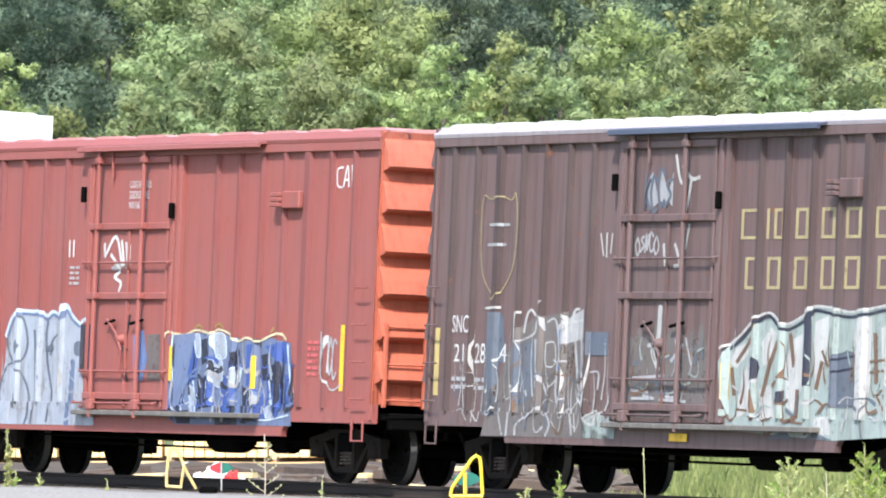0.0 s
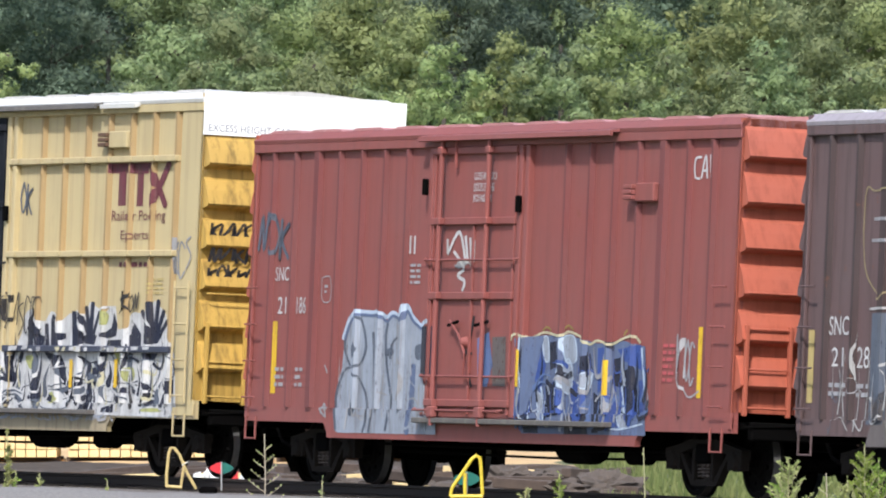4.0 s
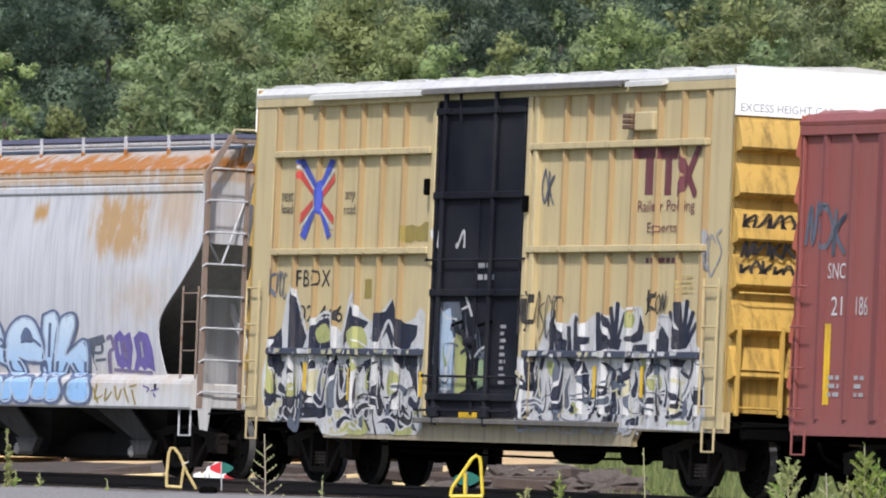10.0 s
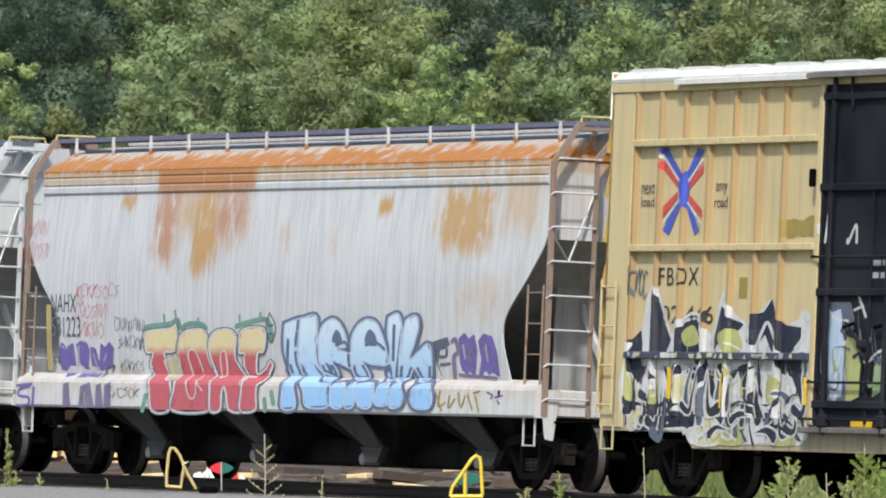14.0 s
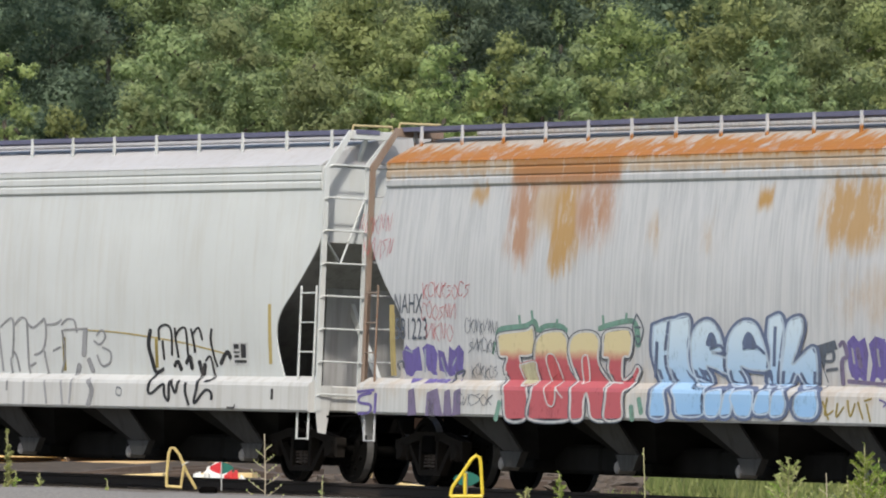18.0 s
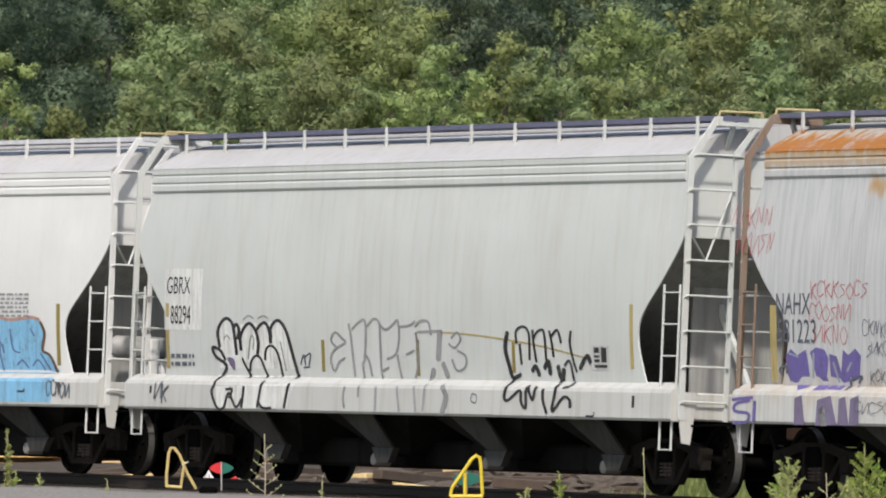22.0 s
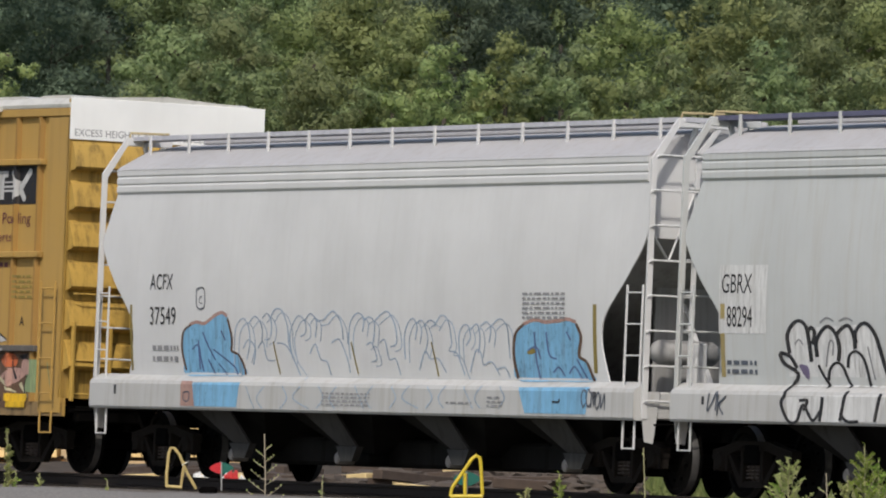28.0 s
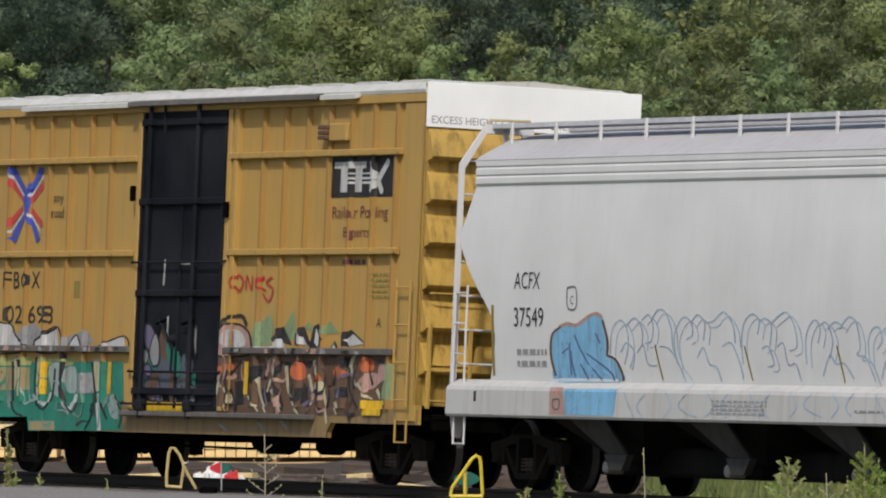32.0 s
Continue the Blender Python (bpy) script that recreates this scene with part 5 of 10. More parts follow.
strokes(brown_car, [[(-5.14, 1.05), (-4.96, 0.70)], [(-4.34, 1.29), (-4.30, 1.21)], [(-4.02, 2.25), (-3.96, 2.39), (-3.86, 2.45)], [(-1.93, 0.92), (-1.67, 0.72)], [(-2.37, 1.53), (-2.10, 1.53), (-2.11, 1.31)], [(-3.34, 1.66), (-3.08, 1.67)]], 0.023, "p_light_grey", layer=2.2, across=2.35)
blob(brown_car, [(1.58, 1.68), (1.78, 1.90), (2.18, 2.01), (2.48, 2.19), (2.96, 2.28), (3.29, 2.17), (3.45, 2.17), (3.84, 2.26), (4.06, 2.36), (4.61, 2.39), (5.09, 2.32), (6.01, 2.39), (6.62, 2.36), (7.23, 2.34), (7.37, 0.84), (4.77, 0.74), (1.79, 0.84)], "p_sage", layer=0, sharp=True, label='pale worn graffiti with dark outlines')
blob(brown_car, [(1.77, 1.68), (1.95, 1.87), (2.36, 1.95), (2.30, 1.79), (1.97, 1.61)], "p_chalk", layer=1, sharp=True)
blob(brown_car, [(2.06, 1.24), (2.17, 1.55), (2.39, 1.70), (2.36, 1.35), (2.29, 1.06), (2.03, 0.99)], "p_chalk", layer=1, sharp=True)
blob(brown_car, [(2.67, 1.94), (2.92, 2.12), (3.09, 2.05), (2.93, 1.70), (2.72, 1.63)], "p_chalk", layer=1, sharp=True)
blob(brown_car, [(3.35, 1.70), (3.58, 1.98), (3.82, 2.05), (3.83, 1.36), (3.63, 1.08), (3.43, 1.15)], "p_chalk", layer=1, sharp=True)
blob(brown_car, [(4.13, 1.84), (4.16, 2.19), (4.53, 2.27), (4.52, 1.98), (4.41, 1.57), (4.24, 1.29)], "p_chalk", layer=1, sharp=True)
blob(brown_car, [(5.24, 1.99), (5.28, 2.23), (5.71, 2.26), (5.73, 1.44), (5.58, 0.99), (5.36, 1.03)], "p_chalk", layer=1, sharp=True)
blob(brown_car, [(2.65, 1.35), (2.96, 1.42), (3.10, 1.00), (2.68, 0.96)], "p_chalk", layer=1, sharp=True)
blob(brown_car, [(5.97, 2.12), (6.33, 2.19), (6.65, 1.99), (6.56, 1.38), (6.09, 1.44)], "p_chalk", layer=1, sharp=True)
blob(brown_car, [(4.27, 1.02), (4.74, 1.05), (4.73, 0.81), (4.29, 0.81)], "p_chalk", layer=1, sharp=True)
blob(brown_car, [(2.35, 1.68), (2.53, 1.76), (2.63, 1.63), (2.53, 1.42), (2.39, 1.51)], "p_navy", layer=2, sharp=True)
blob(brown_car, [(3.82, 2.24), (4.06, 2.26), (4.09, 1.41), (3.95, 1.40)], "p_navy", layer=2, sharp=True)
blob(brown_car, [(3.10, 1.28), (3.35, 1.35), (3.34, 1.17), (3.14, 1.17)], "p_navy", layer=2, sharp=True)
blob(brown_car, [(4.62, 1.76), (5.22, 1.89), (5.37, 1.15), (4.73, 1.14)], "p_slate", layer=2, sharp=True)
strokes(brown_car, [[(4.58, 1.71), (5.29, 1.78)], [(4.66, 1.57), (5.27, 1.63)]], 0.031, "p_navy", layer=2.4, across=2.35)
strokes(brown_car, [[(2.53, 2.21), (2.34, 1.96), (1.97, 1.68)], [(3.16, 1.98), (2.93, 1.68), (2.73, 1.26)], [(3.47, 2.05), (3.61, 1.63)], [(4.24, 1.36), (4.39, 1.71)], [(1.84, 1.62), (1.94, 1.27)], [(3.73, 1.36), (3.71, 0.94)], [(5.82, 2.06), (5.91, 1.44)], [(2.48, 1.35), (2.52, 0.97)]], 0.046, "p_brown", layer=2, across=2.35)
strokes(brown_car, [[(1.69, 1.82), (2.10, 1.97), (2.49, 2.17), (2.88, 2.25), (3.13, 2.14), (3.45, 2.10), (3.99, 2.25), (4.15, 2.33), (4.62, 2.29), (5.09, 2.25), (5.55, 2.28), (6.16, 2.34), (6.62, 2.32)]], 0.038, "p_navy", layer=2.6, across=2.35)
strokes(brown_car, [[(1.62, 1.85), (2.06, 2.02), (2.45, 2.22), (2.87, 2.30), (3.17, 2.19), (3.46, 2.17), (3.96, 2.31), (4.14, 2.38), (4.61, 2.36), (5.09, 2.31), (5.55, 2.34), (6.16, 2.40)]], 0.031, "p_chalk", layer=2.8, across=2.35)
strokes(brown_car, [[(5.70, 1.71), (6.19, 1.74)], [(5.71, 1.58), (6.20, 1.61)], [(5.92, 1.30), (6.22, 1.04)], [(2.02, 1.10), (2.67, 1.07)], [(3.32, 0.98), (3.96, 0.94)], [(4.38, 1.84), (4.56, 1.64)]], 0.031, "p_brown", layer=2.5, across=2.35)
blob(brown_car, [(2.99, 0.74), (3.49, 0.87), (3.69, 0.75)], "p_slate", layer=2, sharp=True)
blob(brown_car, [(4.04, 0.76), (4.29, 0.84), (4.80, 0.75)], "p_slate", layer=2, sharp=True)
strokes(brown_car, [[(-0.21, 2.37), (-0.24, 1.97), (-0.39, 1.81), (-0.20, 1.58)], [(-0.53, 1.88), (-0.17, 1.92)]], 0.053, "p_chalk", layer=3, across=2.35)
strokes(brown_car, [[(0.15, 1.68), (0.50, 1.90)], [(0.29, 1.97), (0.43, 1.61)], [(-0.64, 1.25), (-0.30, 1.21)], [(0.03, 1.24), (0.43, 1.22)], [(-1.02, 1.32), (-0.48, 1.29)]], 0.038, "p_light_grey", layer=2.6, across=2.35)
blob(brown_car, [(0.24, 1.88), (0.56, 1.91), (0.56, 1.61), (0.30, 1.60)], "p_haze", layer=1.4, sharp=True)
blob(brown_car, [(0.83, 1.62), (1.08, 1.69), (1.12, 1.34), (0.85, 1.33)], "p_haze", layer=1.4, sharp=True)
blob(brown_car, [(-0.85, 1.68), (-0.52, 1.75), (-0.51, 1.32), (-0.82, 1.32)], "p_haze", layer=1.4, sharp=True)
strokes(brown_car, [[(-3.75, 1.90), (-3.48, 1.90), (-3.45, 1.63), (-3.73, 1.62), (-3.75, 1.90)]], 0.020, "p_chalk", layer=3)
strokes(brown_car, [[(-3.33, 2.08), (-3.25, 1.58)], [(-3.17, 1.60), (-3.36, 1.58)]], 0.050, "p_mid_blue", layer=4)
patch(brown_car, -2.53, -1.50, 0.69, 1.03, "p_sage", layer=0, rag=0.1, seed=8)
strokes(brown_car, [[(-2.39, 0.90), (-1.94, 1.03), (-2.13, 0.86), (-2.39, 0.90)]], 0.020, "p_chalk")
strokes(brown_car, [[(-2.20, 3.31), (-2.09, 3.02)], [(-2.01, 3.32), (-2.00, 3.00)], [(-1.84, 3.31), (-1.88, 3.05)]], 0.030, "p_chalk")
scrawl(brown_car, -1.04, -0.34, 3.03, 3.30, 5, 0.030, "p_light_grey", seed=3)
patch(brown_car, -0.84, -0.00, 3.61, 4.13, "p_grey", layer=0, rag=0.35, seed=9)
scrawl(brown_car, -0.84, -0.00, 3.61, 4.13, 4, 0.050, "p_slate", seed=5)
strokes(brown_car, [[(0.07, 4.29), (0.22, 3.96), (0.39, 3.89), (0.32, 3.49)], [(0.28, 4.16), (0.55, 3.98), (0.80, 4.00)], [(0.55, 3.98), (0.45, 3.66), (0.31, 3.41)], [(0.54, 3.41), (0.44, 3.09)], [(0.13, 3.17), (0.29, 2.92), (0.12, 2.88)], [(-0.20, 3.17), (-0.13, 2.88)]], 0.050, "p_chalk", layer=2)
strokes(brown_car, [[(-0.97, 1.21), (-0.39, 1.21)], [(-0.13, 1.20), (0.66, 1.18)], [(-0.95, 1.47), (0.00, 1.50)], [(0.58, 1.98), (0.77, 1.64)]], 0.035, "p_light_grey", layer=5)
patch(brown_car, -1.19, 1.24, 0.96, 2.24, "p_haze", layer=0, rag=0.3, seed=17)
patch(brown_car, 1.68, 1.81, 1.22, 1.68, "p_pale_yellow", layer=3, rag=0.0, name='marking')
patch(brown_car, 0.20, 0.73, 0.68, 0.78, "p_yellow", layer=3, rag=0.0, name='marking')

# on the red car
lettering(red_car, "CLOSE AND LOCK", -0.32, 0.41, 4.03, 4.13, "p_white", layer=3)
lettering(red_car, "DOORS BEFORE", -0.32, 0.33, 3.88, 3.99, "p_white", layer=3)
lettering(red_car, "MOVING CAR", -0.32, 0.26, 3.74, 3.84, "p_white", layer=3)
strokes(red_car, [[(-1.07, 3.06), (-0.72, 3.35), (-0.48, 2.94)], [(-0.52, 3.30), (-0.41, 2.94)], [(-0.37, 3.27), (-0.30, 2.95)], [(-0.23, 3.24), (-0.24, 2.95)], [(-0.88, 3.10), (-0.54, 2.88), (-0.72, 2.78), (-0.50, 2.70), (-0.56, 2.57)], [(-1.09, 3.26), (-1.07, 3.06)]], 0.050, "p_white", layer=3)
patch(red_car, -0.84, -0.26, 2.86, 3.14, "p_light_grey", layer=2, rag=0.2, seed=5)
strokes(red_car, [[(6.47, 4.25), (6.29, 4.22), (6.30, 4.01), (6.44, 3.98)], [(6.48, 3.98), (6.59, 4.27), (6.65, 3.98)], [(6.50, 4.08), (6.64, 4.08)], [(6.73, 4.28), (6.76, 3.97)]], 0.030, "p_white", name='marking')
scrawl(red_car, 5.96, 6.49, 1.38, 2.01, 4, 0.030, "p_light_grey", seed=13)
bars(red_car, 5.57, 5.93, 1.41, 1.93, 6, "p_rose", seed=3)
strokes(red_car, [[(5.98, 1.62), (6.32, 1.25), (6.66, 1.32)]], 0.025, "p_light_grey")
patch(red_car, 6.58, 6.70, 1.23, 2.12, "p_yellow", rag=0.0, name='marking')

# on the red car
blob(red_car, [(-4.60, 0.70), (-4.69, 1.22), (-4.51, 1.55), (-4.46, 1.95), (-4.30, 2.17), (-4.14, 2.25), (-3.61, 2.28), (-3.34, 2.25), (-3.07, 2.15), (-2.91, 2.26), (-2.56, 2.22), (-2.40, 2.33), (-2.21, 2.18), (-1.94, 2.10), (-1.82, 2.03), (-1.88, 1.67), (-1.30, 0.96), (-1.24, 0.68), (-4.51, 0.67)], "p_silver", layer=0, sharp=True, label='silver bubble graffiti with dark outlines')
strokes(red_car, [[(-4.58, 0.70), (-4.67, 1.07), (-4.61, 1.29), (-4.41, 1.51), (-4.21, 1.55)], [(-4.24, 1.57), (-4.44, 1.81), (-4.40, 2.10), (-4.20, 2.23), (-3.96, 2.21), (-3.80, 2.03), (-3.74, 1.81), (-3.86, 1.63), (-4.10, 1.51), (-3.87, 1.37), (-3.65, 1.15), (-3.59, 0.86), (-3.69, 0.68)], [(-2.93, 0.71), (-2.83, 1.09), (-2.90, 1.30), (-3.02, 1.59), (-3.09, 1.96), (-3.04, 2.15)], [(-2.92, 1.67), (-2.87, 1.87), (-2.71, 1.96)], [(-3.48, 0.68), (-3.40, 1.08), (-3.44, 1.59), (-3.51, 2.03)]], 0.034, "p_slate", layer=1, across=2.35)
strokes(red_car, [[(-2.23, 0.70), (-2.16, 1.17), (-2.15, 1.58)]], 0.069, "p_dusk", layer=1, across=2.35)
strokes(red_car, [[(-4.49, 1.94), (-4.32, 2.19), (-4.11, 2.30), (-3.88, 2.30), (-3.52, 2.29), (-3.35, 2.31), (-3.08, 2.23), (-2.88, 2.29), (-2.56, 2.23), (-2.44, 2.39), (-2.21, 2.23), (-1.89, 2.11), (-1.61, 2.18)]], 0.053, "p_ice", layer=2, across=2.35)
strokes(red_car, [[(-4.44, 1.92), (-4.27, 2.16), (-4.08, 2.25), (-3.85, 2.26), (-3.50, 2.25), (-3.33, 2.27), (-3.07, 2.17), (-2.87, 2.25), (-2.55, 2.18), (-2.41, 2.31), (-2.21, 2.18), (-1.92, 2.07)]], 0.038, "p_dusk", layer=2.3, across=2.35)
blob(red_car, [(-4.23, 1.83), (-4.10, 1.92), (-3.98, 1.81), (-4.06, 1.65), (-4.18, 1.65)], "p_slate", layer=1.6)
blob(red_car, [(-4.21, 1.06), (-4.10, 1.19), (-3.99, 0.97), (-4.14, 0.90)], "p_slate", layer=1.6)
blob(red_car, [(-3.09, 1.77), (-2.87, 1.83), (-2.82, 1.74), (-3.06, 1.71)], "p_slate", layer=1.6)
blob(red_car, [(-2.11, 1.84), (-1.90, 1.86), (-1.92, 1.67), (-2.09, 1.69)], "p_slate", layer=1.6)
strokes(red_car, [[(-2.72, 2.14), (-2.62, 1.81), (-2.50, 1.60)], [(-4.11, 2.03), (-4.03, 1.87)], [(-3.82, 0.90), (-3.65, 0.90)], [(-3.24, 1.23), (-2.98, 1.19)], [(-1.95, 1.31), (-1.89, 0.74)]], 0.023, "p_grey", layer=1.4, across=2.35)
blob(red_car, [(1.21, 1.96), (1.99, 2.00), (2.64, 2.00), (3.13, 1.96), (3.61, 1.90), (4.40, 1.94), (5.03, 1.87), (5.20, 0.74), (1.43, 0.73)], "p_dusk", layer=0, sharp=True, label='blue wild-style graffiti')
blob(red_car, [(1.34, 1.69), (1.48, 1.92), (1.63, 1.69), (1.67, 0.97), (1.44, 0.94)], "p_navy", layer=1, sharp=True)
blob(red_car, [(2.06, 1.34), (2.41, 1.42), (2.53, 0.98), (2.19, 0.94)], "p_navy", layer=1, sharp=True)
blob(red_car, [(3.15, 1.70), (3.40, 1.78), (3.52, 1.48), (3.26, 1.41)], "p_navy", layer=1, sharp=True)
blob(red_car, [(4.40, 1.55), (4.74, 1.64), (4.91, 1.01), (4.49, 1.00)], "p_navy", layer=1, sharp=True)
blob(red_car, [(2.10, 1.90), (2.36, 1.93), (2.45, 1.63), (2.20, 1.55)], "p_navy", layer=1, sharp=True)
blob(red_car, [(3.54, 1.28), (3.77, 1.20), (3.78, 0.76), (3.59, 0.76)], "p_navy", layer=1, sharp=True)
blob(red_car, [(4.10, 1.70), (4.32, 1.73), (4.33, 1.36), (4.14, 1.36)], "p_navy", layer=1, sharp=True)
blob(red_car, [(2.74, 0.96), (3.38, 1.01), (3.47, 0.74), (2.76, 0.73)], "p_navy", layer=1, sharp=True)
blob(red_car, [(1.48, 0.92), (1.93, 0.93), (1.95, 0.74), (1.50, 0.74)], "p_navy", layer=1, sharp=True)
blob(red_car, [(3.90, 1.91), (4.12, 1.93), (4.10, 1.79)], "p_navy", layer=1, sharp=True)
blob(red_car, [(1.65, 1.82), (1.84, 1.92), (2.06, 1.62), (1.92, 1.26), (1.76, 1.40)], "p_cobalt", layer=1.5, sharp=True)
blob(red_car, [(2.79, 1.33), (3.11, 1.42), (3.27, 0.99), (2.90, 0.99)], "p_cobalt", layer=1.5, sharp=True)
blob(red_car, [(3.62, 1.84), (3.87, 1.86), (3.87, 1.34), (3.67, 1.27)], "p_cobalt", layer=1.5, sharp=True)
blob(red_car, [(4.22, 1.83), (4.90, 1.89), (5.01, 1.56), (4.42, 1.69)], "p_cobalt", layer=1.5, sharp=True)
blob(red_car, [(3.83, 1.27), (4.18, 1.26), (4.37, 0.86), (4.03, 0.83)], "p_cobalt", layer=1.5, sharp=True)
blob(red_car, [(4.88, 1.43), (5.07, 1.46), (5.11, 1.02), (4.96, 0.97)], "p_cobalt", layer=1.5, sharp=True)
blob(red_car, [(2.41, 1.35), (2.61, 1.28), (2.71, 0.98), (2.55, 0.98)], "p_cobalt", layer=1.5, sharp=True)
blob(red_car, [(2.52, 1.54), (2.75, 1.70), (2.90, 1.49), (2.81, 1.26), (2.58, 1.33)], "p_silver", layer=2, line="p_ice", w=0.015)
blob(red_car, [(2.56, 1.96), (2.90, 1.98), (2.98, 1.68), (2.67, 1.68)], "p_silver", layer=2, line="p_ice", w=0.015)
blob(red_car, [(3.20, 1.48), (3.48, 1.56), (3.44, 1.34), (3.22, 1.34)], "p_silver", layer=2, line="p_ice", w=0.015)
blob(red_car, [(1.80, 1.27), (2.08, 1.13), (2.08, 0.91), (1.90, 0.98)], "p_silver", layer=2, line="p_ice", w=0.015)
blob(red_car, [(1.93, 1.95), (2.09, 1.97), (2.15, 1.69), (2.02, 1.69)], "p_silver", layer=2, line="p_ice", w=0.015)
blob(red_car, [(4.33, 1.00), (4.51, 1.09), (4.62, 0.88), (4.44, 0.82)], "p_silver", layer=2, line="p_ice", w=0.015)
strokes(red_car, [[(1.38, 1.97), (1.38, 1.55), (1.64, 0.92)], [(1.93, 1.34), (2.12, 0.99)], [(2.38, 1.70), (2.61, 1.63), (2.83, 1.67)], [(3.31, 1.35), (3.58, 1.56)], [(4.39, 1.36), (4.49, 1.02)], [(3.71, 0.87), (4.35, 0.81), (5.12, 0.89)], [(4.94, 1.85), (5.08, 1.30)]], 0.023, "p_ice", layer=2.6, across=2.35)
strokes(red_car, [[(1.07, 1.92), (1.21, 2.01), (1.59, 1.97), (1.99, 2.04), (2.48, 1.99), (2.72, 2.05), (3.12, 1.98), (3.37, 1.89), (3.61, 1.94), (4.01, 1.89), (4.39, 1.97), (4.71, 2.00), (4.90, 1.91)]], 0.031, "p_cream", layer=3, across=2.35)
strokes(red_car, [[(1.92, 2.06), (2.05, 2.11), (2.18, 2.06)], [(2.60, 2.09), (2.72, 2.13), (2.86, 2.07)], [(4.39, 2.01), (4.48, 2.08)]], 0.023, "p_olive", layer=2, across=2.35)
blob(red_car, [(-0.01, 1.95), (0.34, 2.04), (0.50, 1.61), (0.35, 1.32), (0.05, 1.33)], "p_mid_blue", layer=2, sharp=True)
blob(red_car, [(0.45, 1.97), (0.88, 1.98), (0.91, 1.33), (0.51, 1.33)], "p_haze", layer=1, sharp=True)
strokes(red_car, [[(-0.14, 2.25), (-0.30, 1.82), (-0.46, 1.68)], [(-0.38, 1.78), (-0.16, 1.75)], [(-0.27, 1.54), (-0.15, 1.31)]], 0.031, "p_black", layer=3, across=2.35)
patch(red_car, -1.82, -1.43, 1.47, 2.11, "p_navy", layer=3, rag=0.0, name='marking')
patch(red_car, 1.25, 1.40, 1.33, 1.81, "p_yellow", layer=7, rag=0.0, name='marking')
patch(red_car, 3.89, 4.02, 1.24, 1.69, "p_yellow", layer=7, rag=0.0, name='marking')
patch(red_car, -6.93, -6.77, 1.18, 2.17, "p_yellow", rag=0.0, name='marking')
lettering(red_car, "SNC", -6.90, -6.44, 2.72, 2.91, "p_white")
lettering(red_car, "21", -6.78, -6.49, 2.27, 2.50, "p_white")
lettering(red_car, "186", -6.13, -5.82, 2.27, 2.50, "p_white")
strokes(red_car, [[(-5.30, 2.76), (-5.03, 2.76), (-5.00, 2.46), (-5.27, 2.46), (-5.30, 2.76)]], 0.015, "p_light_grey", name='marking')
bars(red_car, -5.21, -5.09, 2.54, 2.68, 2, "p_light_grey")
scrawl(red_car, -7.54, -6.48, 3.05, 3.62, 3, 0.060, "p_slate", seed=17)
bars(red_car, -6.79, -6.50, 1.26, 1.57, 3, "p_light_grey")
bars(red_car, -6.10, -5.85, 1.26, 1.57, 3, "p_light_grey")
bars(red_car, -2.37, -2.04, 2.66, 2.96, 4, "p_light_grey")
patch(red_car, -2.44, -2.39, 3.07, 3.31, "p_white", rag=0.0, name='marking')
patch(red_car, -2.30, -2.25, 3.07, 3.31, "p_white", rag=0.0, name='marking')
strokes(red_car, [[(-5.09, 1.58), (-4.99, 1.47)], [(-5.11, 0.92), (-5.06, 1.06), (-4.93, 0.88), (-5.16, 1.00), (-4.91, 0.99)]], 0.030, "p_light_grey")

# on the yellow car
lettering(yellow_car, "next", -6.68, -6.30, 3.80, 3.94, "p_black")
lettering(yellow_car, "load", -6.68, -6.30, 3.64, 3.77, "p_black")
lettering(yellow_car, "any", -4.53, -4.20, 3.77, 3.92, "p_black")
lettering(yellow_car, "road", -4.55, -4.18, 3.61, 3.75, "p_black")
lettering(yellow_car, "FBOX", -6.06, -4.92, 2.64, 2.87, "p_black", spread=1.15)
lettering(yellow_car, "02 446", -5.95, -4.46, 2.16, 2.39, "p_black")
patch(yellow_car, -3.76, -3.53, 2.48, 2.74, "p_olive", rag=0.0, name='marking')
patch(yellow_car, 4.68, 5.33, 4.25, 4.39, "p_maroon", rag=0.0, name='marking')
patch(yellow_car, 4.92, 5.16, 3.79, 4.25, "p_maroon", rag=0.0, name='marking')
patch(yellow_car, 5.38, 5.85, 4.24, 4.39, "p_maroon", layer=2, rag=0.0, name='marking')
patch(yellow_car, 5.50, 5.70, 3.78, 4.24, "p_maroon", rag=0.0, name='marking')
strokes(yellow_car, [[(5.91, 4.36), (6.40, 3.80)], [(6.48, 4.37), (6.00, 3.80)]], 0.110, "p_maroon", layer=3, name='marking')
lettering(yellow_car, "Railcar Pooling", 4.75, 6.42, 3.53, 3.72, "p_maroon")
lettering(yellow_car, "Experts", 5.05, 5.91, 3.27, 3.44, "p_maroon")
bars(yellow_car, 5.05, 5.94, 2.90, 3.03, 1, "p_maroon")
bars(yellow_car, 6.01, 6.45, 2.53, 2.78, 4, "p_pale_yellow")
patch(yellow_car, -2.57, -1.74, 3.21, 3.50, "p_olive", layer=0, rag=0.1, seed=3, name='marking')
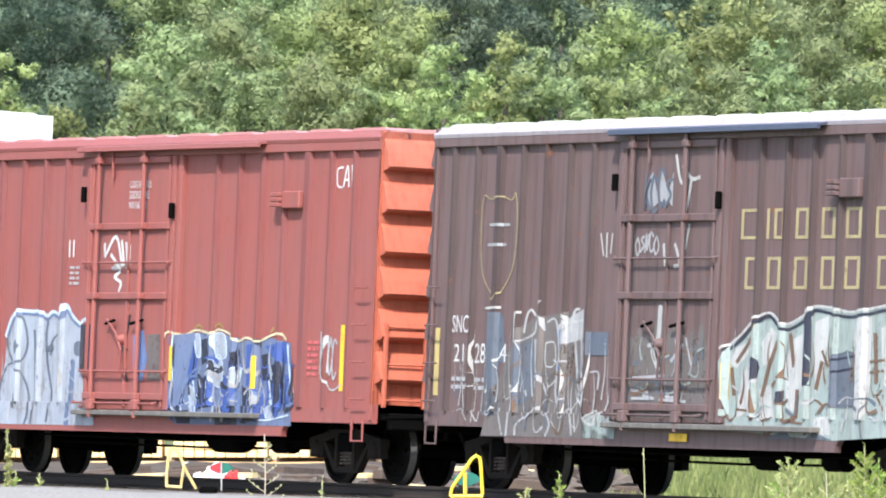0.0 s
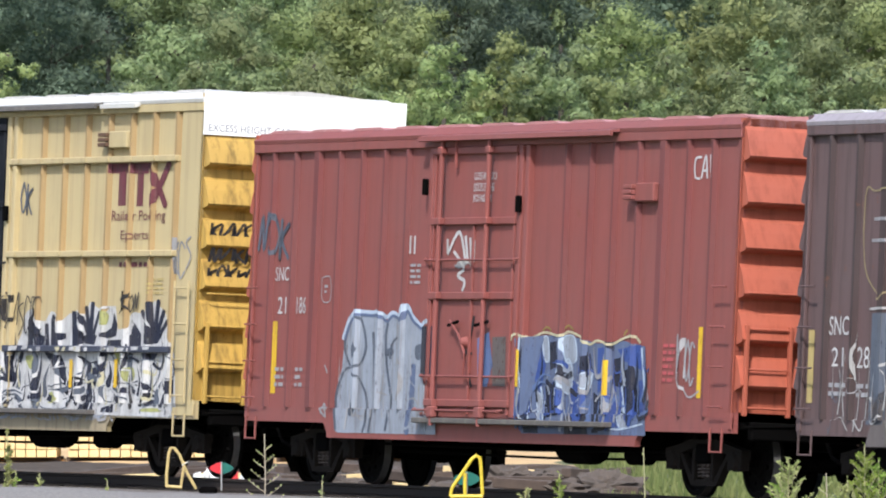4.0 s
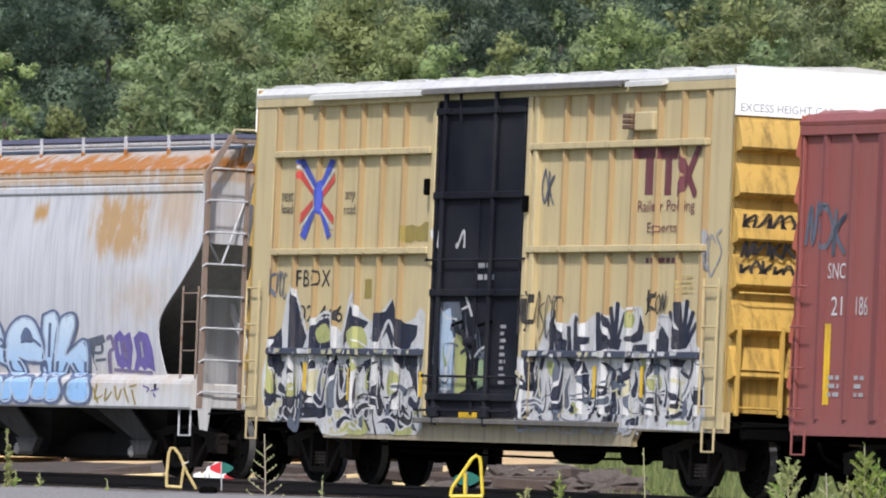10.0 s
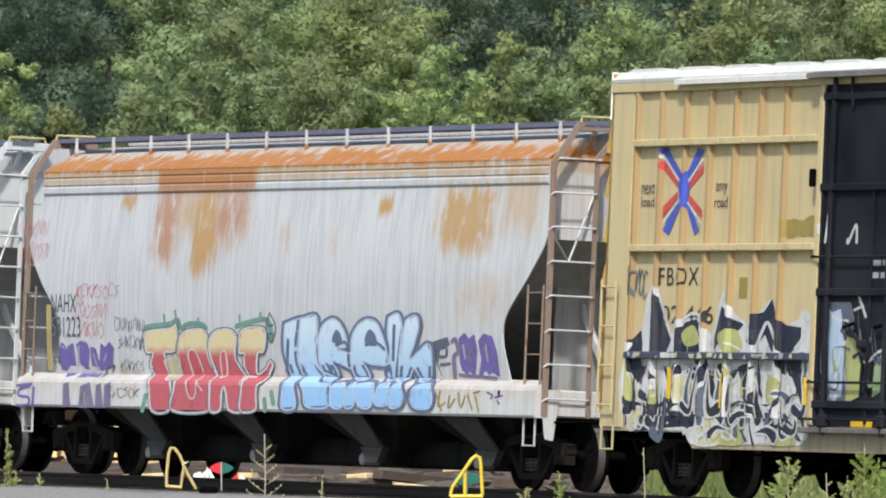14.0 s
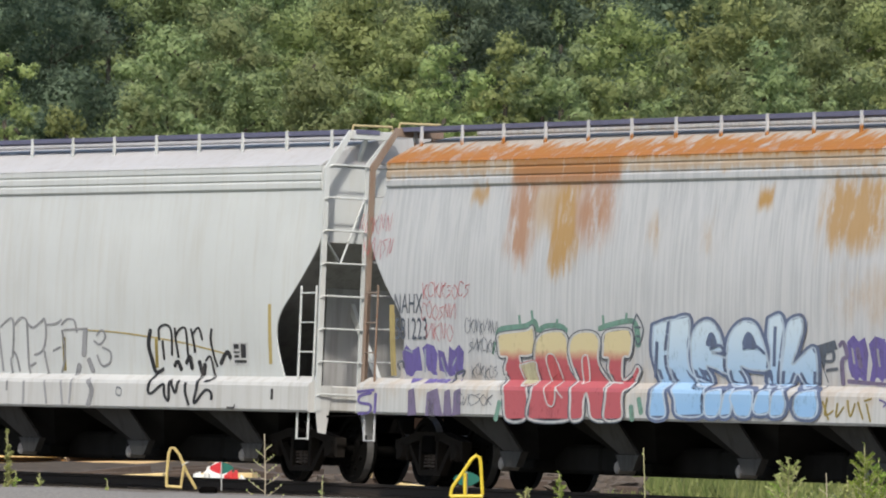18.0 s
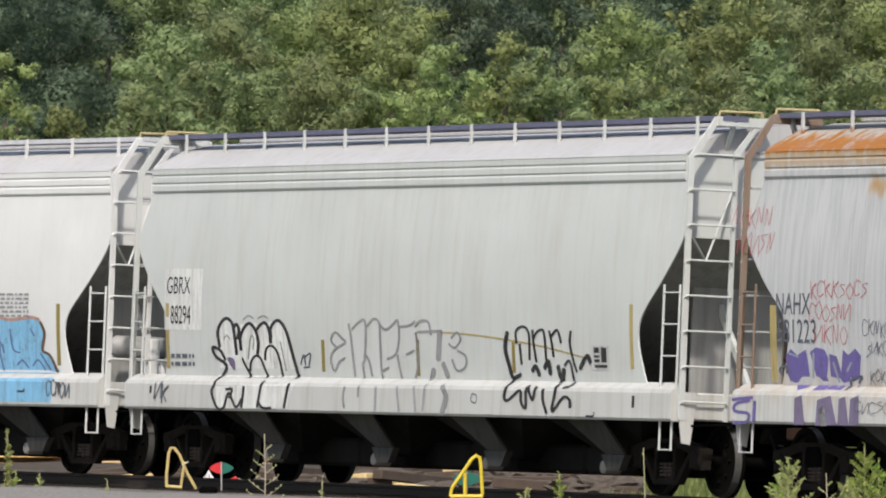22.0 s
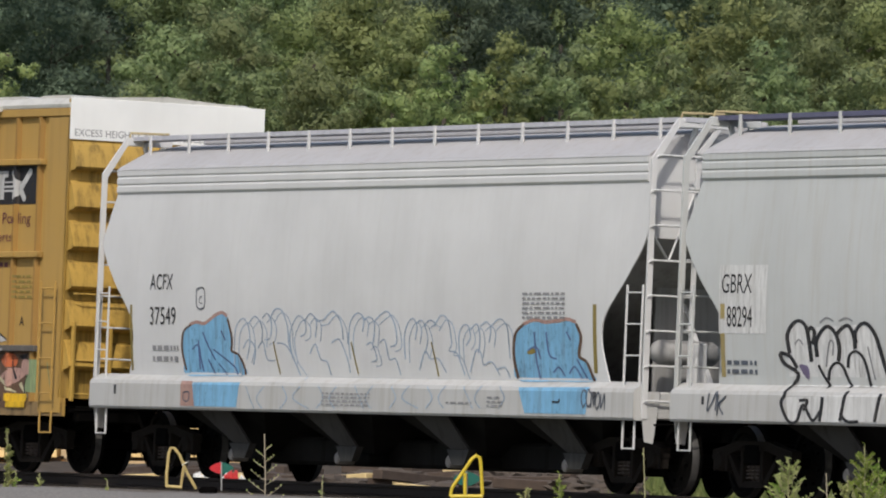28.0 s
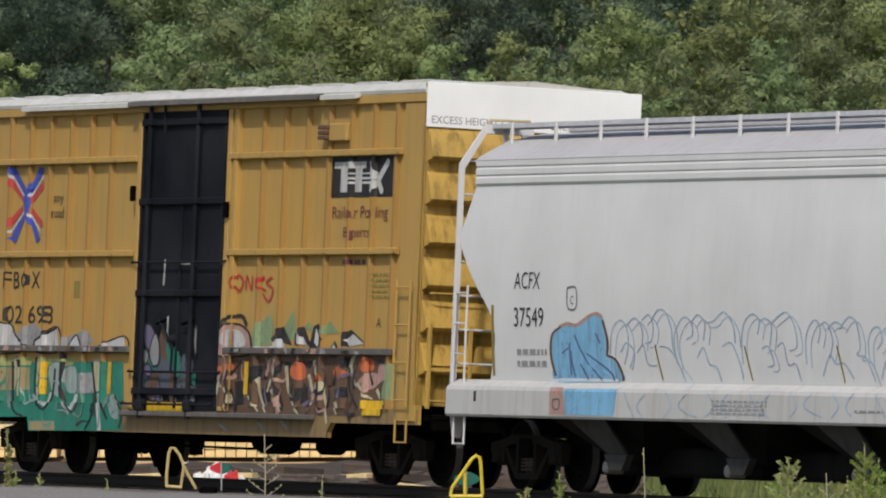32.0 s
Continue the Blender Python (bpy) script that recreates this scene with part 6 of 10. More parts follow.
blob(yellow_car, [(-6.84, 1.92), (-6.52, 2.06), (-6.38, 2.54), (-6.15, 2.62), (-5.94, 2.24), (-5.64, 2.02), (-5.28, 2.20), (-5.02, 2.28), (-4.69, 2.12), (-4.49, 2.02), (-4.25, 2.47), (-4.14, 2.60), (-3.96, 2.35), (-3.56, 2.16), (-3.29, 2.24), (-2.85, 2.48), (-2.69, 2.25), (-2.44, 2.13), (-1.99, 2.24), (-1.85, 2.35), (-1.68, 2.24), (-1.60, 0.78), (-1.82, 0.67), (-4.92, 0.65), (-5.13, 0.82), (-6.48, 0.82), (-6.87, 1.15)], "p_white", layer=0, sharp=True, label='black, white and green wild-style graffiti')
blob(yellow_car, [(-6.25, 1.77), (-6.26, 2.39), (-6.15, 2.63), (-5.98, 2.47), (-5.91, 2.20), (-5.62, 1.99), (-5.77, 1.79)], "p_navy", layer=1, sharp=True)
blob(yellow_car, [(-6.94, 1.75), (-6.86, 1.92), (-6.52, 2.08), (-6.43, 1.77), (-6.35, 1.54), (-6.55, 1.40), (-6.78, 1.54)], "p_navy", layer=1, sharp=True)
blob(yellow_car, [(-5.56, 1.79), (-5.51, 2.04), (-5.24, 2.18), (-4.93, 2.22), (-4.75, 2.08), (-4.68, 1.81)], "p_navy", layer=1, sharp=True)
blob(yellow_car, [(-6.32, 1.12), (-5.75, 1.24), (-5.44, 1.07), (-4.80, 1.02), (-4.90, 0.82), (-5.13, 0.87), (-5.90, 0.84), (-6.52, 0.78), (-6.42, 0.99)], "p_navy", layer=1, sharp=True)
blob(yellow_car, [(-5.24, 1.51), (-4.96, 1.72), (-4.65, 1.76), (-4.44, 1.55), (-4.20, 1.23), (-4.40, 1.17), (-4.73, 1.41)], "p_navy", layer=1, sharp=True)
blob(yellow_car, [(-4.39, 2.12), (-4.23, 2.39), (-3.91, 2.22), (-3.56, 2.16), (-3.74, 2.07), (-4.08, 2.10), (-4.25, 1.93), (-4.40, 1.84)], "p_navy", layer=1, sharp=True)
blob(yellow_car, [(-3.50, 1.94), (-3.40, 2.27), (-3.02, 2.31), (-2.81, 2.47), (-2.68, 2.27), (-2.40, 2.15), (-1.96, 2.12), (-1.97, 1.93), (-2.31, 1.77), (-2.78, 1.82), (-2.97, 2.03), (-3.20, 1.89)], "p_navy", layer=1, sharp=True)
blob(yellow_car, [(-2.62, 1.77), (-1.87, 1.82), (-1.93, 1.64), (-1.74, 1.31), (-1.88, 1.18), (-2.17, 1.51), (-2.47, 1.55)], "p_navy", layer=1, sharp=True)
blob(yellow_car, [(-3.72, 1.16), (-2.71, 1.17), (-2.48, 1.07), (-2.69, 0.94), (-3.25, 1.01)], "p_navy", layer=1, sharp=True)
blob(yellow_car, [(-5.03, 0.95), (-4.39, 1.06), (-3.60, 1.09), (-3.38, 0.85), (-3.60, 0.78), (-4.15, 0.91), (-4.70, 0.80)], "p_navy", layer=1, sharp=True)
blob(yellow_car, [(-2.72, 0.90), (-2.33, 1.07), (-1.98, 0.89), (-1.77, 0.71), (-2.49, 0.83)], "p_navy", layer=1, sharp=True)
blob(yellow_car, [(-6.37, 1.62), (-6.15, 1.67), (-6.05, 1.47), (-6.25, 1.40)], "p_navy", layer=1, sharp=True)
blob(yellow_car, [(-3.69, 1.63), (-3.42, 1.68), (-3.28, 1.26), (-3.49, 1.18)], "p_navy", layer=1, sharp=True)
blob(yellow_car, [(-5.60, 1.62), (-5.37, 1.67), (-5.28, 1.53), (-5.55, 1.48)], "p_navy", layer=1, sharp=True)
blob(yellow_car, [(-4.34, 1.63), (-4.11, 1.69), (-3.91, 1.55), (-3.69, 1.57), (-3.82, 1.45), (-4.12, 1.39)], "p_navy", layer=1, sharp=True)
blob(yellow_car, [(-6.95, 1.52), (-6.65, 1.45), (-6.40, 1.15), (-6.49, 0.86), (-6.72, 0.83), (-6.95, 1.15)], "p_cream", layer=2, line="p_white", w=0.023)
blob(yellow_car, [(-5.52, 1.41), (-5.24, 1.53), (-4.90, 1.41), (-4.60, 1.25), (-4.36, 1.13), (-5.49, 1.12)], "p_cream", layer=2, line="p_white", w=0.023)
blob(yellow_car, [(-4.79, 0.90), (-4.38, 1.02), (-3.99, 0.83), (-4.12, 0.66), (-4.77, 0.66)], "p_cream", layer=2, line="p_white", w=0.023)
blob(yellow_car, [(-6.27, 1.40), (-5.85, 1.41), (-5.92, 1.22), (-6.33, 1.22)], "p_white", layer=2.4, sharp=True)
blob(yellow_car, [(-3.39, 1.47), (-3.16, 1.56), (-3.04, 1.32), (-3.27, 1.17)], "p_white", layer=2.4, sharp=True)
blob(yellow_car, [(-2.29, 1.58), (-2.03, 1.27), (-2.30, 1.17), (-2.46, 1.41)], "p_white", layer=2.4, sharp=True)
blob(yellow_car, [(-3.24, 0.92), (-2.87, 0.96), (-2.66, 0.69), (-3.33, 0.67)], "p_white", layer=2.4, sharp=True)
blob(yellow_car, [(-6.41, 1.93), (-6.26, 2.00), (-6.16, 1.79), (-6.39, 1.77)], "p_white", layer=2.4, sharp=True)
blob(yellow_car, [(-2.94, 1.64), (-2.61, 1.67), (-2.64, 1.55), (-2.89, 1.52)], "p_white", layer=2.4, sharp=True)
blob(yellow_car, [(-5.23, 1.38), (-4.86, 1.38), (-4.88, 1.23), (-5.25, 1.23)], "p_lime", layer=2.6)
blob(yellow_car, [(-4.30, 2.04), (-3.78, 2.09), (-3.60, 1.84), (-4.13, 1.81)], "p_lime", layer=2.6)
blob(yellow_car, [(-2.84, 1.49), (-2.52, 1.49), (-2.54, 1.20), (-2.86, 1.21)], "p_lime", layer=2.6)
blob(yellow_car, [(-3.90, 0.87), (-3.62, 0.95), (-3.39, 0.68), (-4.06, 0.66)], "p_lime", layer=2.6)
blob(yellow_car, [(-2.52, 0.83), (-2.22, 0.93), (-1.92, 0.69), (-2.66, 0.67)], "p_lime", layer=2.6)
blob(yellow_car, [(-5.34, 2.04), (-5.00, 2.14), (-4.83, 1.93), (-5.20, 1.88)], "p_lime", layer=2.6)
blob(yellow_car, [(-6.15, 1.31), (-5.99, 1.31), (-5.99, 1.16), (-6.15, 1.16)], "p_lime", layer=2.6)
blob(yellow_car, [(-4.22, 1.25), (-4.00, 1.33), (-3.83, 1.18), (-4.05, 1.08)], "p_lime", layer=2.6)
blob(yellow_car, [(-2.05, 1.10), (-1.75, 1.15), (-1.69, 0.98), (-1.98, 0.94)], "p_lime", layer=2.6)
strokes(yellow_car, [[(-6.43, 1.62), (-6.41, 1.94), (-6.36, 2.39), (-6.17, 2.64), (-5.93, 2.39), (-5.62, 1.99), (-5.50, 2.10), (-5.24, 2.24), (-4.90, 2.28), (-4.62, 2.01), (-4.48, 1.92), (-4.32, 2.24), (-4.22, 2.47), (-4.10, 2.60)], [(-4.13, 2.54), (-3.85, 2.27), (-3.52, 2.15), (-3.39, 1.92)], [(-3.19, 1.88), (-3.06, 2.05), (-2.89, 2.18), (-2.66, 1.94), (-2.51, 1.77)], [(-1.99, 2.23), (-1.87, 2.33), (-1.89, 2.02), (-2.13, 1.85)], [(-4.51, 1.63), (-4.58, 1.41), (-4.33, 1.17), (-4.16, 1.01)], [(-6.80, 1.92), (-6.88, 1.61), (-6.96, 1.23)], [(-5.12, 0.78), (-4.84, 0.85), (-4.69, 0.67)], [(-3.68, 1.48), (-3.89, 1.39), (-3.65, 1.25)]], 0.038, "p_white", layer=3.2, across=2.35)
strokes(yellow_car, [[(-6.14, 1.62), (-5.96, 1.40), (-6.06, 1.23)], [(-5.21, 1.62), (-4.82, 1.51), (-4.59, 1.17)], [(-4.07, 1.63), (-3.67, 1.39), (-3.38, 1.36)], [(-3.36, 1.18), (-2.70, 1.10), (-2.50, 0.92)], [(-4.15, 0.91), (-3.60, 0.72)], [(-2.77, 1.79), (-2.45, 1.49), (-2.18, 1.04)], [(-4.01, 1.93), (-3.52, 1.81)], [(-5.54, 1.12), (-4.36, 1.11)]], 0.023, "p_white", layer=3.4, across=2.35)
strokes(yellow_car, [[(-5.79, 1.62), (-5.56, 1.24), (-5.76, 1.01)], [(-4.34, 1.63), (-4.42, 1.32), (-4.17, 1.14)], [(-3.24, 1.63), (-2.98, 1.26)], [(-3.63, 0.99), (-3.31, 0.70)], [(-2.21, 1.71), (-1.90, 1.27), (-1.72, 0.88)], [(-4.65, 1.00), (-4.43, 0.70)], [(-6.33, 1.23), (-6.06, 0.91)]], 0.031, "p_black", layer=3.6, across=2.35)
blob(yellow_car, [(1.26, 1.66), (1.48, 1.73), (1.75, 1.66), (1.99, 1.95), (2.15, 2.26), (2.32, 2.31), (2.51, 2.17), (2.75, 2.15), (2.94, 2.30), (3.13, 2.10), (3.53, 2.26), (3.77, 2.31), (4.03, 2.25), (4.18, 2.44), (4.44, 2.34), (4.62, 2.25), (4.84, 2.37), (4.99, 2.37), (5.08, 2.04), (5.39, 2.05), (5.54, 2.27), (5.89, 2.28), (6.20, 2.45), (6.55, 2.27), (6.69, 1.97), (6.96, 1.69), (7.08, 0.83), (4.67, 0.84), (1.34, 0.86)], "p_white", layer=0, sharp=True)
blob(yellow_car, [(2.24, 1.72), (2.21, 2.17), (2.34, 2.26), (2.54, 2.15), (2.63, 1.96), (2.77, 1.94), (2.75, 2.12), (2.87, 2.12), (2.95, 1.75)], "p_navy", layer=1, sharp=True)
blob(yellow_car, [(2.97, 1.73), (2.96, 2.18), (3.01, 2.27), (3.18, 2.15), (3.23, 1.99), (3.46, 1.98), (3.45, 1.91), (3.28, 1.88), (3.29, 1.71)], "p_navy", layer=1, sharp=True)
blob(yellow_car, [(3.67, 1.73), (3.61, 2.30), (3.75, 2.30), (3.80, 2.10), (3.97, 2.15), (4.04, 1.73)], "p_navy", layer=1, sharp=True)
blob(yellow_car, [(3.93, 1.98), (4.21, 2.08), (4.44, 1.96), (4.36, 1.82), (4.05, 1.84)], "p_navy", layer=1, sharp=True)
blob(yellow_car, [(4.55, 1.95), (4.89, 2.07), (4.95, 2.28), (5.07, 2.11), (5.04, 1.95), (4.80, 1.91)], "p_navy", layer=1, sharp=True)
blob(yellow_car, [(4.64, 1.65), (4.79, 1.89), (5.27, 1.90), (5.37, 1.78), (5.09, 1.70)], "p_navy", layer=1, sharp=True)
blob(yellow_car, [(5.89, 1.95), (6.22, 2.05), (6.48, 1.97), (6.34, 1.85), (6.06, 1.83)], "p_navy", layer=1, sharp=True)
blob(yellow_car, [(5.45, 1.95), (5.60, 2.14), (5.83, 1.97), (5.82, 1.74), (5.47, 1.77)], "p_navy", layer=1, sharp=True)
blob(yellow_car, [(2.76, 1.72), (3.32, 1.67), (3.62, 1.38), (3.55, 1.22), (3.30, 1.29), (3.05, 1.52)], "p_navy", layer=1, sharp=True)
blob(yellow_car, [(3.26, 1.19), (3.63, 1.24), (3.57, 1.01)], "p_navy", layer=1, sharp=True)
blob(yellow_car, [(3.96, 1.67), (4.28, 1.57), (4.47, 1.32), (4.43, 0.94), (4.14, 0.90), (4.20, 1.31)], "p_navy", layer=1, sharp=True)
blob(yellow_car, [(4.72, 0.93), (5.10, 0.99), (5.08, 0.84), (4.69, 0.85)], "p_navy", layer=1, sharp=True)
blob(yellow_car, [(5.85, 1.33), (6.14, 1.26), (6.43, 1.12), (6.25, 0.96), (5.88, 0.99)], "p_navy", layer=1, sharp=True)
blob(yellow_car, [(6.67, 1.32), (6.97, 1.34), (6.98, 1.14), (6.74, 1.14)], "p_navy", layer=1, sharp=True)
blob(yellow_car, [(5.22, 1.22), (5.66, 1.24), (5.63, 1.15), (5.27, 1.14)], "p_navy", layer=1, sharp=True)
blob(yellow_car, [(3.94, 0.88), (4.03, 0.98), (4.44, 0.96), (4.39, 0.86)], "p_navy", layer=1, sharp=True)
blob(yellow_car, [(3.69, 1.31), (4.00, 1.34), (3.97, 1.24), (3.74, 1.21)], "p_navy", layer=1, sharp=True)
blob(yellow_car, [(5.84, 1.71), (6.37, 1.71), (6.25, 1.60), (5.92, 1.61)], "p_navy", layer=1, sharp=True)
strokes(yellow_car, [[(4.17, 1.96), (3.91, 2.26)], [(4.19, 1.99), (4.07, 2.35)], [(4.24, 2.00), (4.27, 2.41)], [(4.34, 1.98), (4.50, 2.28)], [(6.15, 1.97), (5.83, 2.30)], [(6.19, 2.00), (6.09, 2.41)], [(6.26, 2.04), (6.32, 2.44)], [(6.33, 2.00), (6.50, 2.30)]], 0.053, "p_navy", layer=2, across=2.35)
strokes(yellow_car, [[(6.40, 1.97), (6.62, 2.16)], [(1.34, 1.55), (1.83, 1.30)], [(1.27, 1.37), (1.79, 1.30)], [(1.64, 1.73), (1.83, 1.30)], [(2.07, 1.70), (1.86, 1.30)], [(1.87, 1.25), (1.66, 0.88)], [(1.87, 1.25), (2.14, 0.92)], [(2.36, 1.25), (2.88, 1.21)]], 0.053, "p_navy", layer=2, across=2.35)
strokes(yellow_car, [[(2.54, 1.69), (2.64, 1.23), (2.63, 0.92)], [(4.43, 1.57), (4.81, 1.30)], [(5.51, 1.68), (5.51, 1.32)]], 0.069, "p_slate", layer=2, across=2.35)
blob(yellow_car, [(2.89, 1.46), (3.16, 1.49), (3.35, 1.31), (3.19, 1.23), (2.87, 1.26)], "p_white", layer=2.4, line="p_slate", w=0.015)
blob(yellow_car, [(2.85, 1.16), (3.37, 1.15), (3.59, 0.93), (2.80, 0.93)], "p_white", layer=2.4, line="p_slate", w=0.015)
blob(yellow_car, [(4.18, 1.56), (3.90, 1.31), (4.10, 1.31)], "p_white", layer=2.4, line="p_slate", w=0.015)
blob(yellow_car, [(2.12, 1.19), (2.46, 1.20), (2.53, 0.92), (2.18, 0.92)], "p_white", layer=2.4, line="p_slate", w=0.015)
blob(yellow_car, [(4.72, 1.25), (5.03, 1.16), (5.04, 1.03), (4.74, 1.05)], "p_white", layer=2.4, line="p_slate", w=0.015)
blob(yellow_car, [(5.89, 1.57), (6.25, 1.61), (6.45, 1.44), (6.22, 1.22), (5.95, 1.33)], "p_white", layer=2.4, line="p_slate", w=0.015)
blob(yellow_car, [(6.00, 0.94), (6.61, 0.99), (6.67, 0.84), (6.03, 0.83)], "p_white", layer=2.4, line="p_slate", w=0.015)
blob(yellow_car, [(4.81, 1.68), (5.02, 1.61), (5.01, 1.32), (4.74, 1.39)], "p_white", layer=2.4, line="p_slate", w=0.015)
blob(yellow_car, [(6.64, 1.69), (6.95, 1.55), (6.96, 1.38), (6.70, 1.38)], "p_white", layer=2.4, line="p_slate", w=0.015)
blob(yellow_car, [(2.18, 1.65), (2.56, 1.64), (2.37, 1.46)], "p_lime", layer=2.7)
blob(yellow_car, [(2.96, 1.12), (3.20, 1.15), (3.28, 1.02), (3.01, 0.99)], "p_lime", layer=2.7)
blob(yellow_car, [(5.01, 1.72), (5.28, 1.68), (5.23, 1.54)], "p_lime", layer=2.7)
blob(yellow_car, [(5.99, 0.93), (6.55, 0.94), (6.55, 0.89), (5.99, 0.89)], "p_lime", layer=2.7)
blob(yellow_car, [(4.58, 2.31), (4.79, 2.25), (4.73, 2.11), (4.56, 2.14)], "p_lime", layer=2.7)
blob(yellow_car, [(5.33, 1.48), (5.63, 1.50), (5.65, 1.33), (5.38, 1.32)], "p_lime", layer=2.7)
blob(yellow_car, [(4.81, 1.32), (5.07, 1.41), (5.38, 1.32), (5.22, 1.25)], "p_brown", layer=2.5, sharp=True)
strokes(yellow_car, [[(2.20, 1.74), (2.12, 2.17), (2.32, 2.31), (2.58, 2.13)], [(2.94, 1.96), (2.93, 2.25), (3.09, 2.25), (3.24, 2.10)], [(4.07, 1.96), (3.84, 2.25)], [(4.41, 1.96), (4.61, 2.31), (4.84, 2.36)], [(5.49, 1.97), (5.52, 2.25), (5.79, 2.25)], [(3.66, 1.31), (3.77, 1.60), (4.02, 1.82)], [(4.41, 1.24), (4.54, 0.96)], [(5.18, 0.96), (5.20, 0.82)]], 0.031, "p_white", layer=3, across=2.35)
strokes(yellow_car, [[(1.24, 0.85), (4.25, 0.87)], [(4.59, 0.85), (7.08, 0.83)]], 0.038, "p_white", layer=3, across=2.35)
blob(yellow_car, [(-1.22, 2.43), (-0.55, 2.43), (-0.44, 2.24), (-0.48, 1.20), (-1.09, 1.20)], "p_slate", layer=0, sharp=True)
blob(yellow_car, [(-1.17, 2.28), (-0.81, 2.35), (-0.66, 1.95), (-0.70, 1.28), (-1.03, 1.27)], "p_steelblue", layer=1, sharp=True)
blob(yellow_car, [(-0.63, 2.02), (-0.38, 2.06), (-0.20, 1.65), (-0.23, 1.28), (-0.58, 1.20)], "p_lime", layer=1.4, sharp=True)
blob(yellow_car, [(0.16, 1.65), (0.36, 1.84), (0.41, 1.36), (0.13, 1.28)], "p_moss", layer=1.4, sharp=True)
strokes(yellow_car, [[(-1.22, 2.43), (-0.98, 2.24), (-0.58, 2.20)], [(-0.87, 1.20), (-0.85, 1.65), (-0.60, 2.02)], [(-0.36, 2.54), (-0.11, 2.24)], [(-0.05, 1.65), (0.15, 1.79), (0.36, 1.85)], [(-0.18, 2.39), (-0.45, 2.33)]], 0.031, "p_white", layer=2, across=2.35)
strokes(yellow_car, [[(-0.75, 2.09), (-0.19, 1.95), (-0.03, 1.73), (-0.06, 1.36)]], 0.069, "p_black", layer=2.4, across=2.35)
strokes(yellow_car, [[(-1.29, 2.58), (0.24, 2.58)]], 0.023, "p_light_grey", layer=2.2, across=2.35)
scrawl(yellow_car, 1.35, 2.68, 2.00, 2.60, 7, 0.022, "p_black", seed=9, layer=11)
scrawl(yellow_car, 5.14, 5.74, 2.27, 2.57, 4, 0.024, "p_black", seed=10, layer=11)
scrawl(yellow_car, 1.80, 2.19, 3.65, 4.17, 2, 0.035, "p_slate", seed=11)
scrawl(yellow_car, 6.77, 7.38, 2.82, 3.39, 3, 0.030, "p_grey", seed=12)
scrawl(yellow_car, -6.87, -6.39, 2.47, 2.88, 4, 0.022, "p_slate", seed=13)
patch(yellow_car, -5.66, -5.54, 1.22, 1.61, "p_yellow", layer=12, rag=0.0, name='marking')
patch(yellow_car, -4.08, -3.97, 1.11, 1.54, "p_yellow", layer=12, rag=0.0, name='marking')
patch(yellow_car, -1.79, -1.68, 1.17, 1.51, "p_yellow", layer=12, rag=0.0, name='marking')
patch(yellow_car, 3.65, 3.75, 1.21, 1.61, "p_yellow", layer=12, rag=0.0, name='marking')
patch(yellow_car, 5.07, 5.17, 1.22, 1.62, "p_yellow", layer=12, rag=0.0, name='marking')
strokes(yellow_car, [[(-1.24, 3.54), (-1.31, 3.15)], [(-0.70, 3.21), (-0.68, 3.15), (-0.48, 3.37), (-0.45, 3.14)], [(-1.48, 3.38), (-1.38, 3.15)]], 0.040, "p_white")
bars(yellow_car, 0.02, 0.53, 2.69, 2.99, 2, "p_light_grey", seed=5)
bars(yellow_car, 0.80, 0.99, 1.34, 2.16, 9, "p_light_grey", seed=6)
patch(yellow_car, -0.41, 0.18, 0.89, 1.00, "p_yellow", layer=3, rag=0.0, name='marking')

# on the gold car
lettering(gold_car, "any", -4.60, -4.24, 3.81, 3.95, "p_black")
lettering(gold_car, "road", -4.64, -4.22, 3.63, 3.78, "p_black")
lettering(gold_car, "next", -6.92, -6.55, 3.83, 3.97, "p_black")
lettering(gold_car, "load", -6.94, -6.53, 3.65, 3.80, "p_black")
lettering(gold_car, "FBOX", -6.14, -4.96, 2.62, 2.87, "p_black", spread=1.15)
lettering(gold_car, "02 698", -6.12, -4.46, 2.12, 2.38, "p_black")
patch(gold_car, -3.76, -3.55, 2.48, 2.73, "p_olive", rag=0.0, name='marking')
patch(gold_car, 4.70, 6.63, 3.84, 4.42, "p_black", rag=0.0, name='marking')
patch(gold_car, 4.78, 5.76, 4.23, 4.32, "p_white", layer=2, rag=0.0, name='marking')
patch(gold_car, 4.98, 5.19, 3.91, 4.23, "p_white", layer=2, rag=0.0, name='marking')
patch(gold_car, 5.44, 5.65, 3.91, 4.23, "p_white", layer=2, rag=0.0, name='marking')
patch(gold_car, 5.04, 6.17, 4.15, 4.17, "p_white", layer=3, rag=0.0, name='marking')
patch(gold_car, 5.05, 6.18, 4.08, 4.11, "p_white", layer=3, rag=0.0, name='marking')
patch(gold_car, 5.05, 6.19, 4.02, 4.05, "p_white", layer=3, rag=0.0, name='marking')
strokes(gold_car, [[(5.93, 4.30), (6.27, 3.92)], [(6.44, 4.31), (5.97, 3.91)]], 0.090, "p_white", layer=2, name='marking')
lettering(gold_car, "Railcar Pooling", 4.76, 6.49, 3.51, 3.72, "p_maroon")
lettering(gold_car, "Experts", 5.12, 5.94, 3.26, 3.44, "p_maroon")
bars(gold_car, 5.14, 5.97, 2.91, 3.04, 1, "p_maroon")
bars(gold_car, 6.09, 6.62, 2.47, 2.84, 5, "p_olive")
lettering(gold_car, "A", 6.28, 6.42, 2.09, 2.22, "p_black")
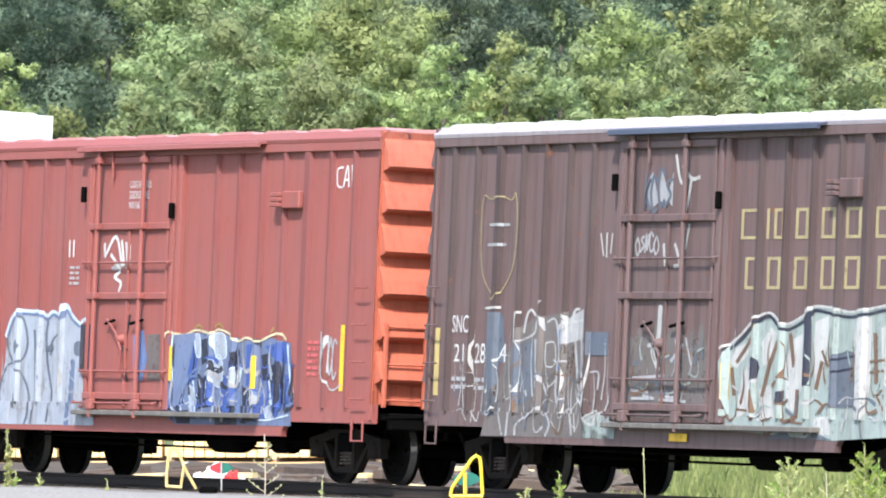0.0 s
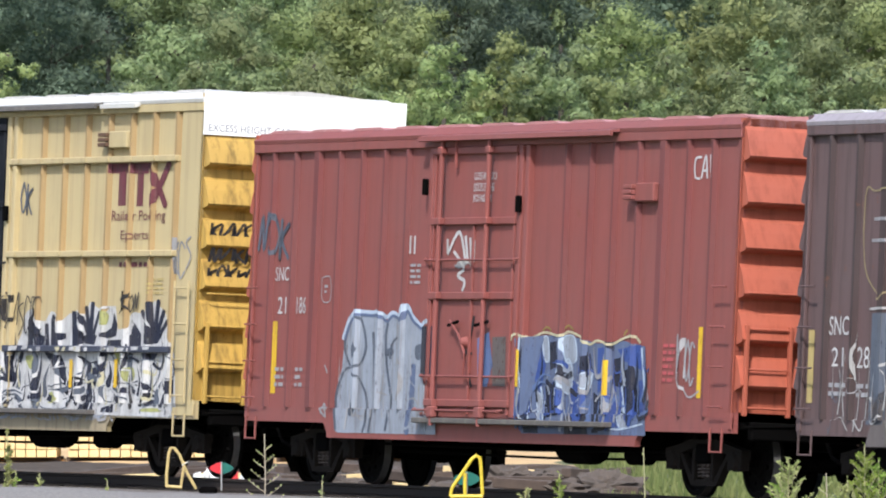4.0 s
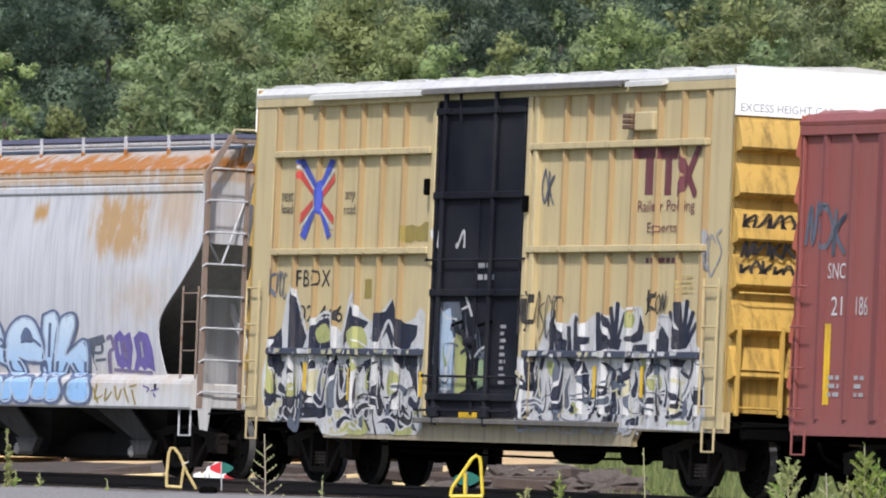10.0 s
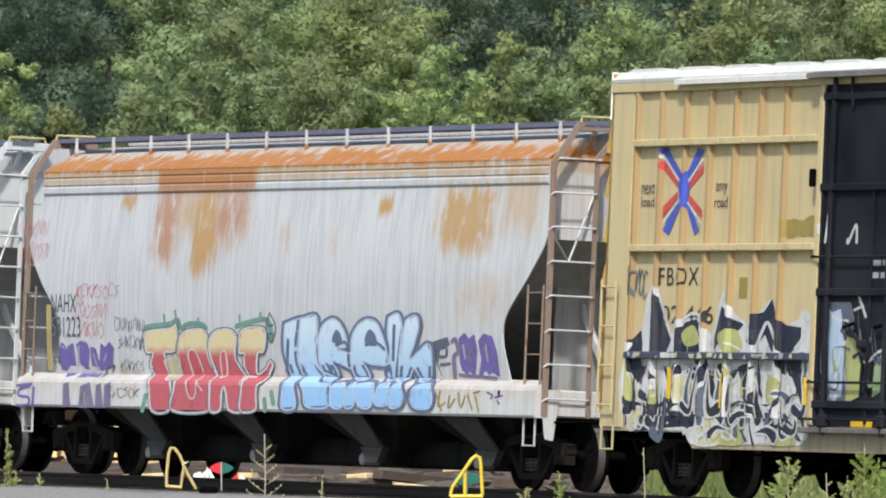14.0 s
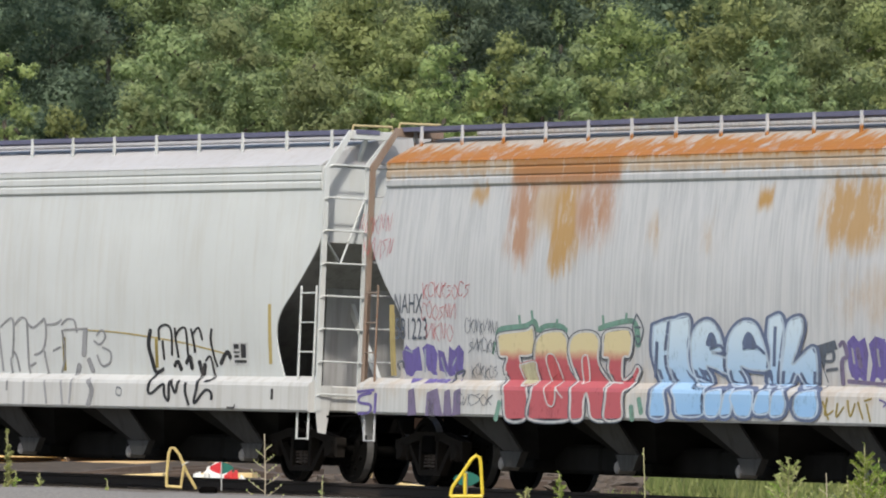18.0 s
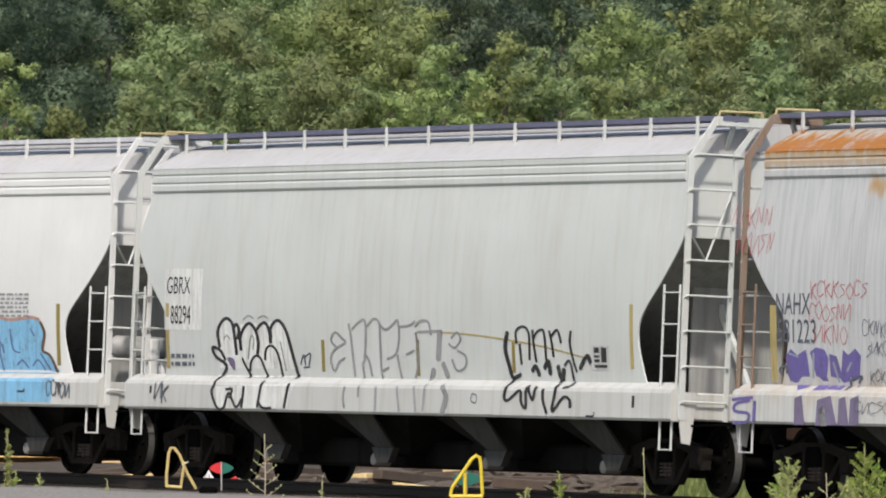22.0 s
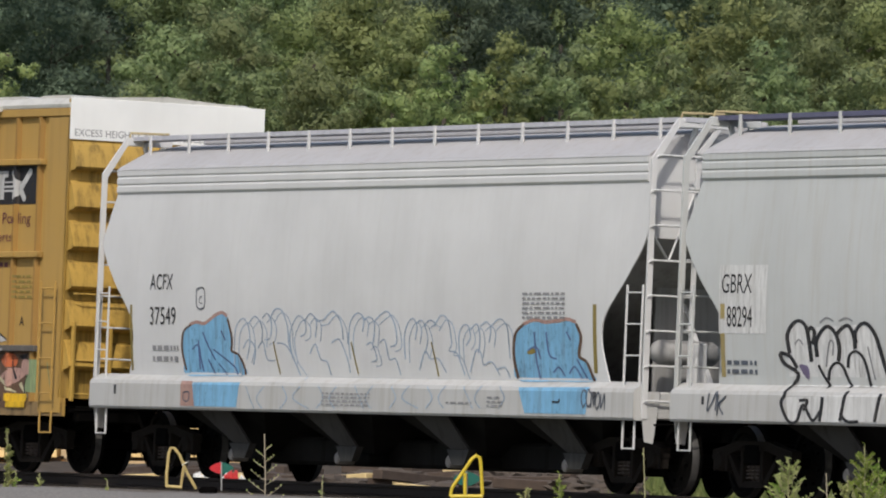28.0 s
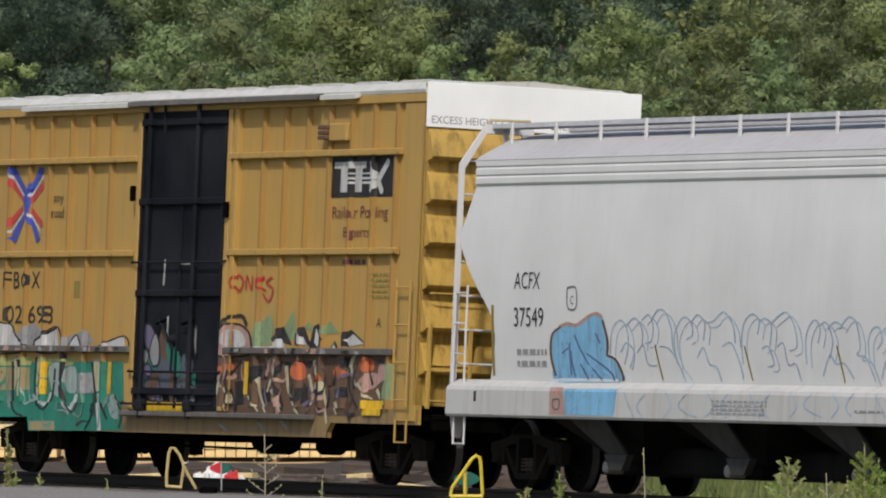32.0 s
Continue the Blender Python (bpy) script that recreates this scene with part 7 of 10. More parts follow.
strokes(gold_car, [[(1.83, 2.81), (1.70, 2.70), (1.86, 2.58), (1.99, 2.71), (1.83, 2.81)], [(2.08, 2.60), (2.10, 2.79), (2.26, 2.60), (2.28, 2.79)], [(2.40, 2.70), (2.67, 2.77), (2.50, 2.66), (2.74, 2.58)], [(2.94, 2.77), (2.73, 2.70), (2.96, 2.60), (2.83, 2.44), (2.64, 2.54)]], 0.035, "p_red", layer=3)
blob(gold_car, [(-7.04, 1.56), (-1.95, 1.59), (-1.80, 0.62), (-5.10, 0.58), (-5.16, 0.78), (-6.95, 0.76)], "p_green", layer=0, sharp=True, label='green and white wild-style graffiti')
blob(gold_car, [(-6.89, 2.14), (-5.97, 2.11), (-5.75, 1.94), (-5.30, 1.73), (-6.85, 1.71)], "p_white", layer=1, line="p_black", w=0.023, sharp=True)
blob(gold_car, [(-5.07, 1.88), (-4.29, 2.08), (-4.19, 1.73), (-5.02, 1.72)], "p_white", layer=1, line="p_black", w=0.023, sharp=True)
blob(gold_car, [(-3.90, 1.79), (-3.60, 1.96), (-3.44, 1.74)], "p_white", layer=1, line="p_black", w=0.023, sharp=True)
blob(gold_car, [(-2.99, 1.77), (-1.95, 1.95), (-1.87, 1.74), (-2.99, 1.73)], "p_white", layer=1, line="p_black", w=0.023, sharp=True)
blob(gold_car, [(-5.77, 1.96), (-5.16, 2.14), (-4.72, 1.98), (-4.83, 1.86), (-5.43, 1.80)], "p_grey", layer=0.5, sharp=True)
blob(gold_car, [(-4.17, 1.89), (-3.25, 2.04), (-3.00, 1.87), (-3.38, 1.74), (-4.11, 1.73)], "p_grey", layer=0.5, sharp=True)
blob(gold_car, [(-7.05, 1.63), (-5.11, 1.64), (-5.16, 1.52), (-7.03, 1.50)], "p_lime", layer=1, sharp=True)
blob(gold_car, [(-4.93, 1.64), (-3.57, 1.65), (-3.68, 1.53), (-4.83, 1.48)], "p_lime", layer=1, sharp=True)
blob(gold_car, [(-7.03, 1.48), (-5.19, 1.49), (-5.16, 1.17), (-6.99, 1.15)], "p_straw", layer=1, sharp=True)
blob(gold_car, [(-5.07, 0.72), (-4.19, 0.73), (-4.16, 0.60), (-5.06, 0.59)], "p_straw", layer=1, sharp=True)
blob(gold_car, [(-4.53, 1.50), (-4.09, 1.54), (-4.03, 1.08), (-4.39, 1.16)], "p_mint", layer=1.4, line="p_green", w=0.015)
blob(gold_car, [(-3.97, 1.46), (-3.57, 1.50), (-3.50, 1.16), (-3.86, 1.16)], "p_mint", layer=1.4, line="p_green", w=0.015)
blob(gold_car, [(-2.37, 1.11), (-2.06, 1.08), (-1.95, 0.79), (-2.23, 0.82)], "p_mint", layer=1.4, line="p_green", w=0.015)
blob(gold_car, [(-3.54, 1.41), (-2.99, 1.43), (-2.90, 1.14), (-3.48, 1.13)], "p_light_grey", layer=1.6, sharp=True)
blob(gold_car, [(-2.96, 1.63), (-2.74, 1.63), (-2.73, 1.17), (-2.89, 1.17)], "p_cream", layer=1.8, sharp=True)
blob(gold_car, [(-5.73, 1.62), (-5.53, 1.62), (-5.51, 1.08), (-5.68, 1.08)], "p_cream", layer=1.8, sharp=True)
blob(gold_car, [(-4.96, 1.61), (-4.80, 1.61), (-4.83, 1.09), (-4.99, 1.09)], "p_cream", layer=1.8, sharp=True)
strokes(gold_car, [[(-4.39, 1.11), (-4.53, 0.96), (-4.86, 1.04)], [(-3.51, 1.10), (-3.65, 0.91), (-3.94, 0.98)], [(-2.72, 1.11), (-2.60, 0.63)]], 0.053, "p_white", layer=2, across=2.35)
strokes(gold_car, [[(-4.97, 1.64), (-4.95, 1.09), (-4.63, 0.90), (-4.35, 1.09), (-4.29, 1.48)], [(-3.96, 1.58), (-3.95, 1.10), (-3.57, 0.86), (-3.33, 1.10)], [(-3.01, 1.58), (-2.83, 0.95), (-3.11, 0.61)], [(-2.62, 1.59), (-2.67, 1.11), (-2.34, 0.77)], [(-5.81, 1.57), (-5.70, 0.92), (-5.32, 0.79)], [(-2.18, 1.11), (-1.86, 0.87), (-1.93, 0.65)], [(-5.68, 1.90), (-5.22, 1.72)], [(-5.07, 1.88), (-4.29, 2.06)]], 0.031, "p_black", layer=2.4, across=2.35)
blob(gold_car, [(-5.69, 1.60), (-5.41, 1.60), (-5.40, 1.49), (-5.64, 1.49)], "p_black", layer=2, sharp=True)
blob(gold_car, [(-4.13, 1.71), (-3.98, 1.76), (-3.88, 1.63), (-4.12, 1.58)], "p_black", layer=2, sharp=True)
blob(gold_car, [(1.27, 1.69), (6.68, 1.76), (6.62, 0.91), (1.36, 0.86)], "p_brown", layer=0, sharp=True, label='brown and orange wild-style graffiti')
blob(gold_car, [(2.29, 1.91), (2.37, 2.08), (2.63, 2.17), (2.93, 2.27), (3.03, 2.08), (2.94, 1.84), (2.30, 1.82)], "p_moss", layer=0, sharp=True)
blob(gold_car, [(3.34, 2.07), (3.67, 2.33), (3.77, 1.93), (3.39, 1.88)], "p_moss", layer=0, sharp=True)
blob(gold_car, [(3.99, 2.08), (4.18, 2.17), (4.32, 2.01)], "p_moss", layer=0, sharp=True)
blob(gold_car, [(4.52, 1.99), (4.81, 2.18), (5.12, 2.01)], "p_moss", layer=0, sharp=True)
blob(gold_car, [(1.30, 1.83), (1.34, 2.00), (1.57, 2.11), (1.90, 2.12), (2.21, 2.02), (2.32, 1.85), (2.25, 1.71), (1.46, 1.68)], "p_pink", layer=1, line="p_black", w=0.031)
blob(gold_car, [(1.44, 1.87), (1.54, 2.01), (1.83, 2.05), (2.06, 1.97), (2.11, 1.84), (1.78, 1.80)], "p_white", layer=1.6)
strokes(gold_car, [[(1.32, 1.98), (1.52, 2.17), (1.96, 2.24), (2.14, 2.12)]], 0.053, "p_black", layer=2, across=2.35)
blob(gold_car, [(2.95, 1.93), (3.16, 2.04), (3.35, 2.10), (3.65, 1.84), (3.39, 1.87), (3.11, 1.82)], "p_black", layer=1.2, sharp=True)
blob(gold_car, [(3.72, 1.84), (3.72, 2.00), (4.02, 2.10), (4.26, 1.84)], "p_black", layer=1.2, sharp=True)
blob(gold_car, [(4.19, 1.82), (4.31, 2.10), (4.47, 2.14), (4.69, 1.93), (4.60, 1.72), (4.26, 1.73)], "p_black", layer=1.2, sharp=True)
blob(gold_car, [(4.73, 1.72), (5.01, 1.91), (5.19, 1.73), (5.03, 1.67)], "p_black", layer=1.2, sharp=True)
blob(gold_car, [(5.23, 1.84), (5.30, 2.01), (5.51, 2.06), (5.93, 1.89), (5.46, 1.83)], "p_black", layer=1.2, sharp=True)
blob(gold_car, [(2.29, 1.54), (2.98, 1.58), (2.91, 1.37), (2.35, 1.35)], "p_black", layer=1.2, sharp=True)
blob(gold_car, [(3.38, 1.62), (3.65, 1.62), (3.60, 1.45)], "p_black", layer=1.2, sharp=True)
blob(gold_car, [(3.74, 1.62), (4.36, 1.64), (4.26, 1.53)], "p_black", layer=1.2, sharp=True)
blob(gold_car, [(5.04, 1.25), (5.44, 1.29), (5.49, 1.15), (5.07, 1.12)], "p_black", layer=1.2, sharp=True)
blob(gold_car, [(2.73, 1.23), (2.98, 1.31), (3.03, 1.08), (2.78, 1.03)], "p_black", layer=1.2, sharp=True)
blob(gold_car, [(3.82, 1.24), (4.21, 1.29), (4.20, 1.07), (3.91, 1.04)], "p_black", layer=1.2, sharp=True)
blob(gold_car, [(5.21, 1.66), (5.67, 1.69), (5.61, 1.55), (5.30, 1.54)], "p_black", layer=1.2, sharp=True)
blob(gold_car, [(6.27, 1.66), (6.55, 1.68), (6.53, 1.57)], "p_black", layer=1.2, sharp=True)
blob(gold_car, [(1.83, 1.33), (2.12, 1.36), (2.16, 1.02), (1.90, 1.02)], "p_black", layer=1.2, sharp=True)
blob(gold_car, [(2.99, 1.88), (3.31, 1.93), (3.42, 1.83), (3.04, 1.78)], "p_white", layer=2, sharp=True)
blob(gold_car, [(3.79, 1.87), (3.92, 2.01), (4.14, 1.84)], "p_white", layer=2, sharp=True)
blob(gold_car, [(4.35, 1.88), (4.40, 2.08), (4.53, 1.93), (4.46, 1.82)], "p_white", layer=2, sharp=True)
blob(gold_car, [(4.78, 1.73), (4.98, 1.86), (5.12, 1.73)], "p_white", layer=2, sharp=True)
blob(gold_car, [(5.38, 1.92), (5.57, 2.00), (5.92, 1.87), (5.46, 1.83)], "p_white", layer=2, sharp=True)
blob(gold_car, [(2.52, 1.82), (3.40, 1.83), (3.40, 1.77), (2.53, 1.75)], "p_white", layer=2, sharp=True)
blob(gold_car, [(3.63, 1.53), (3.82, 1.63), (4.07, 1.58), (4.14, 1.42), (3.90, 1.36), (3.66, 1.42)], "p_orange", layer=2)
blob(gold_car, [(4.36, 1.42), (4.61, 1.47), (4.69, 1.37), (4.44, 1.32)], "p_orange", layer=2)
blob(gold_car, [(4.98, 1.50), (5.22, 1.57), (5.43, 1.47), (5.20, 1.38)], "p_orange", layer=2)
blob(gold_car, [(5.78, 1.62), (6.00, 1.70), (6.26, 1.63), (6.22, 1.51), (5.90, 1.50)], "p_orange", layer=2)
blob(gold_car, [(1.40, 1.51), (1.66, 1.59), (1.81, 1.52), (1.52, 1.45)], "p_orange", layer=2)
blob(gold_car, [(5.79, 1.37), (6.11, 1.48), (6.45, 1.45), (6.33, 1.29), (5.96, 1.25)], "p_pink", layer=2)
blob(gold_car, [(6.44, 1.60), (6.68, 1.56), (6.67, 1.39), (6.42, 1.42)], "p_pink", layer=2)
blob(gold_car, [(1.38, 1.40), (1.78, 1.45), (1.90, 1.39), (1.49, 1.34)], "p_pink", layer=2)
blob(gold_car, [(4.47, 1.24), (4.75, 1.29), (4.73, 1.12), (4.52, 1.10)], "p_pink", layer=2)
blob(gold_car, [(2.87, 1.62), (3.16, 1.68), (3.21, 1.52), (2.96, 1.46)], "p_pink", layer=2)
strokes(gold_car, [[(3.23, 1.65), (3.07, 1.46), (2.91, 1.20)], [(3.50, 1.56), (3.60, 1.23), (3.77, 1.02)], [(2.62, 1.40), (2.70, 1.15), (2.94, 0.92)], [(3.02, 1.23), (3.25, 1.08), (3.41, 0.93)], [(4.23, 1.45), (4.39, 1.16), (4.29, 1.03)], [(4.39, 1.64), (4.45, 1.44)], [(4.65, 1.35), (4.83, 1.02), (4.91, 0.79)], [(5.74, 1.34), (6.06, 1.18), (6.27, 1.13)]], 0.046, "p_cream", layer=3, across=2.35, taper=0.5)
strokes(gold_car, [[(1.37, 1.11), (1.53, 1.39)], [(1.54, 1.28), (1.78, 1.14), (1.65, 0.96)], [(2.18, 1.16), (2.47, 1.06), (2.70, 0.93)], [(5.60, 1.66), (5.45, 1.45)], [(5.67, 1.72), (5.56, 1.55), (5.71, 1.30)], [(3.85, 0.98), (4.11, 0.87)], [(6.38, 1.26), (6.61, 1.06)], [(5.09, 1.08), (5.21, 0.91)]], 0.046, "p_cream", layer=3, across=2.35, taper=0.5)
strokes(gold_car, [[(3.35, 1.62), (3.23, 1.31), (3.48, 0.96)], [(4.10, 1.33), (4.27, 1.01)], [(5.51, 1.55), (5.54, 1.25), (5.81, 0.99)], [(2.02, 1.61), (1.68, 1.33), (2.02, 0.94)], [(4.51, 1.55), (4.64, 1.32), (4.57, 0.94)]], 0.031, "p_black", layer=3.3, across=2.35)
strokes(gold_car, [[(1.44, 0.74), (1.71, 0.66)], [(2.70, 0.78), (2.97, 0.67)], [(3.43, 0.82), (3.66, 0.70)]], 0.038, "p_grey", layer=1.5, across=2.35)
blob(gold_car, [(6.59, 1.62), (7.26, 1.56), (7.42, 1.10), (6.50, 1.14)], "p_moss", layer=0, sharp=True)
patch(gold_car, -4.67, -4.55, 1.11, 1.57, "p_yellow", layer=5, rag=0.0, name='marking')
patch(gold_car, -2.43, -2.31, 1.13, 1.58, "p_yellow", layer=5, rag=0.0, name='marking')
patch(gold_car, 2.18, 2.31, 1.16, 1.61, "p_yellow", layer=10, rag=0.0, name='marking')
patch(gold_car, 6.04, 6.62, 0.91, 1.11, "p_yellow", layer=10, rag=0.0, name='marking')
strokes(gold_car, [[(-0.54, 3.02), (-0.56, 2.66)], [(-0.36, 2.23), (-0.37, 1.95)]], 0.040, "p_white")
bars(gold_car, -0.30, 0.74, 2.54, 2.60, 1, "p_light_grey", seed=4)
bars(gold_car, -0.02, 0.51, 2.93, 3.00, 1, "p_light_grey")
patch(gold_car, -1.25, 0.47, 1.12, 1.91, "p_slate", layer=0, rag=0.4, seed=38)
shards(gold_car, -1.25, 0.66, 1.04, 1.99, 24, ("p_plum", "p_green", "p_grey", "p_brown",), seed=52, layer=1, size=(0.15, 0.5))
patch(gold_car, -0.96, 0.34, 0.89, 1.03, "p_yellow", layer=2, rag=0.0, name='marking')

for _car, _dx in ((yellow_car, 0.0), (gold_car, -0.06)):
    blob(_car, [(-6.14 + _dx, 4.36), (-5.96 + _dx, 4.38), (-5.53 + _dx, 4.06), (-5.63 + _dx, 3.99)], "p_signal_blue", layer=2, sharp=True, label="blue and red crossed emblem")
    blob(_car, [(-6.07 + _dx, 4.22), (-5.94 + _dx, 4.18), (-5.63 + _dx, 3.95), (-5.62 + _dx, 3.87), (-6.11 + _dx, 4.13)], "p_signal_red", layer=2, sharp=True, label="blue and red crossed emblem")
    blob(_car, [(-5.09 + _dx, 4.37), (-4.90 + _dx, 4.34), (-5.27 + _dx, 3.99), (-5.37 + _dx, 4.06)], "p_signal_blue", layer=2, sharp=True, label="blue and red crossed emblem")
    blob(_car, [(-4.91 + _dx, 4.17), (-4.90 + _dx, 4.06), (-5.29 + _dx, 3.85), (-5.30 + _dx, 3.93)], "p_signal_red", layer=2, sharp=True, label="blue and red crossed emblem")
    blob(_car, [(-6.03 + _dx, 3.64), (-5.63 + _dx, 3.83), (-5.62 + _dx, 3.74), (-6.05 + _dx, 3.49)], "p_signal_red", layer=2, sharp=True, label="blue and red crossed emblem")
    blob(_car, [(-6.03 + _dx, 3.34), (-5.64 + _dx, 3.69), (-5.51 + _dx, 3.66), (-5.84 + _dx, 3.27)], "p_signal_blue", layer=2, sharp=True, label="blue and red crossed emblem")
    blob(_car, [(-5.29 + _dx, 3.79), (-4.89 + _dx, 3.58), (-4.91 + _dx, 3.48), (-5.29 + _dx, 3.69)], "p_signal_red", layer=2, sharp=True, label="blue and red crossed emblem")
    blob(_car, [(-5.38 + _dx, 3.65), (-5.28 + _dx, 3.69), (-4.95 + _dx, 3.33), (-5.09 + _dx, 3.27)], "p_signal_blue", layer=2, sharp=True, label="blue and red crossed emblem")
    blob(_car, [(-5.65 + _dx, 4.05), (-5.28 + _dx, 4.05), (-5.31 + _dx, 3.64), (-5.56 + _dx, 3.64)], "p_signal_blue", layer=2, sharp=True, label="blue and red crossed emblem")
    strokes(_car, [[(-6.08 + _dx, 4.28), (-5.59 + _dx, 3.96)]], 0.03, "p_white", layer=3, name="marking", across=2.0)
    strokes(_car, [[(-4.92 + _dx, 4.23), (-5.32 + _dx, 3.95)]], 0.03, "p_white", layer=3, name="marking", across=2.0)
    strokes(_car, [[(-6.02 + _dx, 3.43), (-5.57 + _dx, 3.72)]], 0.03, "p_white", layer=3, name="marking", across=2.0)
    strokes(_car, [[(-4.93 + _dx, 3.42), (-5.33 + _dx, 3.69)]], 0.03, "p_white", layer=3, name="marking", across=2.0)

# on the rusty hopper
lettering(rusty_hopper, "NAHX", -7.65, -6.73, 2.28, 2.54, "p_slate")
lettering(rusty_hopper, "581223", -7.62, -6.58, 1.93, 2.22, "p_slate")
scrawl(rusty_hopper, -6.75, -5.21, 2.47, 2.70, 8, 0.010, "p_rose", seed=21)
scrawl(rusty_hopper, -6.77, -5.66, 2.20, 2.45, 6, 0.010, "p_rose", seed=22)
scrawl(rusty_hopper, -6.60, -5.73, 1.91, 2.18, 4, 0.010, "p_rose", seed=42)
scrawl(rusty_hopper, -8.98, -7.91, 3.36, 3.64, 5, 0.009, "p_rose", seed=23)
scrawl(rusty_hopper, -8.83, -7.79, 3.01, 3.31, 5, 0.009, "p_rose", seed=43)
scrawl(rusty_hopper, -5.35, -4.29, 2.01, 2.22, 7, 0.010, "p_slate", seed=26)
scrawl(rusty_hopper, -5.25, -4.38, 1.77, 1.96, 6, 0.010, "p_slate", seed=46)
scrawl(rusty_hopper, -5.18, -4.34, 1.44, 1.63, 6, 0.010, "p_slate", seed=27)
scrawl(rusty_hopper, -5.29, -4.16, 1.08, 1.25, 6, 0.010, "p_slate", seed=28)
strokes(rusty_hopper, [[(-4.31, 1.99), (-4.19, 2.08), (-3.44, 2.12), (-3.16, 2.18), (-3.09, 2.07)], [(-3.01, 2.06), (-2.78, 2.12), (-2.35, 2.12), (-2.16, 2.06)], [(-1.16, 2.09), (-0.74, 2.15), (-0.17, 2.19), (-0.02, 2.08), (0.01, 1.89)]], 0.069, "p_teal", layer=0, across=2.35)
strokes(rusty_hopper, [[(-3.60, 2.12), (-3.63, 2.26)], [(-3.20, 2.17), (-3.24, 2.32)], [(-1.02, 2.12), (-1.04, 2.26)], [(-0.36, 2.17), (-0.32, 2.29)], [(-4.40, 1.91), (-4.49, 1.75)], [(-2.46, 2.12), (-2.44, 2.21)]], 0.031, "p_teal", layer=0, across=2.35)
strokes(rusty_hopper, [[(-3.94, 1.12), (-4.04, 0.90)], [(0.11, 1.10), (0.16, 0.94)], [(0.33, 1.20), (0.42, 1.03)]], 0.061, "p_teal", layer=0, across=2.35)
strokes(rusty_hopper, [[(-4.30, 1.91), (-4.23, 2.01), (-3.40, 2.06), (-3.19, 2.10), (-3.15, 1.80), (-3.39, 1.73), (-3.62, 1.72), (-3.49, 1.54), (-3.09, 1.28), (-3.09, 0.92), (-3.70, 0.91), (-3.84, 1.28), (-4.12, 1.53), (-4.02, 1.71), (-4.25, 1.73), (-4.30, 1.91)]], 0.061, "p_slate", layer=2.4, across=2.35)
blob(rusty_hopper, [(-4.30, 1.91), (-4.23, 2.01), (-3.40, 2.06), (-3.19, 2.10), (-3.15, 1.80), (-3.39, 1.73), (-3.62, 1.72), (-3.49, 1.54), (-3.09, 1.28), (-3.09, 0.92), (-3.70, 0.91), (-3.84, 1.28), (-4.12, 1.53), (-4.02, 1.71), (-4.25, 1.73)], "p_sunset", layer=3, line="p_white", w=0.027, sharp=True)
strokes(rusty_hopper, [[(-3.15, 1.80), (-3.06, 1.94), (-2.82, 2.03), (-2.31, 2.05), (-2.12, 1.94), (-2.09, 1.64), (-1.69, 1.29), (-1.68, 0.93), (-2.98, 0.92), (-2.94, 1.28), (-3.14, 1.63), (-3.15, 1.80)]], 0.061, "p_slate", layer=3.6, across=2.35)
blob(rusty_hopper, [(-3.15, 1.80), (-3.06, 1.94), (-2.82, 2.03), (-2.31, 2.05), (-2.12, 1.94), (-2.09, 1.64), (-1.69, 1.29), (-1.68, 0.93), (-2.98, 0.92), (-2.94, 1.28), (-3.14, 1.63)], "p_sunset", layer=4.2, line="p_white", w=0.027, sharp=True)
strokes(rusty_hopper, [[(-2.08, 1.82), (-1.99, 1.96), (-1.73, 2.04), (-1.31, 2.04), (-1.13, 1.93), (-1.17, 1.64), (-0.70, 1.30), (-0.57, 0.94), (-1.03, 0.94), (-1.15, 1.15), (-1.23, 1.26), (-1.30, 1.15), (-1.33, 0.94), (-1.68, 0.93), (-1.73, 1.29), (-2.00, 1.64), (-2.08, 1.82)]], 0.061, "p_slate", layer=4.8, across=2.35)
blob(rusty_hopper, [(-2.08, 1.82), (-1.99, 1.96), (-1.73, 2.04), (-1.31, 2.04), (-1.13, 1.93), (-1.17, 1.64), (-0.70, 1.30), (-0.57, 0.94), (-1.03, 0.94), (-1.15, 1.15), (-1.23, 1.26), (-1.30, 1.15), (-1.33, 0.94), (-1.68, 0.93), (-1.73, 1.29), (-2.00, 1.64)], "p_sunset", layer=5.4, line="p_white", w=0.027, sharp=True)
strokes(rusty_hopper, [[(-1.02, 1.84), (-0.93, 2.04), (-0.25, 2.08), (-0.14, 1.95), (-0.23, 1.75), (-0.42, 1.72), (-0.46, 1.45), (-0.18, 1.51), (-0.02, 1.62), (0.07, 1.56), (-0.06, 1.43), (0.00, 1.34), (-0.11, 1.29), (-0.14, 1.16), (-0.14, 0.95), (-0.65, 0.94), (-0.64, 1.30), (-0.88, 1.55), (-0.86, 1.71), (-1.03, 1.73), (-1.02, 1.84)]], 0.061, "p_slate", layer=6, across=2.35)
blob(rusty_hopper, [(-1.02, 1.84), (-0.93, 2.04), (-0.25, 2.08), (-0.14, 1.95), (-0.23, 1.75), (-0.42, 1.72), (-0.46, 1.45), (-0.18, 1.51), (-0.02, 1.62), (0.07, 1.56), (-0.06, 1.43), (0.00, 1.34), (-0.11, 1.29), (-0.14, 1.16), (-0.14, 0.95), (-0.65, 0.94), (-0.64, 1.30), (-0.88, 1.55), (-0.86, 1.71), (-1.03, 1.73)], "p_sunset", layer=6.6, line="p_white", w=0.027, sharp=True)
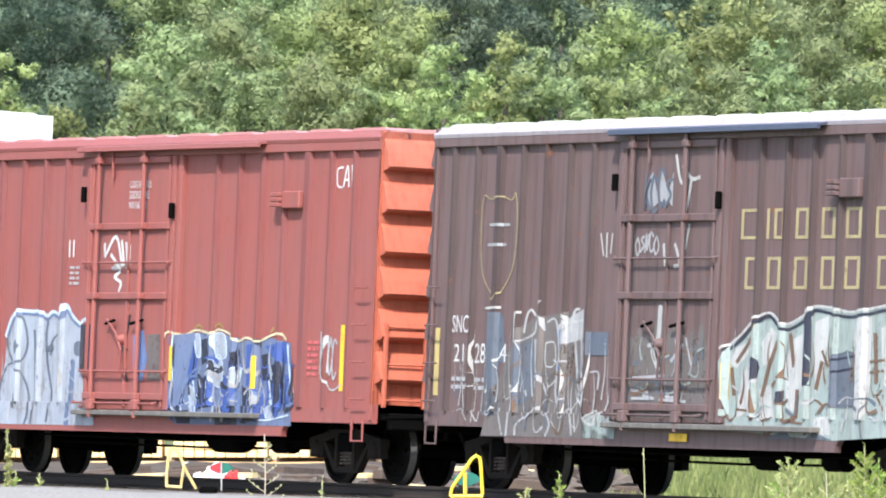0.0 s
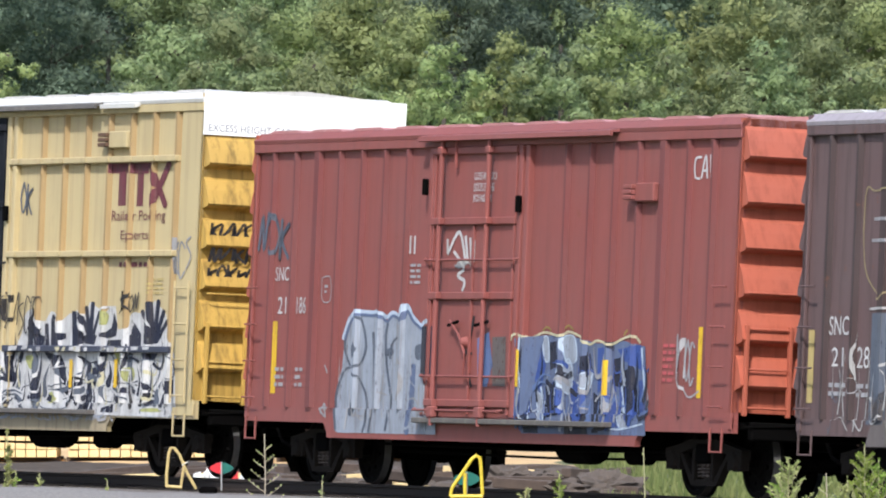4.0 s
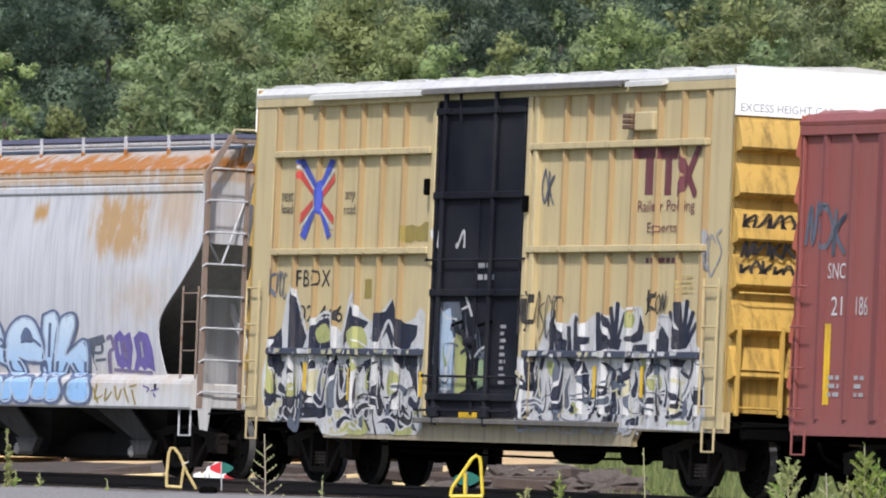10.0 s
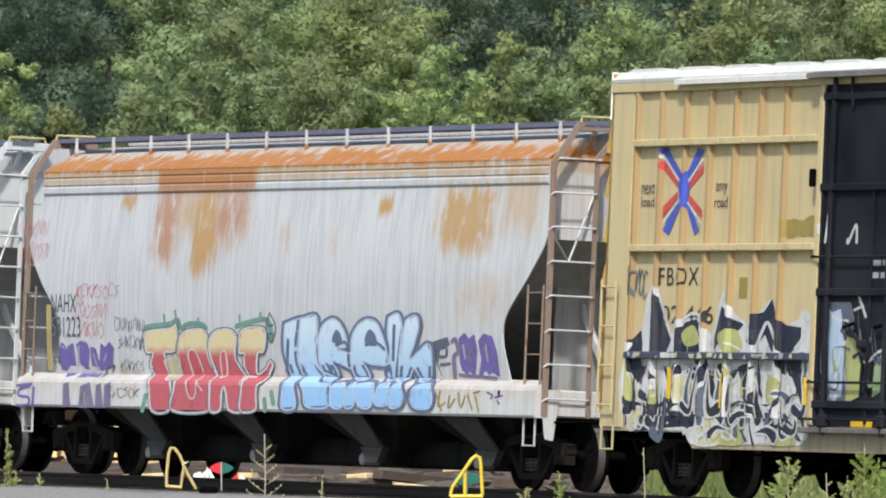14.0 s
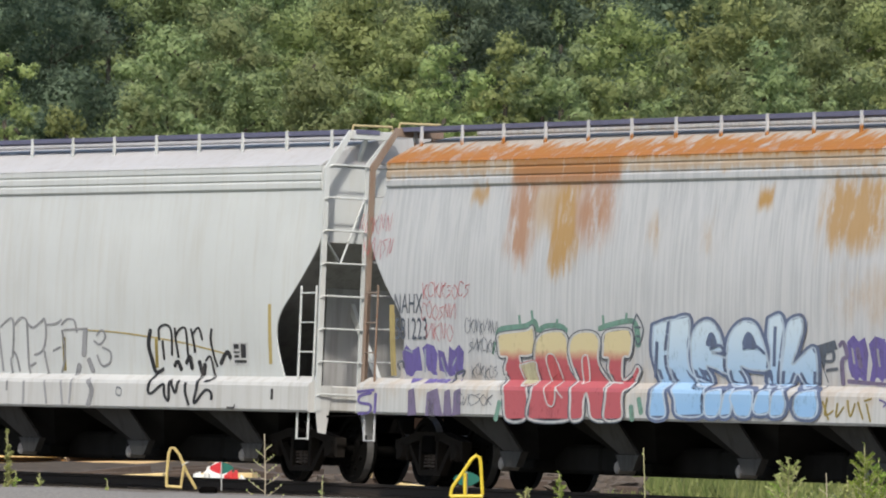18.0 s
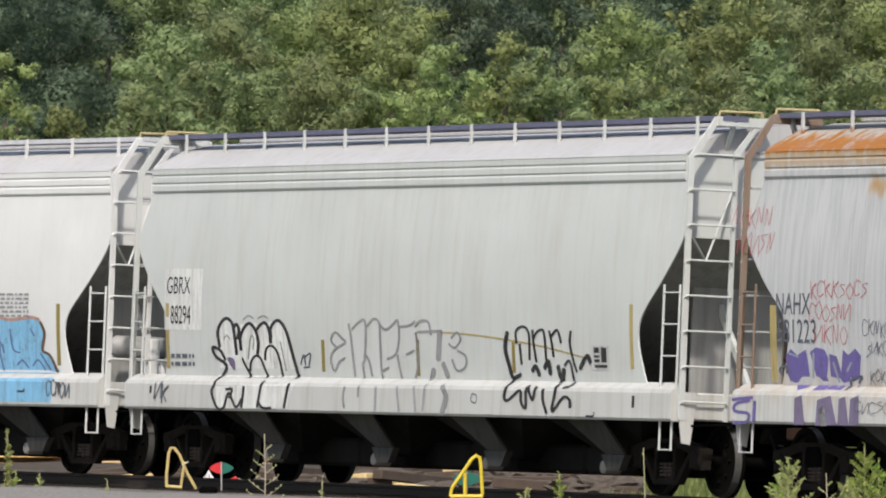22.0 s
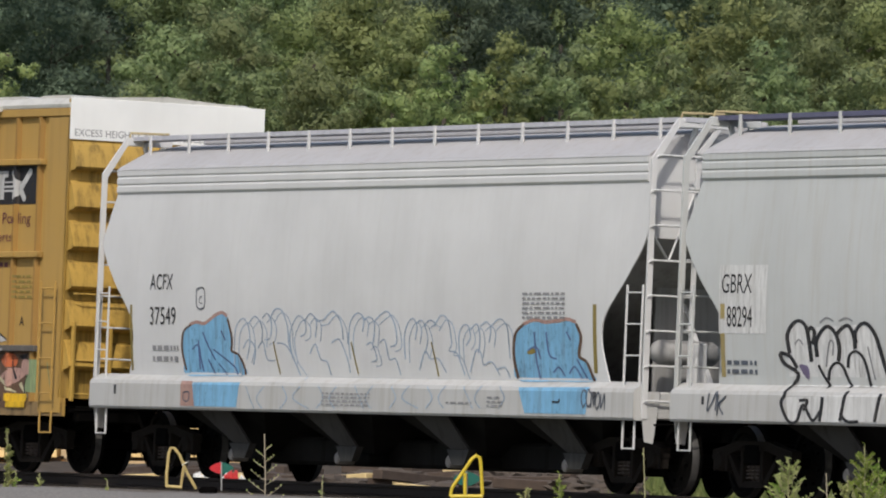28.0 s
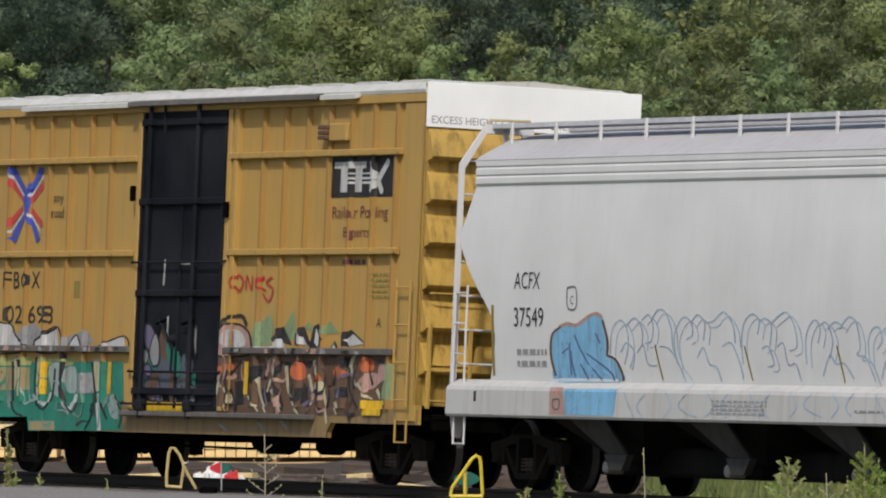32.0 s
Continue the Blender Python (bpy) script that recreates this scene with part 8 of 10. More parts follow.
strokes(rusty_hopper, [[(-3.62, 1.61), (-3.14, 1.66), (-3.06, 1.54), (-3.02, 1.38), (-3.36, 1.36), (-3.62, 1.61)]], 0.038, "p_rose", layer=7, across=2.35)
blob(rusty_hopper, [(-3.62, 1.61), (-3.14, 1.66), (-3.06, 1.54), (-3.02, 1.38), (-3.36, 1.36)], "p_cream", layer=7.6, line="p_white", w=0.023, sharp=True)
blob(rusty_hopper, [(-2.77, 1.70), (-2.51, 1.73), (-2.20, 1.34), (-2.20, 1.11), (-2.39, 1.11), (-2.56, 1.34)], "p_rose", layer=8.4, line="p_white", w=0.019)
blob(rusty_hopper, [(-1.66, 1.70), (-1.49, 1.73), (-1.45, 1.44), (-1.62, 1.41)], "p_rose", layer=8.4, line="p_white", w=0.019)
strokes(rusty_hopper, [[(-4.02, 1.53), (-4.09, 1.39), (-3.74, 1.13)], [(-2.24, 1.34), (-1.94, 1.19)], [(-0.83, 1.41), (-0.40, 1.40)]], 0.019, "p_white", layer=8.4, across=2.35)
strokes(rusty_hopper, [[(0.50, 2.13), (0.95, 2.20), (1.08, 2.16), (0.95, 1.78), (1.04, 1.33), (1.15, 1.00), (0.70, 0.99), (0.70, 1.32), (0.46, 1.77), (0.50, 2.13)]], 0.099, "p_dusk", layer=2.4, across=2.35)
blob(rusty_hopper, [(0.50, 2.13), (0.95, 2.20), (1.08, 2.16), (0.95, 1.78), (1.04, 1.33), (1.15, 1.00), (0.70, 0.99), (0.70, 1.32), (0.46, 1.77)], "p_frost", layer=3, line="p_ice", w=0.023, sharp=True)
strokes(rusty_hopper, [[(1.01, 2.19), (1.53, 2.24), (1.53, 1.93), (1.48, 1.74), (1.62, 1.51), (2.17, 1.37), (2.27, 1.03), (1.52, 1.01), (1.38, 1.24), (0.90, 1.62), (1.01, 2.19)]], 0.099, "p_dusk", layer=3, across=2.35)
blob(rusty_hopper, [(1.01, 2.19), (1.53, 2.24), (1.53, 1.93), (1.48, 1.74), (1.62, 1.51), (2.17, 1.37), (2.27, 1.03), (1.52, 1.01), (1.38, 1.24), (0.90, 1.62)], "p_frost", layer=3.6, line="p_ice", w=0.023, sharp=True)
strokes(rusty_hopper, [[(1.60, 1.63), (1.59, 1.93), (1.73, 2.10), (1.97, 2.19), (2.21, 2.18), (2.42, 2.05), (2.50, 1.84), (2.18, 1.80), (2.67, 1.71), (2.63, 1.54), (2.35, 1.59), (2.02, 1.63), (2.19, 1.48), (2.15, 1.38), (1.78, 1.41), (1.60, 1.63)]], 0.099, "p_dusk", layer=3.6, across=2.35)
blob(rusty_hopper, [(1.60, 1.63), (1.59, 1.93), (1.73, 2.10), (1.97, 2.19), (2.21, 2.18), (2.42, 2.05), (2.50, 1.84), (2.18, 1.80), (2.67, 1.71), (2.63, 1.54), (2.35, 1.59), (2.02, 1.63), (2.19, 1.48), (2.15, 1.38), (1.78, 1.41)], "p_frost", layer=4.2, line="p_ice", w=0.023, sharp=True)
strokes(rusty_hopper, [[(2.61, 1.63), (2.67, 1.93), (2.86, 2.10), (3.15, 2.19), (3.47, 2.15), (3.68, 1.94), (3.80, 1.70), (3.76, 1.59), (3.29, 1.60), (3.02, 1.63), (3.19, 1.48), (3.17, 1.39), (2.76, 1.42), (2.61, 1.63)]], 0.099, "p_dusk", layer=4.2, across=2.35)
blob(rusty_hopper, [(2.61, 1.63), (2.67, 1.93), (2.86, 2.10), (3.15, 2.19), (3.47, 2.15), (3.68, 1.94), (3.80, 1.70), (3.76, 1.59), (3.29, 1.60), (3.02, 1.63), (3.19, 1.48), (3.17, 1.39), (2.76, 1.42)], "p_frost", layer=4.8, line="p_ice", w=0.023, sharp=True)
strokes(rusty_hopper, [[(3.87, 2.22), (4.17, 2.27), (4.28, 2.09), (4.18, 1.71), (4.10, 1.41), (3.81, 1.43), (3.90, 1.79), (3.83, 2.01), (3.87, 2.22)]], 0.099, "p_dusk", layer=4.8, across=2.35)
blob(rusty_hopper, [(3.87, 2.22), (4.17, 2.27), (4.28, 2.09), (4.18, 1.71), (4.10, 1.41), (3.81, 1.43), (3.90, 1.79), (3.83, 2.01)], "p_frost", layer=5.4, line="p_ice", w=0.023, sharp=True)
strokes(rusty_hopper, [[(4.33, 2.01), (4.44, 2.19), (4.76, 2.24), (4.81, 2.09), (4.66, 1.87), (4.50, 1.66), (5.05, 1.87), (5.18, 1.76), (5.14, 1.41), (4.85, 1.40), (4.63, 1.55), (4.43, 1.40), (4.14, 1.41), (4.24, 1.75), (4.33, 2.01)]], 0.099, "p_dusk", layer=5.4, across=2.35)
blob(rusty_hopper, [(4.33, 2.01), (4.44, 2.19), (4.76, 2.24), (4.81, 2.09), (4.66, 1.87), (4.50, 1.66), (5.05, 1.87), (5.18, 1.76), (5.14, 1.41), (4.85, 1.40), (4.63, 1.55), (4.43, 1.40), (4.14, 1.41), (4.24, 1.75)], "p_frost", layer=6, line="p_ice", w=0.023, sharp=True)
strokes(rusty_hopper, [[(2.27, 1.23), (2.36, 1.31), (2.70, 1.33), (2.78, 1.17), (2.65, 1.01), (2.34, 1.02), (2.27, 1.23)]], 0.099, "p_dusk", layer=3.6, across=2.35)
blob(rusty_hopper, [(2.27, 1.23), (2.36, 1.31), (2.70, 1.33), (2.78, 1.17), (2.65, 1.01), (2.34, 1.02)], "p_frost", layer=4.2, line="p_ice", w=0.023, sharp=True)
strokes(rusty_hopper, [[(2.85, 1.29), (3.03, 1.34), (3.05, 1.04), (2.76, 1.02), (2.85, 1.29)]], 0.099, "p_dusk", layer=4, across=2.35)
blob(rusty_hopper, [(2.85, 1.29), (3.03, 1.34), (3.05, 1.04), (2.76, 1.02)], "p_frost", layer=4.6, line="p_ice", w=0.023, sharp=True)
strokes(rusty_hopper, [[(3.01, 1.23), (3.12, 1.32), (3.55, 1.34), (3.68, 1.25), (3.58, 1.02), (3.25, 1.02), (3.10, 1.14), (3.01, 1.23)]], 0.099, "p_dusk", layer=4.4, across=2.35)
blob(rusty_hopper, [(3.01, 1.23), (3.12, 1.32), (3.55, 1.34), (3.68, 1.25), (3.58, 1.02), (3.25, 1.02), (3.10, 1.14)], "p_frost", layer=5, line="p_ice", w=0.023, sharp=True)
strokes(rusty_hopper, [[(3.77, 1.24), (3.85, 1.33), (4.12, 1.33), (4.16, 1.08), (3.83, 1.04), (3.71, 1.10), (3.77, 1.24)]], 0.099, "p_dusk", layer=4.8, across=2.35)
blob(rusty_hopper, [(3.77, 1.24), (3.85, 1.33), (4.12, 1.33), (4.16, 1.08), (3.83, 1.04), (3.71, 1.10)], "p_frost", layer=5.4, line="p_ice", w=0.023, sharp=True)
strokes(rusty_hopper, [[(4.20, 1.24), (4.29, 1.33), (4.45, 1.34), (4.61, 1.19), (4.52, 1.04), (4.20, 1.03), (4.20, 1.24)]], 0.099, "p_dusk", layer=5.2, across=2.35)
blob(rusty_hopper, [(4.20, 1.24), (4.29, 1.33), (4.45, 1.34), (4.61, 1.19), (4.52, 1.04), (4.20, 1.03)], "p_frost", layer=5.8, line="p_ice", w=0.023, sharp=True)
strokes(rusty_hopper, [[(4.84, 1.23), (5.01, 1.32), (5.38, 1.34), (5.52, 1.16), (5.41, 1.02), (5.00, 1.02), (4.85, 1.11), (4.84, 1.23)]], 0.099, "p_dusk", layer=5.6, across=2.35)
blob(rusty_hopper, [(4.84, 1.23), (5.01, 1.32), (5.38, 1.34), (5.52, 1.16), (5.41, 1.02), (5.00, 1.02), (4.85, 1.11)], "p_frost", layer=6.2, line="p_ice", w=0.023, sharp=True)
blob(rusty_hopper, [(2.05, 1.89), (2.15, 2.04), (2.29, 2.03), (2.36, 1.89)], "p_dusk", layer=7.4)
blob(rusty_hopper, [(3.10, 1.89), (3.24, 2.06), (3.43, 2.00), (3.48, 1.85)], "p_dusk", layer=7.4)
blob(rusty_hopper, [(3.72, 1.56), (3.90, 1.59), (3.92, 1.43), (3.70, 1.43)], "p_dusk", layer=7.4)
blob(rusty_hopper, [(1.80, 1.61), (2.01, 1.55), (2.00, 1.45)], "p_dusk", layer=7.4)
strokes(rusty_hopper, [[(2.15, 1.84), (2.45, 1.89), (2.62, 1.77)], [(3.10, 1.85), (3.46, 1.89), (3.74, 1.79)], [(0.61, 1.93), (0.52, 1.47)], [(4.05, 2.13), (3.98, 1.64)]], 0.038, "p_dusk", layer=7.4, across=2.35)
blob(rusty_hopper, [(-7.42, 1.76), (-7.27, 1.86), (-7.11, 1.78), (-6.86, 1.85), (-6.80, 1.64), (-6.78, 1.39), (-6.93, 1.35), (-7.29, 1.47), (-7.35, 1.40)], "p_purple", layer=0, sharp=True)
blob(rusty_hopper, [(-6.76, 1.82), (-6.59, 1.88), (-6.37, 1.85), (-6.26, 1.74), (-6.33, 1.52), (-6.22, 1.36), (-6.53, 1.35)], "p_purple", layer=0, sharp=True)
blob(rusty_hopper, [(-6.25, 1.80), (-6.05, 1.77), (-5.95, 1.59), (-5.80, 1.36), (-6.22, 1.37)], "p_purple", layer=0, sharp=True)
blob(rusty_hopper, [(-5.88, 1.85), (-5.73, 1.79), (-5.56, 1.87), (-5.41, 1.78), (-5.45, 1.58), (-5.47, 1.39), (-5.72, 1.52), (-5.64, 1.36), (-5.97, 1.48)], "p_purple", layer=0, sharp=True)
strokes(rusty_hopper, [[(-7.32, 1.80), (-7.07, 1.76)], [(-6.66, 1.81), (-6.69, 1.50)], [(-6.14, 1.70), (-5.97, 1.39)], [(-5.79, 1.59), (-5.66, 1.70)]], 0.023, "p_silver", layer=1, across=2.35)
blob(rusty_hopper, [(-6.89, 1.25), (-6.70, 1.29), (-6.59, 0.93), (-6.88, 0.92)], "p_plum", layer=1, sharp=True)
blob(rusty_hopper, [(-6.28, 1.23), (-5.93, 1.29), (-5.74, 0.93), (-6.31, 0.92)], "p_plum", layer=1, sharp=True)
blob(rusty_hopper, [(-5.71, 1.25), (-5.54, 1.28), (-5.42, 0.93), (-5.72, 0.93)], "p_plum", layer=1, sharp=True)
blob(rusty_hopper, [(-5.41, 1.25), (-5.19, 1.30), (-5.16, 0.95), (-5.42, 0.93)], "p_plum", layer=1, sharp=True)
blob(rusty_hopper, [(-6.26, 1.10), (-6.07, 1.18), (-6.00, 0.92), (-6.16, 0.92)], "p_light_grey", layer=1, sharp=True)
strokes(rusty_hopper, [[(-8.09, 1.21), (-8.46, 1.17), (-8.49, 1.08), (-8.13, 1.05), (-8.16, 0.95), (-8.53, 0.93)], [(-7.96, 1.21), (-7.97, 0.94)], [(-8.59, 1.22), (-8.01, 1.25)]], 0.038, "p_purple", layer=1, across=2.35)
strokes(rusty_hopper, [[(-5.68, 1.36), (-5.68, 1.48), (-5.40, 1.53), (-5.49, 1.45)], [(-7.51, 1.53), (-7.58, 1.61), (-7.41, 1.64), (-7.39, 1.55)]], 0.031, "p_slate", layer=1, across=2.35)
blob(rusty_hopper, [(5.17, 1.90), (5.68, 1.97), (5.75, 1.86), (5.43, 1.81), (5.35, 1.57), (5.48, 1.41), (5.49, 1.33)], "p_slate", layer=1, sharp=True)
strokes(rusty_hopper, [[(5.37, 1.71), (5.61, 1.72), (5.62, 1.83), (5.45, 1.82)], [(5.41, 1.60), (5.74, 1.62)]], 0.038, "p_slate", layer=1.4, across=2.35)
blob(rusty_hopper, [(6.01, 1.95), (6.19, 2.03), (6.33, 1.95), (6.50, 2.01), (6.59, 1.80), (6.49, 1.45), (6.32, 1.52), (6.14, 1.41), (6.02, 1.65)], "p_purple", layer=0, sharp=True)
blob(rusty_hopper, [(6.60, 1.92), (6.78, 2.02), (7.05, 1.98), (7.18, 1.77), (7.24, 1.45), (7.01, 1.51), (6.81, 1.41), (6.59, 1.48), (6.69, 1.68)], "p_purple", layer=0, sharp=True)
strokes(rusty_hopper, [[(5.80, 1.90), (5.91, 1.94), (6.00, 1.78), (5.86, 1.71), (5.86, 1.44)], [(6.00, 1.47), (7.14, 1.43)], [(6.29, 1.86), (6.37, 1.65)]], 0.053, "p_plum", layer=1, across=2.35)
strokes(rusty_hopper, [[(6.84, 1.87), (6.89, 1.65)], [(6.15, 1.87), (6.20, 1.68)]], 0.023, "p_light_grey", layer=1.4, across=2.35)
strokes(rusty_hopper, [[(5.62, 1.22), (5.81, 0.99)], [(5.75, 1.26), (5.70, 1.05), (5.94, 1.11)], [(6.04, 1.20), (6.02, 1.03), (6.22, 1.16)], [(6.31, 1.24), (6.40, 1.04), (6.52, 1.20)], [(6.59, 1.22), (6.75, 1.01)], [(6.76, 1.23), (6.97, 1.26)], [(6.83, 1.20), (6.96, 0.98)]], 0.023, "p_olive", layer=1, across=2.35)
strokes(rusty_hopper, [[(7.17, 1.25), (7.35, 1.21), (7.29, 1.16)], [(7.42, 1.18), (7.66, 1.21)], [(7.49, 1.15), (7.57, 1.09)]], 0.023, "p_purple", layer=1, across=2.35)
strokes(rusty_hopper, [[(-0.02, 2.28), (-0.14, 2.09), (0.02, 1.89), (0.18, 2.09), (-0.02, 2.28)], [(-0.07, 2.11), (0.10, 2.11)], [(-0.05, 2.00), (0.08, 1.99)]], 0.025, "p_slate")
patch(rusty_hopper, -7.82, -7.64, 1.45, 2.39, "p_pale_yellow", rag=0.0, name='marking')
patch(rusty_hopper, 7.50, 7.58, 1.18, 1.28, "p_black", rag=0.0, name='marking')

# on the grey hopper
patch(grey_hopper, -7.75, -6.43, 2.04, 2.89, "p_panel", layer=0, rag=0.0, name='marking')
patch(grey_hopper, -7.73, -6.84, 2.53, 2.81, "p_panel", layer=1, rag=0.0, name='marking')
lettering(grey_hopper, "GBRX", -7.67, -6.84, 2.54, 2.78, "p_black")
lettering(grey_hopper, "88294", -7.52, -6.82, 2.12, 2.38, "p_black")
bars(grey_hopper, -7.54, -6.71, 1.52, 1.74, 2, "p_slate")
blob(grey_hopper, [(-5.85, 1.40), (-5.90, 2.01), (-5.54, 2.21), (-5.13, 2.12), (-4.72, 2.14), (-4.21, 2.14), (-3.75, 2.18), (-3.38, 1.95), (-3.17, 1.40)], "p_panel", layer=0, sharp=True)
blob(grey_hopper, [(-5.64, 1.26), (-2.94, 1.32), (-3.15, 0.98), (-5.54, 0.96)], "p_panel", layer=0, sharp=True)
strokes(grey_hopper, [[(-5.76, 1.40), (-5.59, 1.55), (-5.96, 1.68), (-6.05, 1.80), (-5.79, 1.76), (-5.62, 1.62)], [(-5.80, 1.80), (-5.86, 2.01), (-5.73, 2.15), (-5.54, 2.20), (-5.35, 2.13), (-5.27, 1.94), (-5.22, 1.70)], [(-5.32, 2.04), (-5.22, 2.12), (-5.12, 2.05), (-5.18, 1.91)], [(-5.06, 1.76), (-5.08, 1.94), (-4.91, 2.09), (-4.73, 2.13), (-4.54, 2.03), (-4.46, 1.87), (-4.50, 1.71)], [(-4.55, 2.02), (-4.39, 2.11), (-4.21, 2.14), (-4.07, 2.02), (-4.04, 1.86)], [(-4.02, 1.93), (-4.03, 2.06), (-3.88, 2.16), (-3.70, 2.16), (-3.49, 2.02), (-3.31, 1.73), (-3.11, 1.39)]], 0.046, "p_black", layer=2, across=2.35)
strokes(grey_hopper, [[(-4.78, 1.48), (-4.73, 1.61), (-4.57, 1.69), (-4.39, 1.65), (-4.26, 1.50), (-4.14, 1.39)], [(-4.25, 1.63), (-4.20, 1.78), (-4.01, 1.83), (-3.80, 1.72), (-3.66, 1.41)], [(-5.04, 1.66), (-4.90, 1.53), (-4.71, 1.39)]], 0.034, "p_black", layer=2, across=2.35)
blob(grey_hopper, [(-5.56, 1.66), (-5.32, 1.64), (-5.30, 1.49), (-5.44, 1.54)], "p_plum", layer=1.4)
strokes(grey_hopper, [[(-4.83, 1.64), (-4.73, 1.94), (-4.62, 1.93), (-4.65, 1.78)], [(-3.71, 1.89), (-3.54, 1.49)], [(-5.66, 1.91), (-5.55, 1.97), (-5.44, 1.91)], [(-4.98, 2.18), (-4.80, 2.24), (-4.61, 2.20)], [(-4.47, 2.20), (-4.28, 2.24), (-4.10, 2.20)]], 0.019, "p_grey", layer=1.5, across=2.35)
strokes(grey_hopper, [[(-5.75, 1.41), (-5.67, 1.29), (-5.75, 1.18), (-5.54, 0.97), (-5.31, 0.97), (-5.15, 1.17), (-4.89, 0.98), (-4.70, 1.09)], [(-4.02, 1.35), (-4.08, 1.20), (-4.15, 0.98)], [(-3.11, 1.32), (-3.17, 1.17), (-3.24, 0.98)], [(-4.64, 1.27), (-4.66, 1.12), (-4.70, 0.97)], [(-4.16, 1.08), (-3.97, 0.98), (-3.66, 0.98)], [(-5.26, 1.22), (-5.04, 1.22), (-5.14, 1.10)]], 0.038, "p_black", layer=2, across=2.35)
strokes(grey_hopper, [[(-3.05, 1.58), (-2.93, 1.71), (-2.88, 1.57)], [(-2.90, 1.68), (-2.71, 1.73), (-2.77, 1.57)], [(-2.95, 1.54), (-2.73, 1.55)]], 0.023, "p_slate", layer=1, across=2.35)
strokes(grey_hopper, [[(-1.80, 1.81), (-2.00, 1.91), (-1.87, 2.02), (-1.63, 1.94), (-1.54, 1.88), (-1.89, 1.79), (-2.03, 1.66), (-1.92, 1.50), (-1.76, 1.62), (-1.54, 1.68)], [(-1.41, 2.14), (-1.34, 1.95), (-1.24, 1.43)], [(-1.30, 2.06), (-1.07, 2.16), (-0.88, 2.18), (-0.85, 1.96), (-0.91, 1.66)], [(-0.87, 1.72), (-0.76, 1.63), (-0.68, 1.43)], [(-0.93, 1.40), (-0.97, 1.59), (-0.88, 1.66)], [(-0.81, 2.10), (-0.60, 2.20), (-0.41, 2.16), (-0.38, 1.96), (-0.37, 1.52), (-0.32, 1.41)], [(-0.41, 2.14), (-0.20, 2.06), (0.06, 2.14), (0.20, 2.18), (0.24, 1.96), (0.12, 1.74), (-0.18, 1.67)], [(0.23, 2.10), (0.58, 2.12), (0.77, 2.18)]], 0.031, "p_grey", layer=1, across=2.35)
strokes(grey_hopper, [[(0.17, 1.73), (0.22, 1.56), (0.29, 1.41)], [(-0.34, 1.51), (-0.12, 1.56)], [(0.45, 1.73), (0.73, 1.79)], [(0.75, 2.10), (0.95, 2.18), (1.19, 2.16), (1.27, 1.99)], [(0.83, 2.03), (1.63, 2.05)], [(1.90, 1.95), (2.10, 2.03), (2.20, 1.93), (2.01, 1.83), (1.82, 1.88)], [(1.91, 1.68), (2.06, 1.53), (2.33, 1.58), (2.35, 1.72), (2.09, 1.79)], [(0.78, 2.03), (0.85, 1.67), (0.72, 1.42)]], 0.031, "p_grey", layer=1, across=2.35)
strokes(grey_hopper, [[(1.55, 2.03), (1.48, 1.68)], [(1.63, 1.61), (1.76, 1.45)], [(1.89, 1.32), (2.05, 1.18), (1.95, 0.97)], [(1.32, 1.53), (1.25, 1.42)]], 0.069, "p_grey", layer=1, across=2.35)
strokes(grey_hopper, [[(-1.23, 1.29), (-1.29, 1.15), (-1.22, 1.00)], [(-0.22, 1.30), (-0.21, 0.97)], [(0.46, 1.31), (0.57, 0.97)], [(1.01, 1.31), (1.10, 0.97)], [(1.36, 1.35), (1.35, 1.24), (1.32, 0.98)], [(-0.78, 1.30), (-0.78, 1.15)]], 0.031, "p_light_grey", layer=1, across=2.35)
strokes(grey_hopper, [[(1.51, 2.03), (2.60, 2.00), (3.92, 1.92), (4.89, 1.84), (6.17, 1.70)]], 0.023, "p_pale_yellow", layer=0.6, across=2.35)
strokes(grey_hopper, [[(3.67, 2.03), (3.60, 1.83), (3.70, 1.62), (3.81, 1.45), (4.05, 1.49)], [(5.20, 1.60), (5.31, 1.41), (5.37, 1.56)], [(5.87, 1.58), (6.01, 1.70), (6.11, 1.74), (6.18, 1.66)], [(4.79, 1.58), (4.91, 1.67), (4.96, 1.51)], [(4.41, 1.54), (4.52, 1.60), (4.62, 1.49)]], 0.053, "p_black", layer=2, across=2.35)
strokes(grey_hopper, [[(3.95, 1.89), (3.95, 2.06), (4.18, 2.11), (4.34, 2.01), (4.34, 1.68)], [(4.45, 2.07), (4.48, 1.89), (4.55, 1.65)], [(4.48, 1.95), (4.58, 2.04), (4.76, 2.07), (4.82, 1.97), (4.85, 1.68)], [(4.96, 2.06), (5.03, 1.91), (5.08, 1.72)], [(4.98, 1.96), (5.20, 2.07), (5.32, 1.90)], [(5.62, 2.06), (5.58, 1.91), (5.66, 1.70), (5.77, 1.53)], [(5.39, 1.61), (5.56, 1.67), (5.67, 1.41)], [(4.05, 1.89), (4.09, 1.62)]], 0.031, "p_black", layer=2, across=2.35)
strokes(grey_hopper, [[(3.81, 1.43), (3.91, 1.33), (3.88, 1.19), (4.00, 1.15), (4.35, 1.28), (4.41, 1.13), (4.55, 1.06), (4.55, 1.34), (4.75, 1.16), (4.82, 1.34)], [(5.06, 1.31), (5.07, 1.17), (5.20, 0.99)], [(5.37, 1.38), (5.43, 1.27), (5.36, 1.02), (5.68, 1.20), (5.88, 1.17), (5.90, 1.07)], [(5.62, 1.33), (5.79, 1.35), (5.74, 1.40)]], 0.038, "p_black", layer=2, across=2.35)
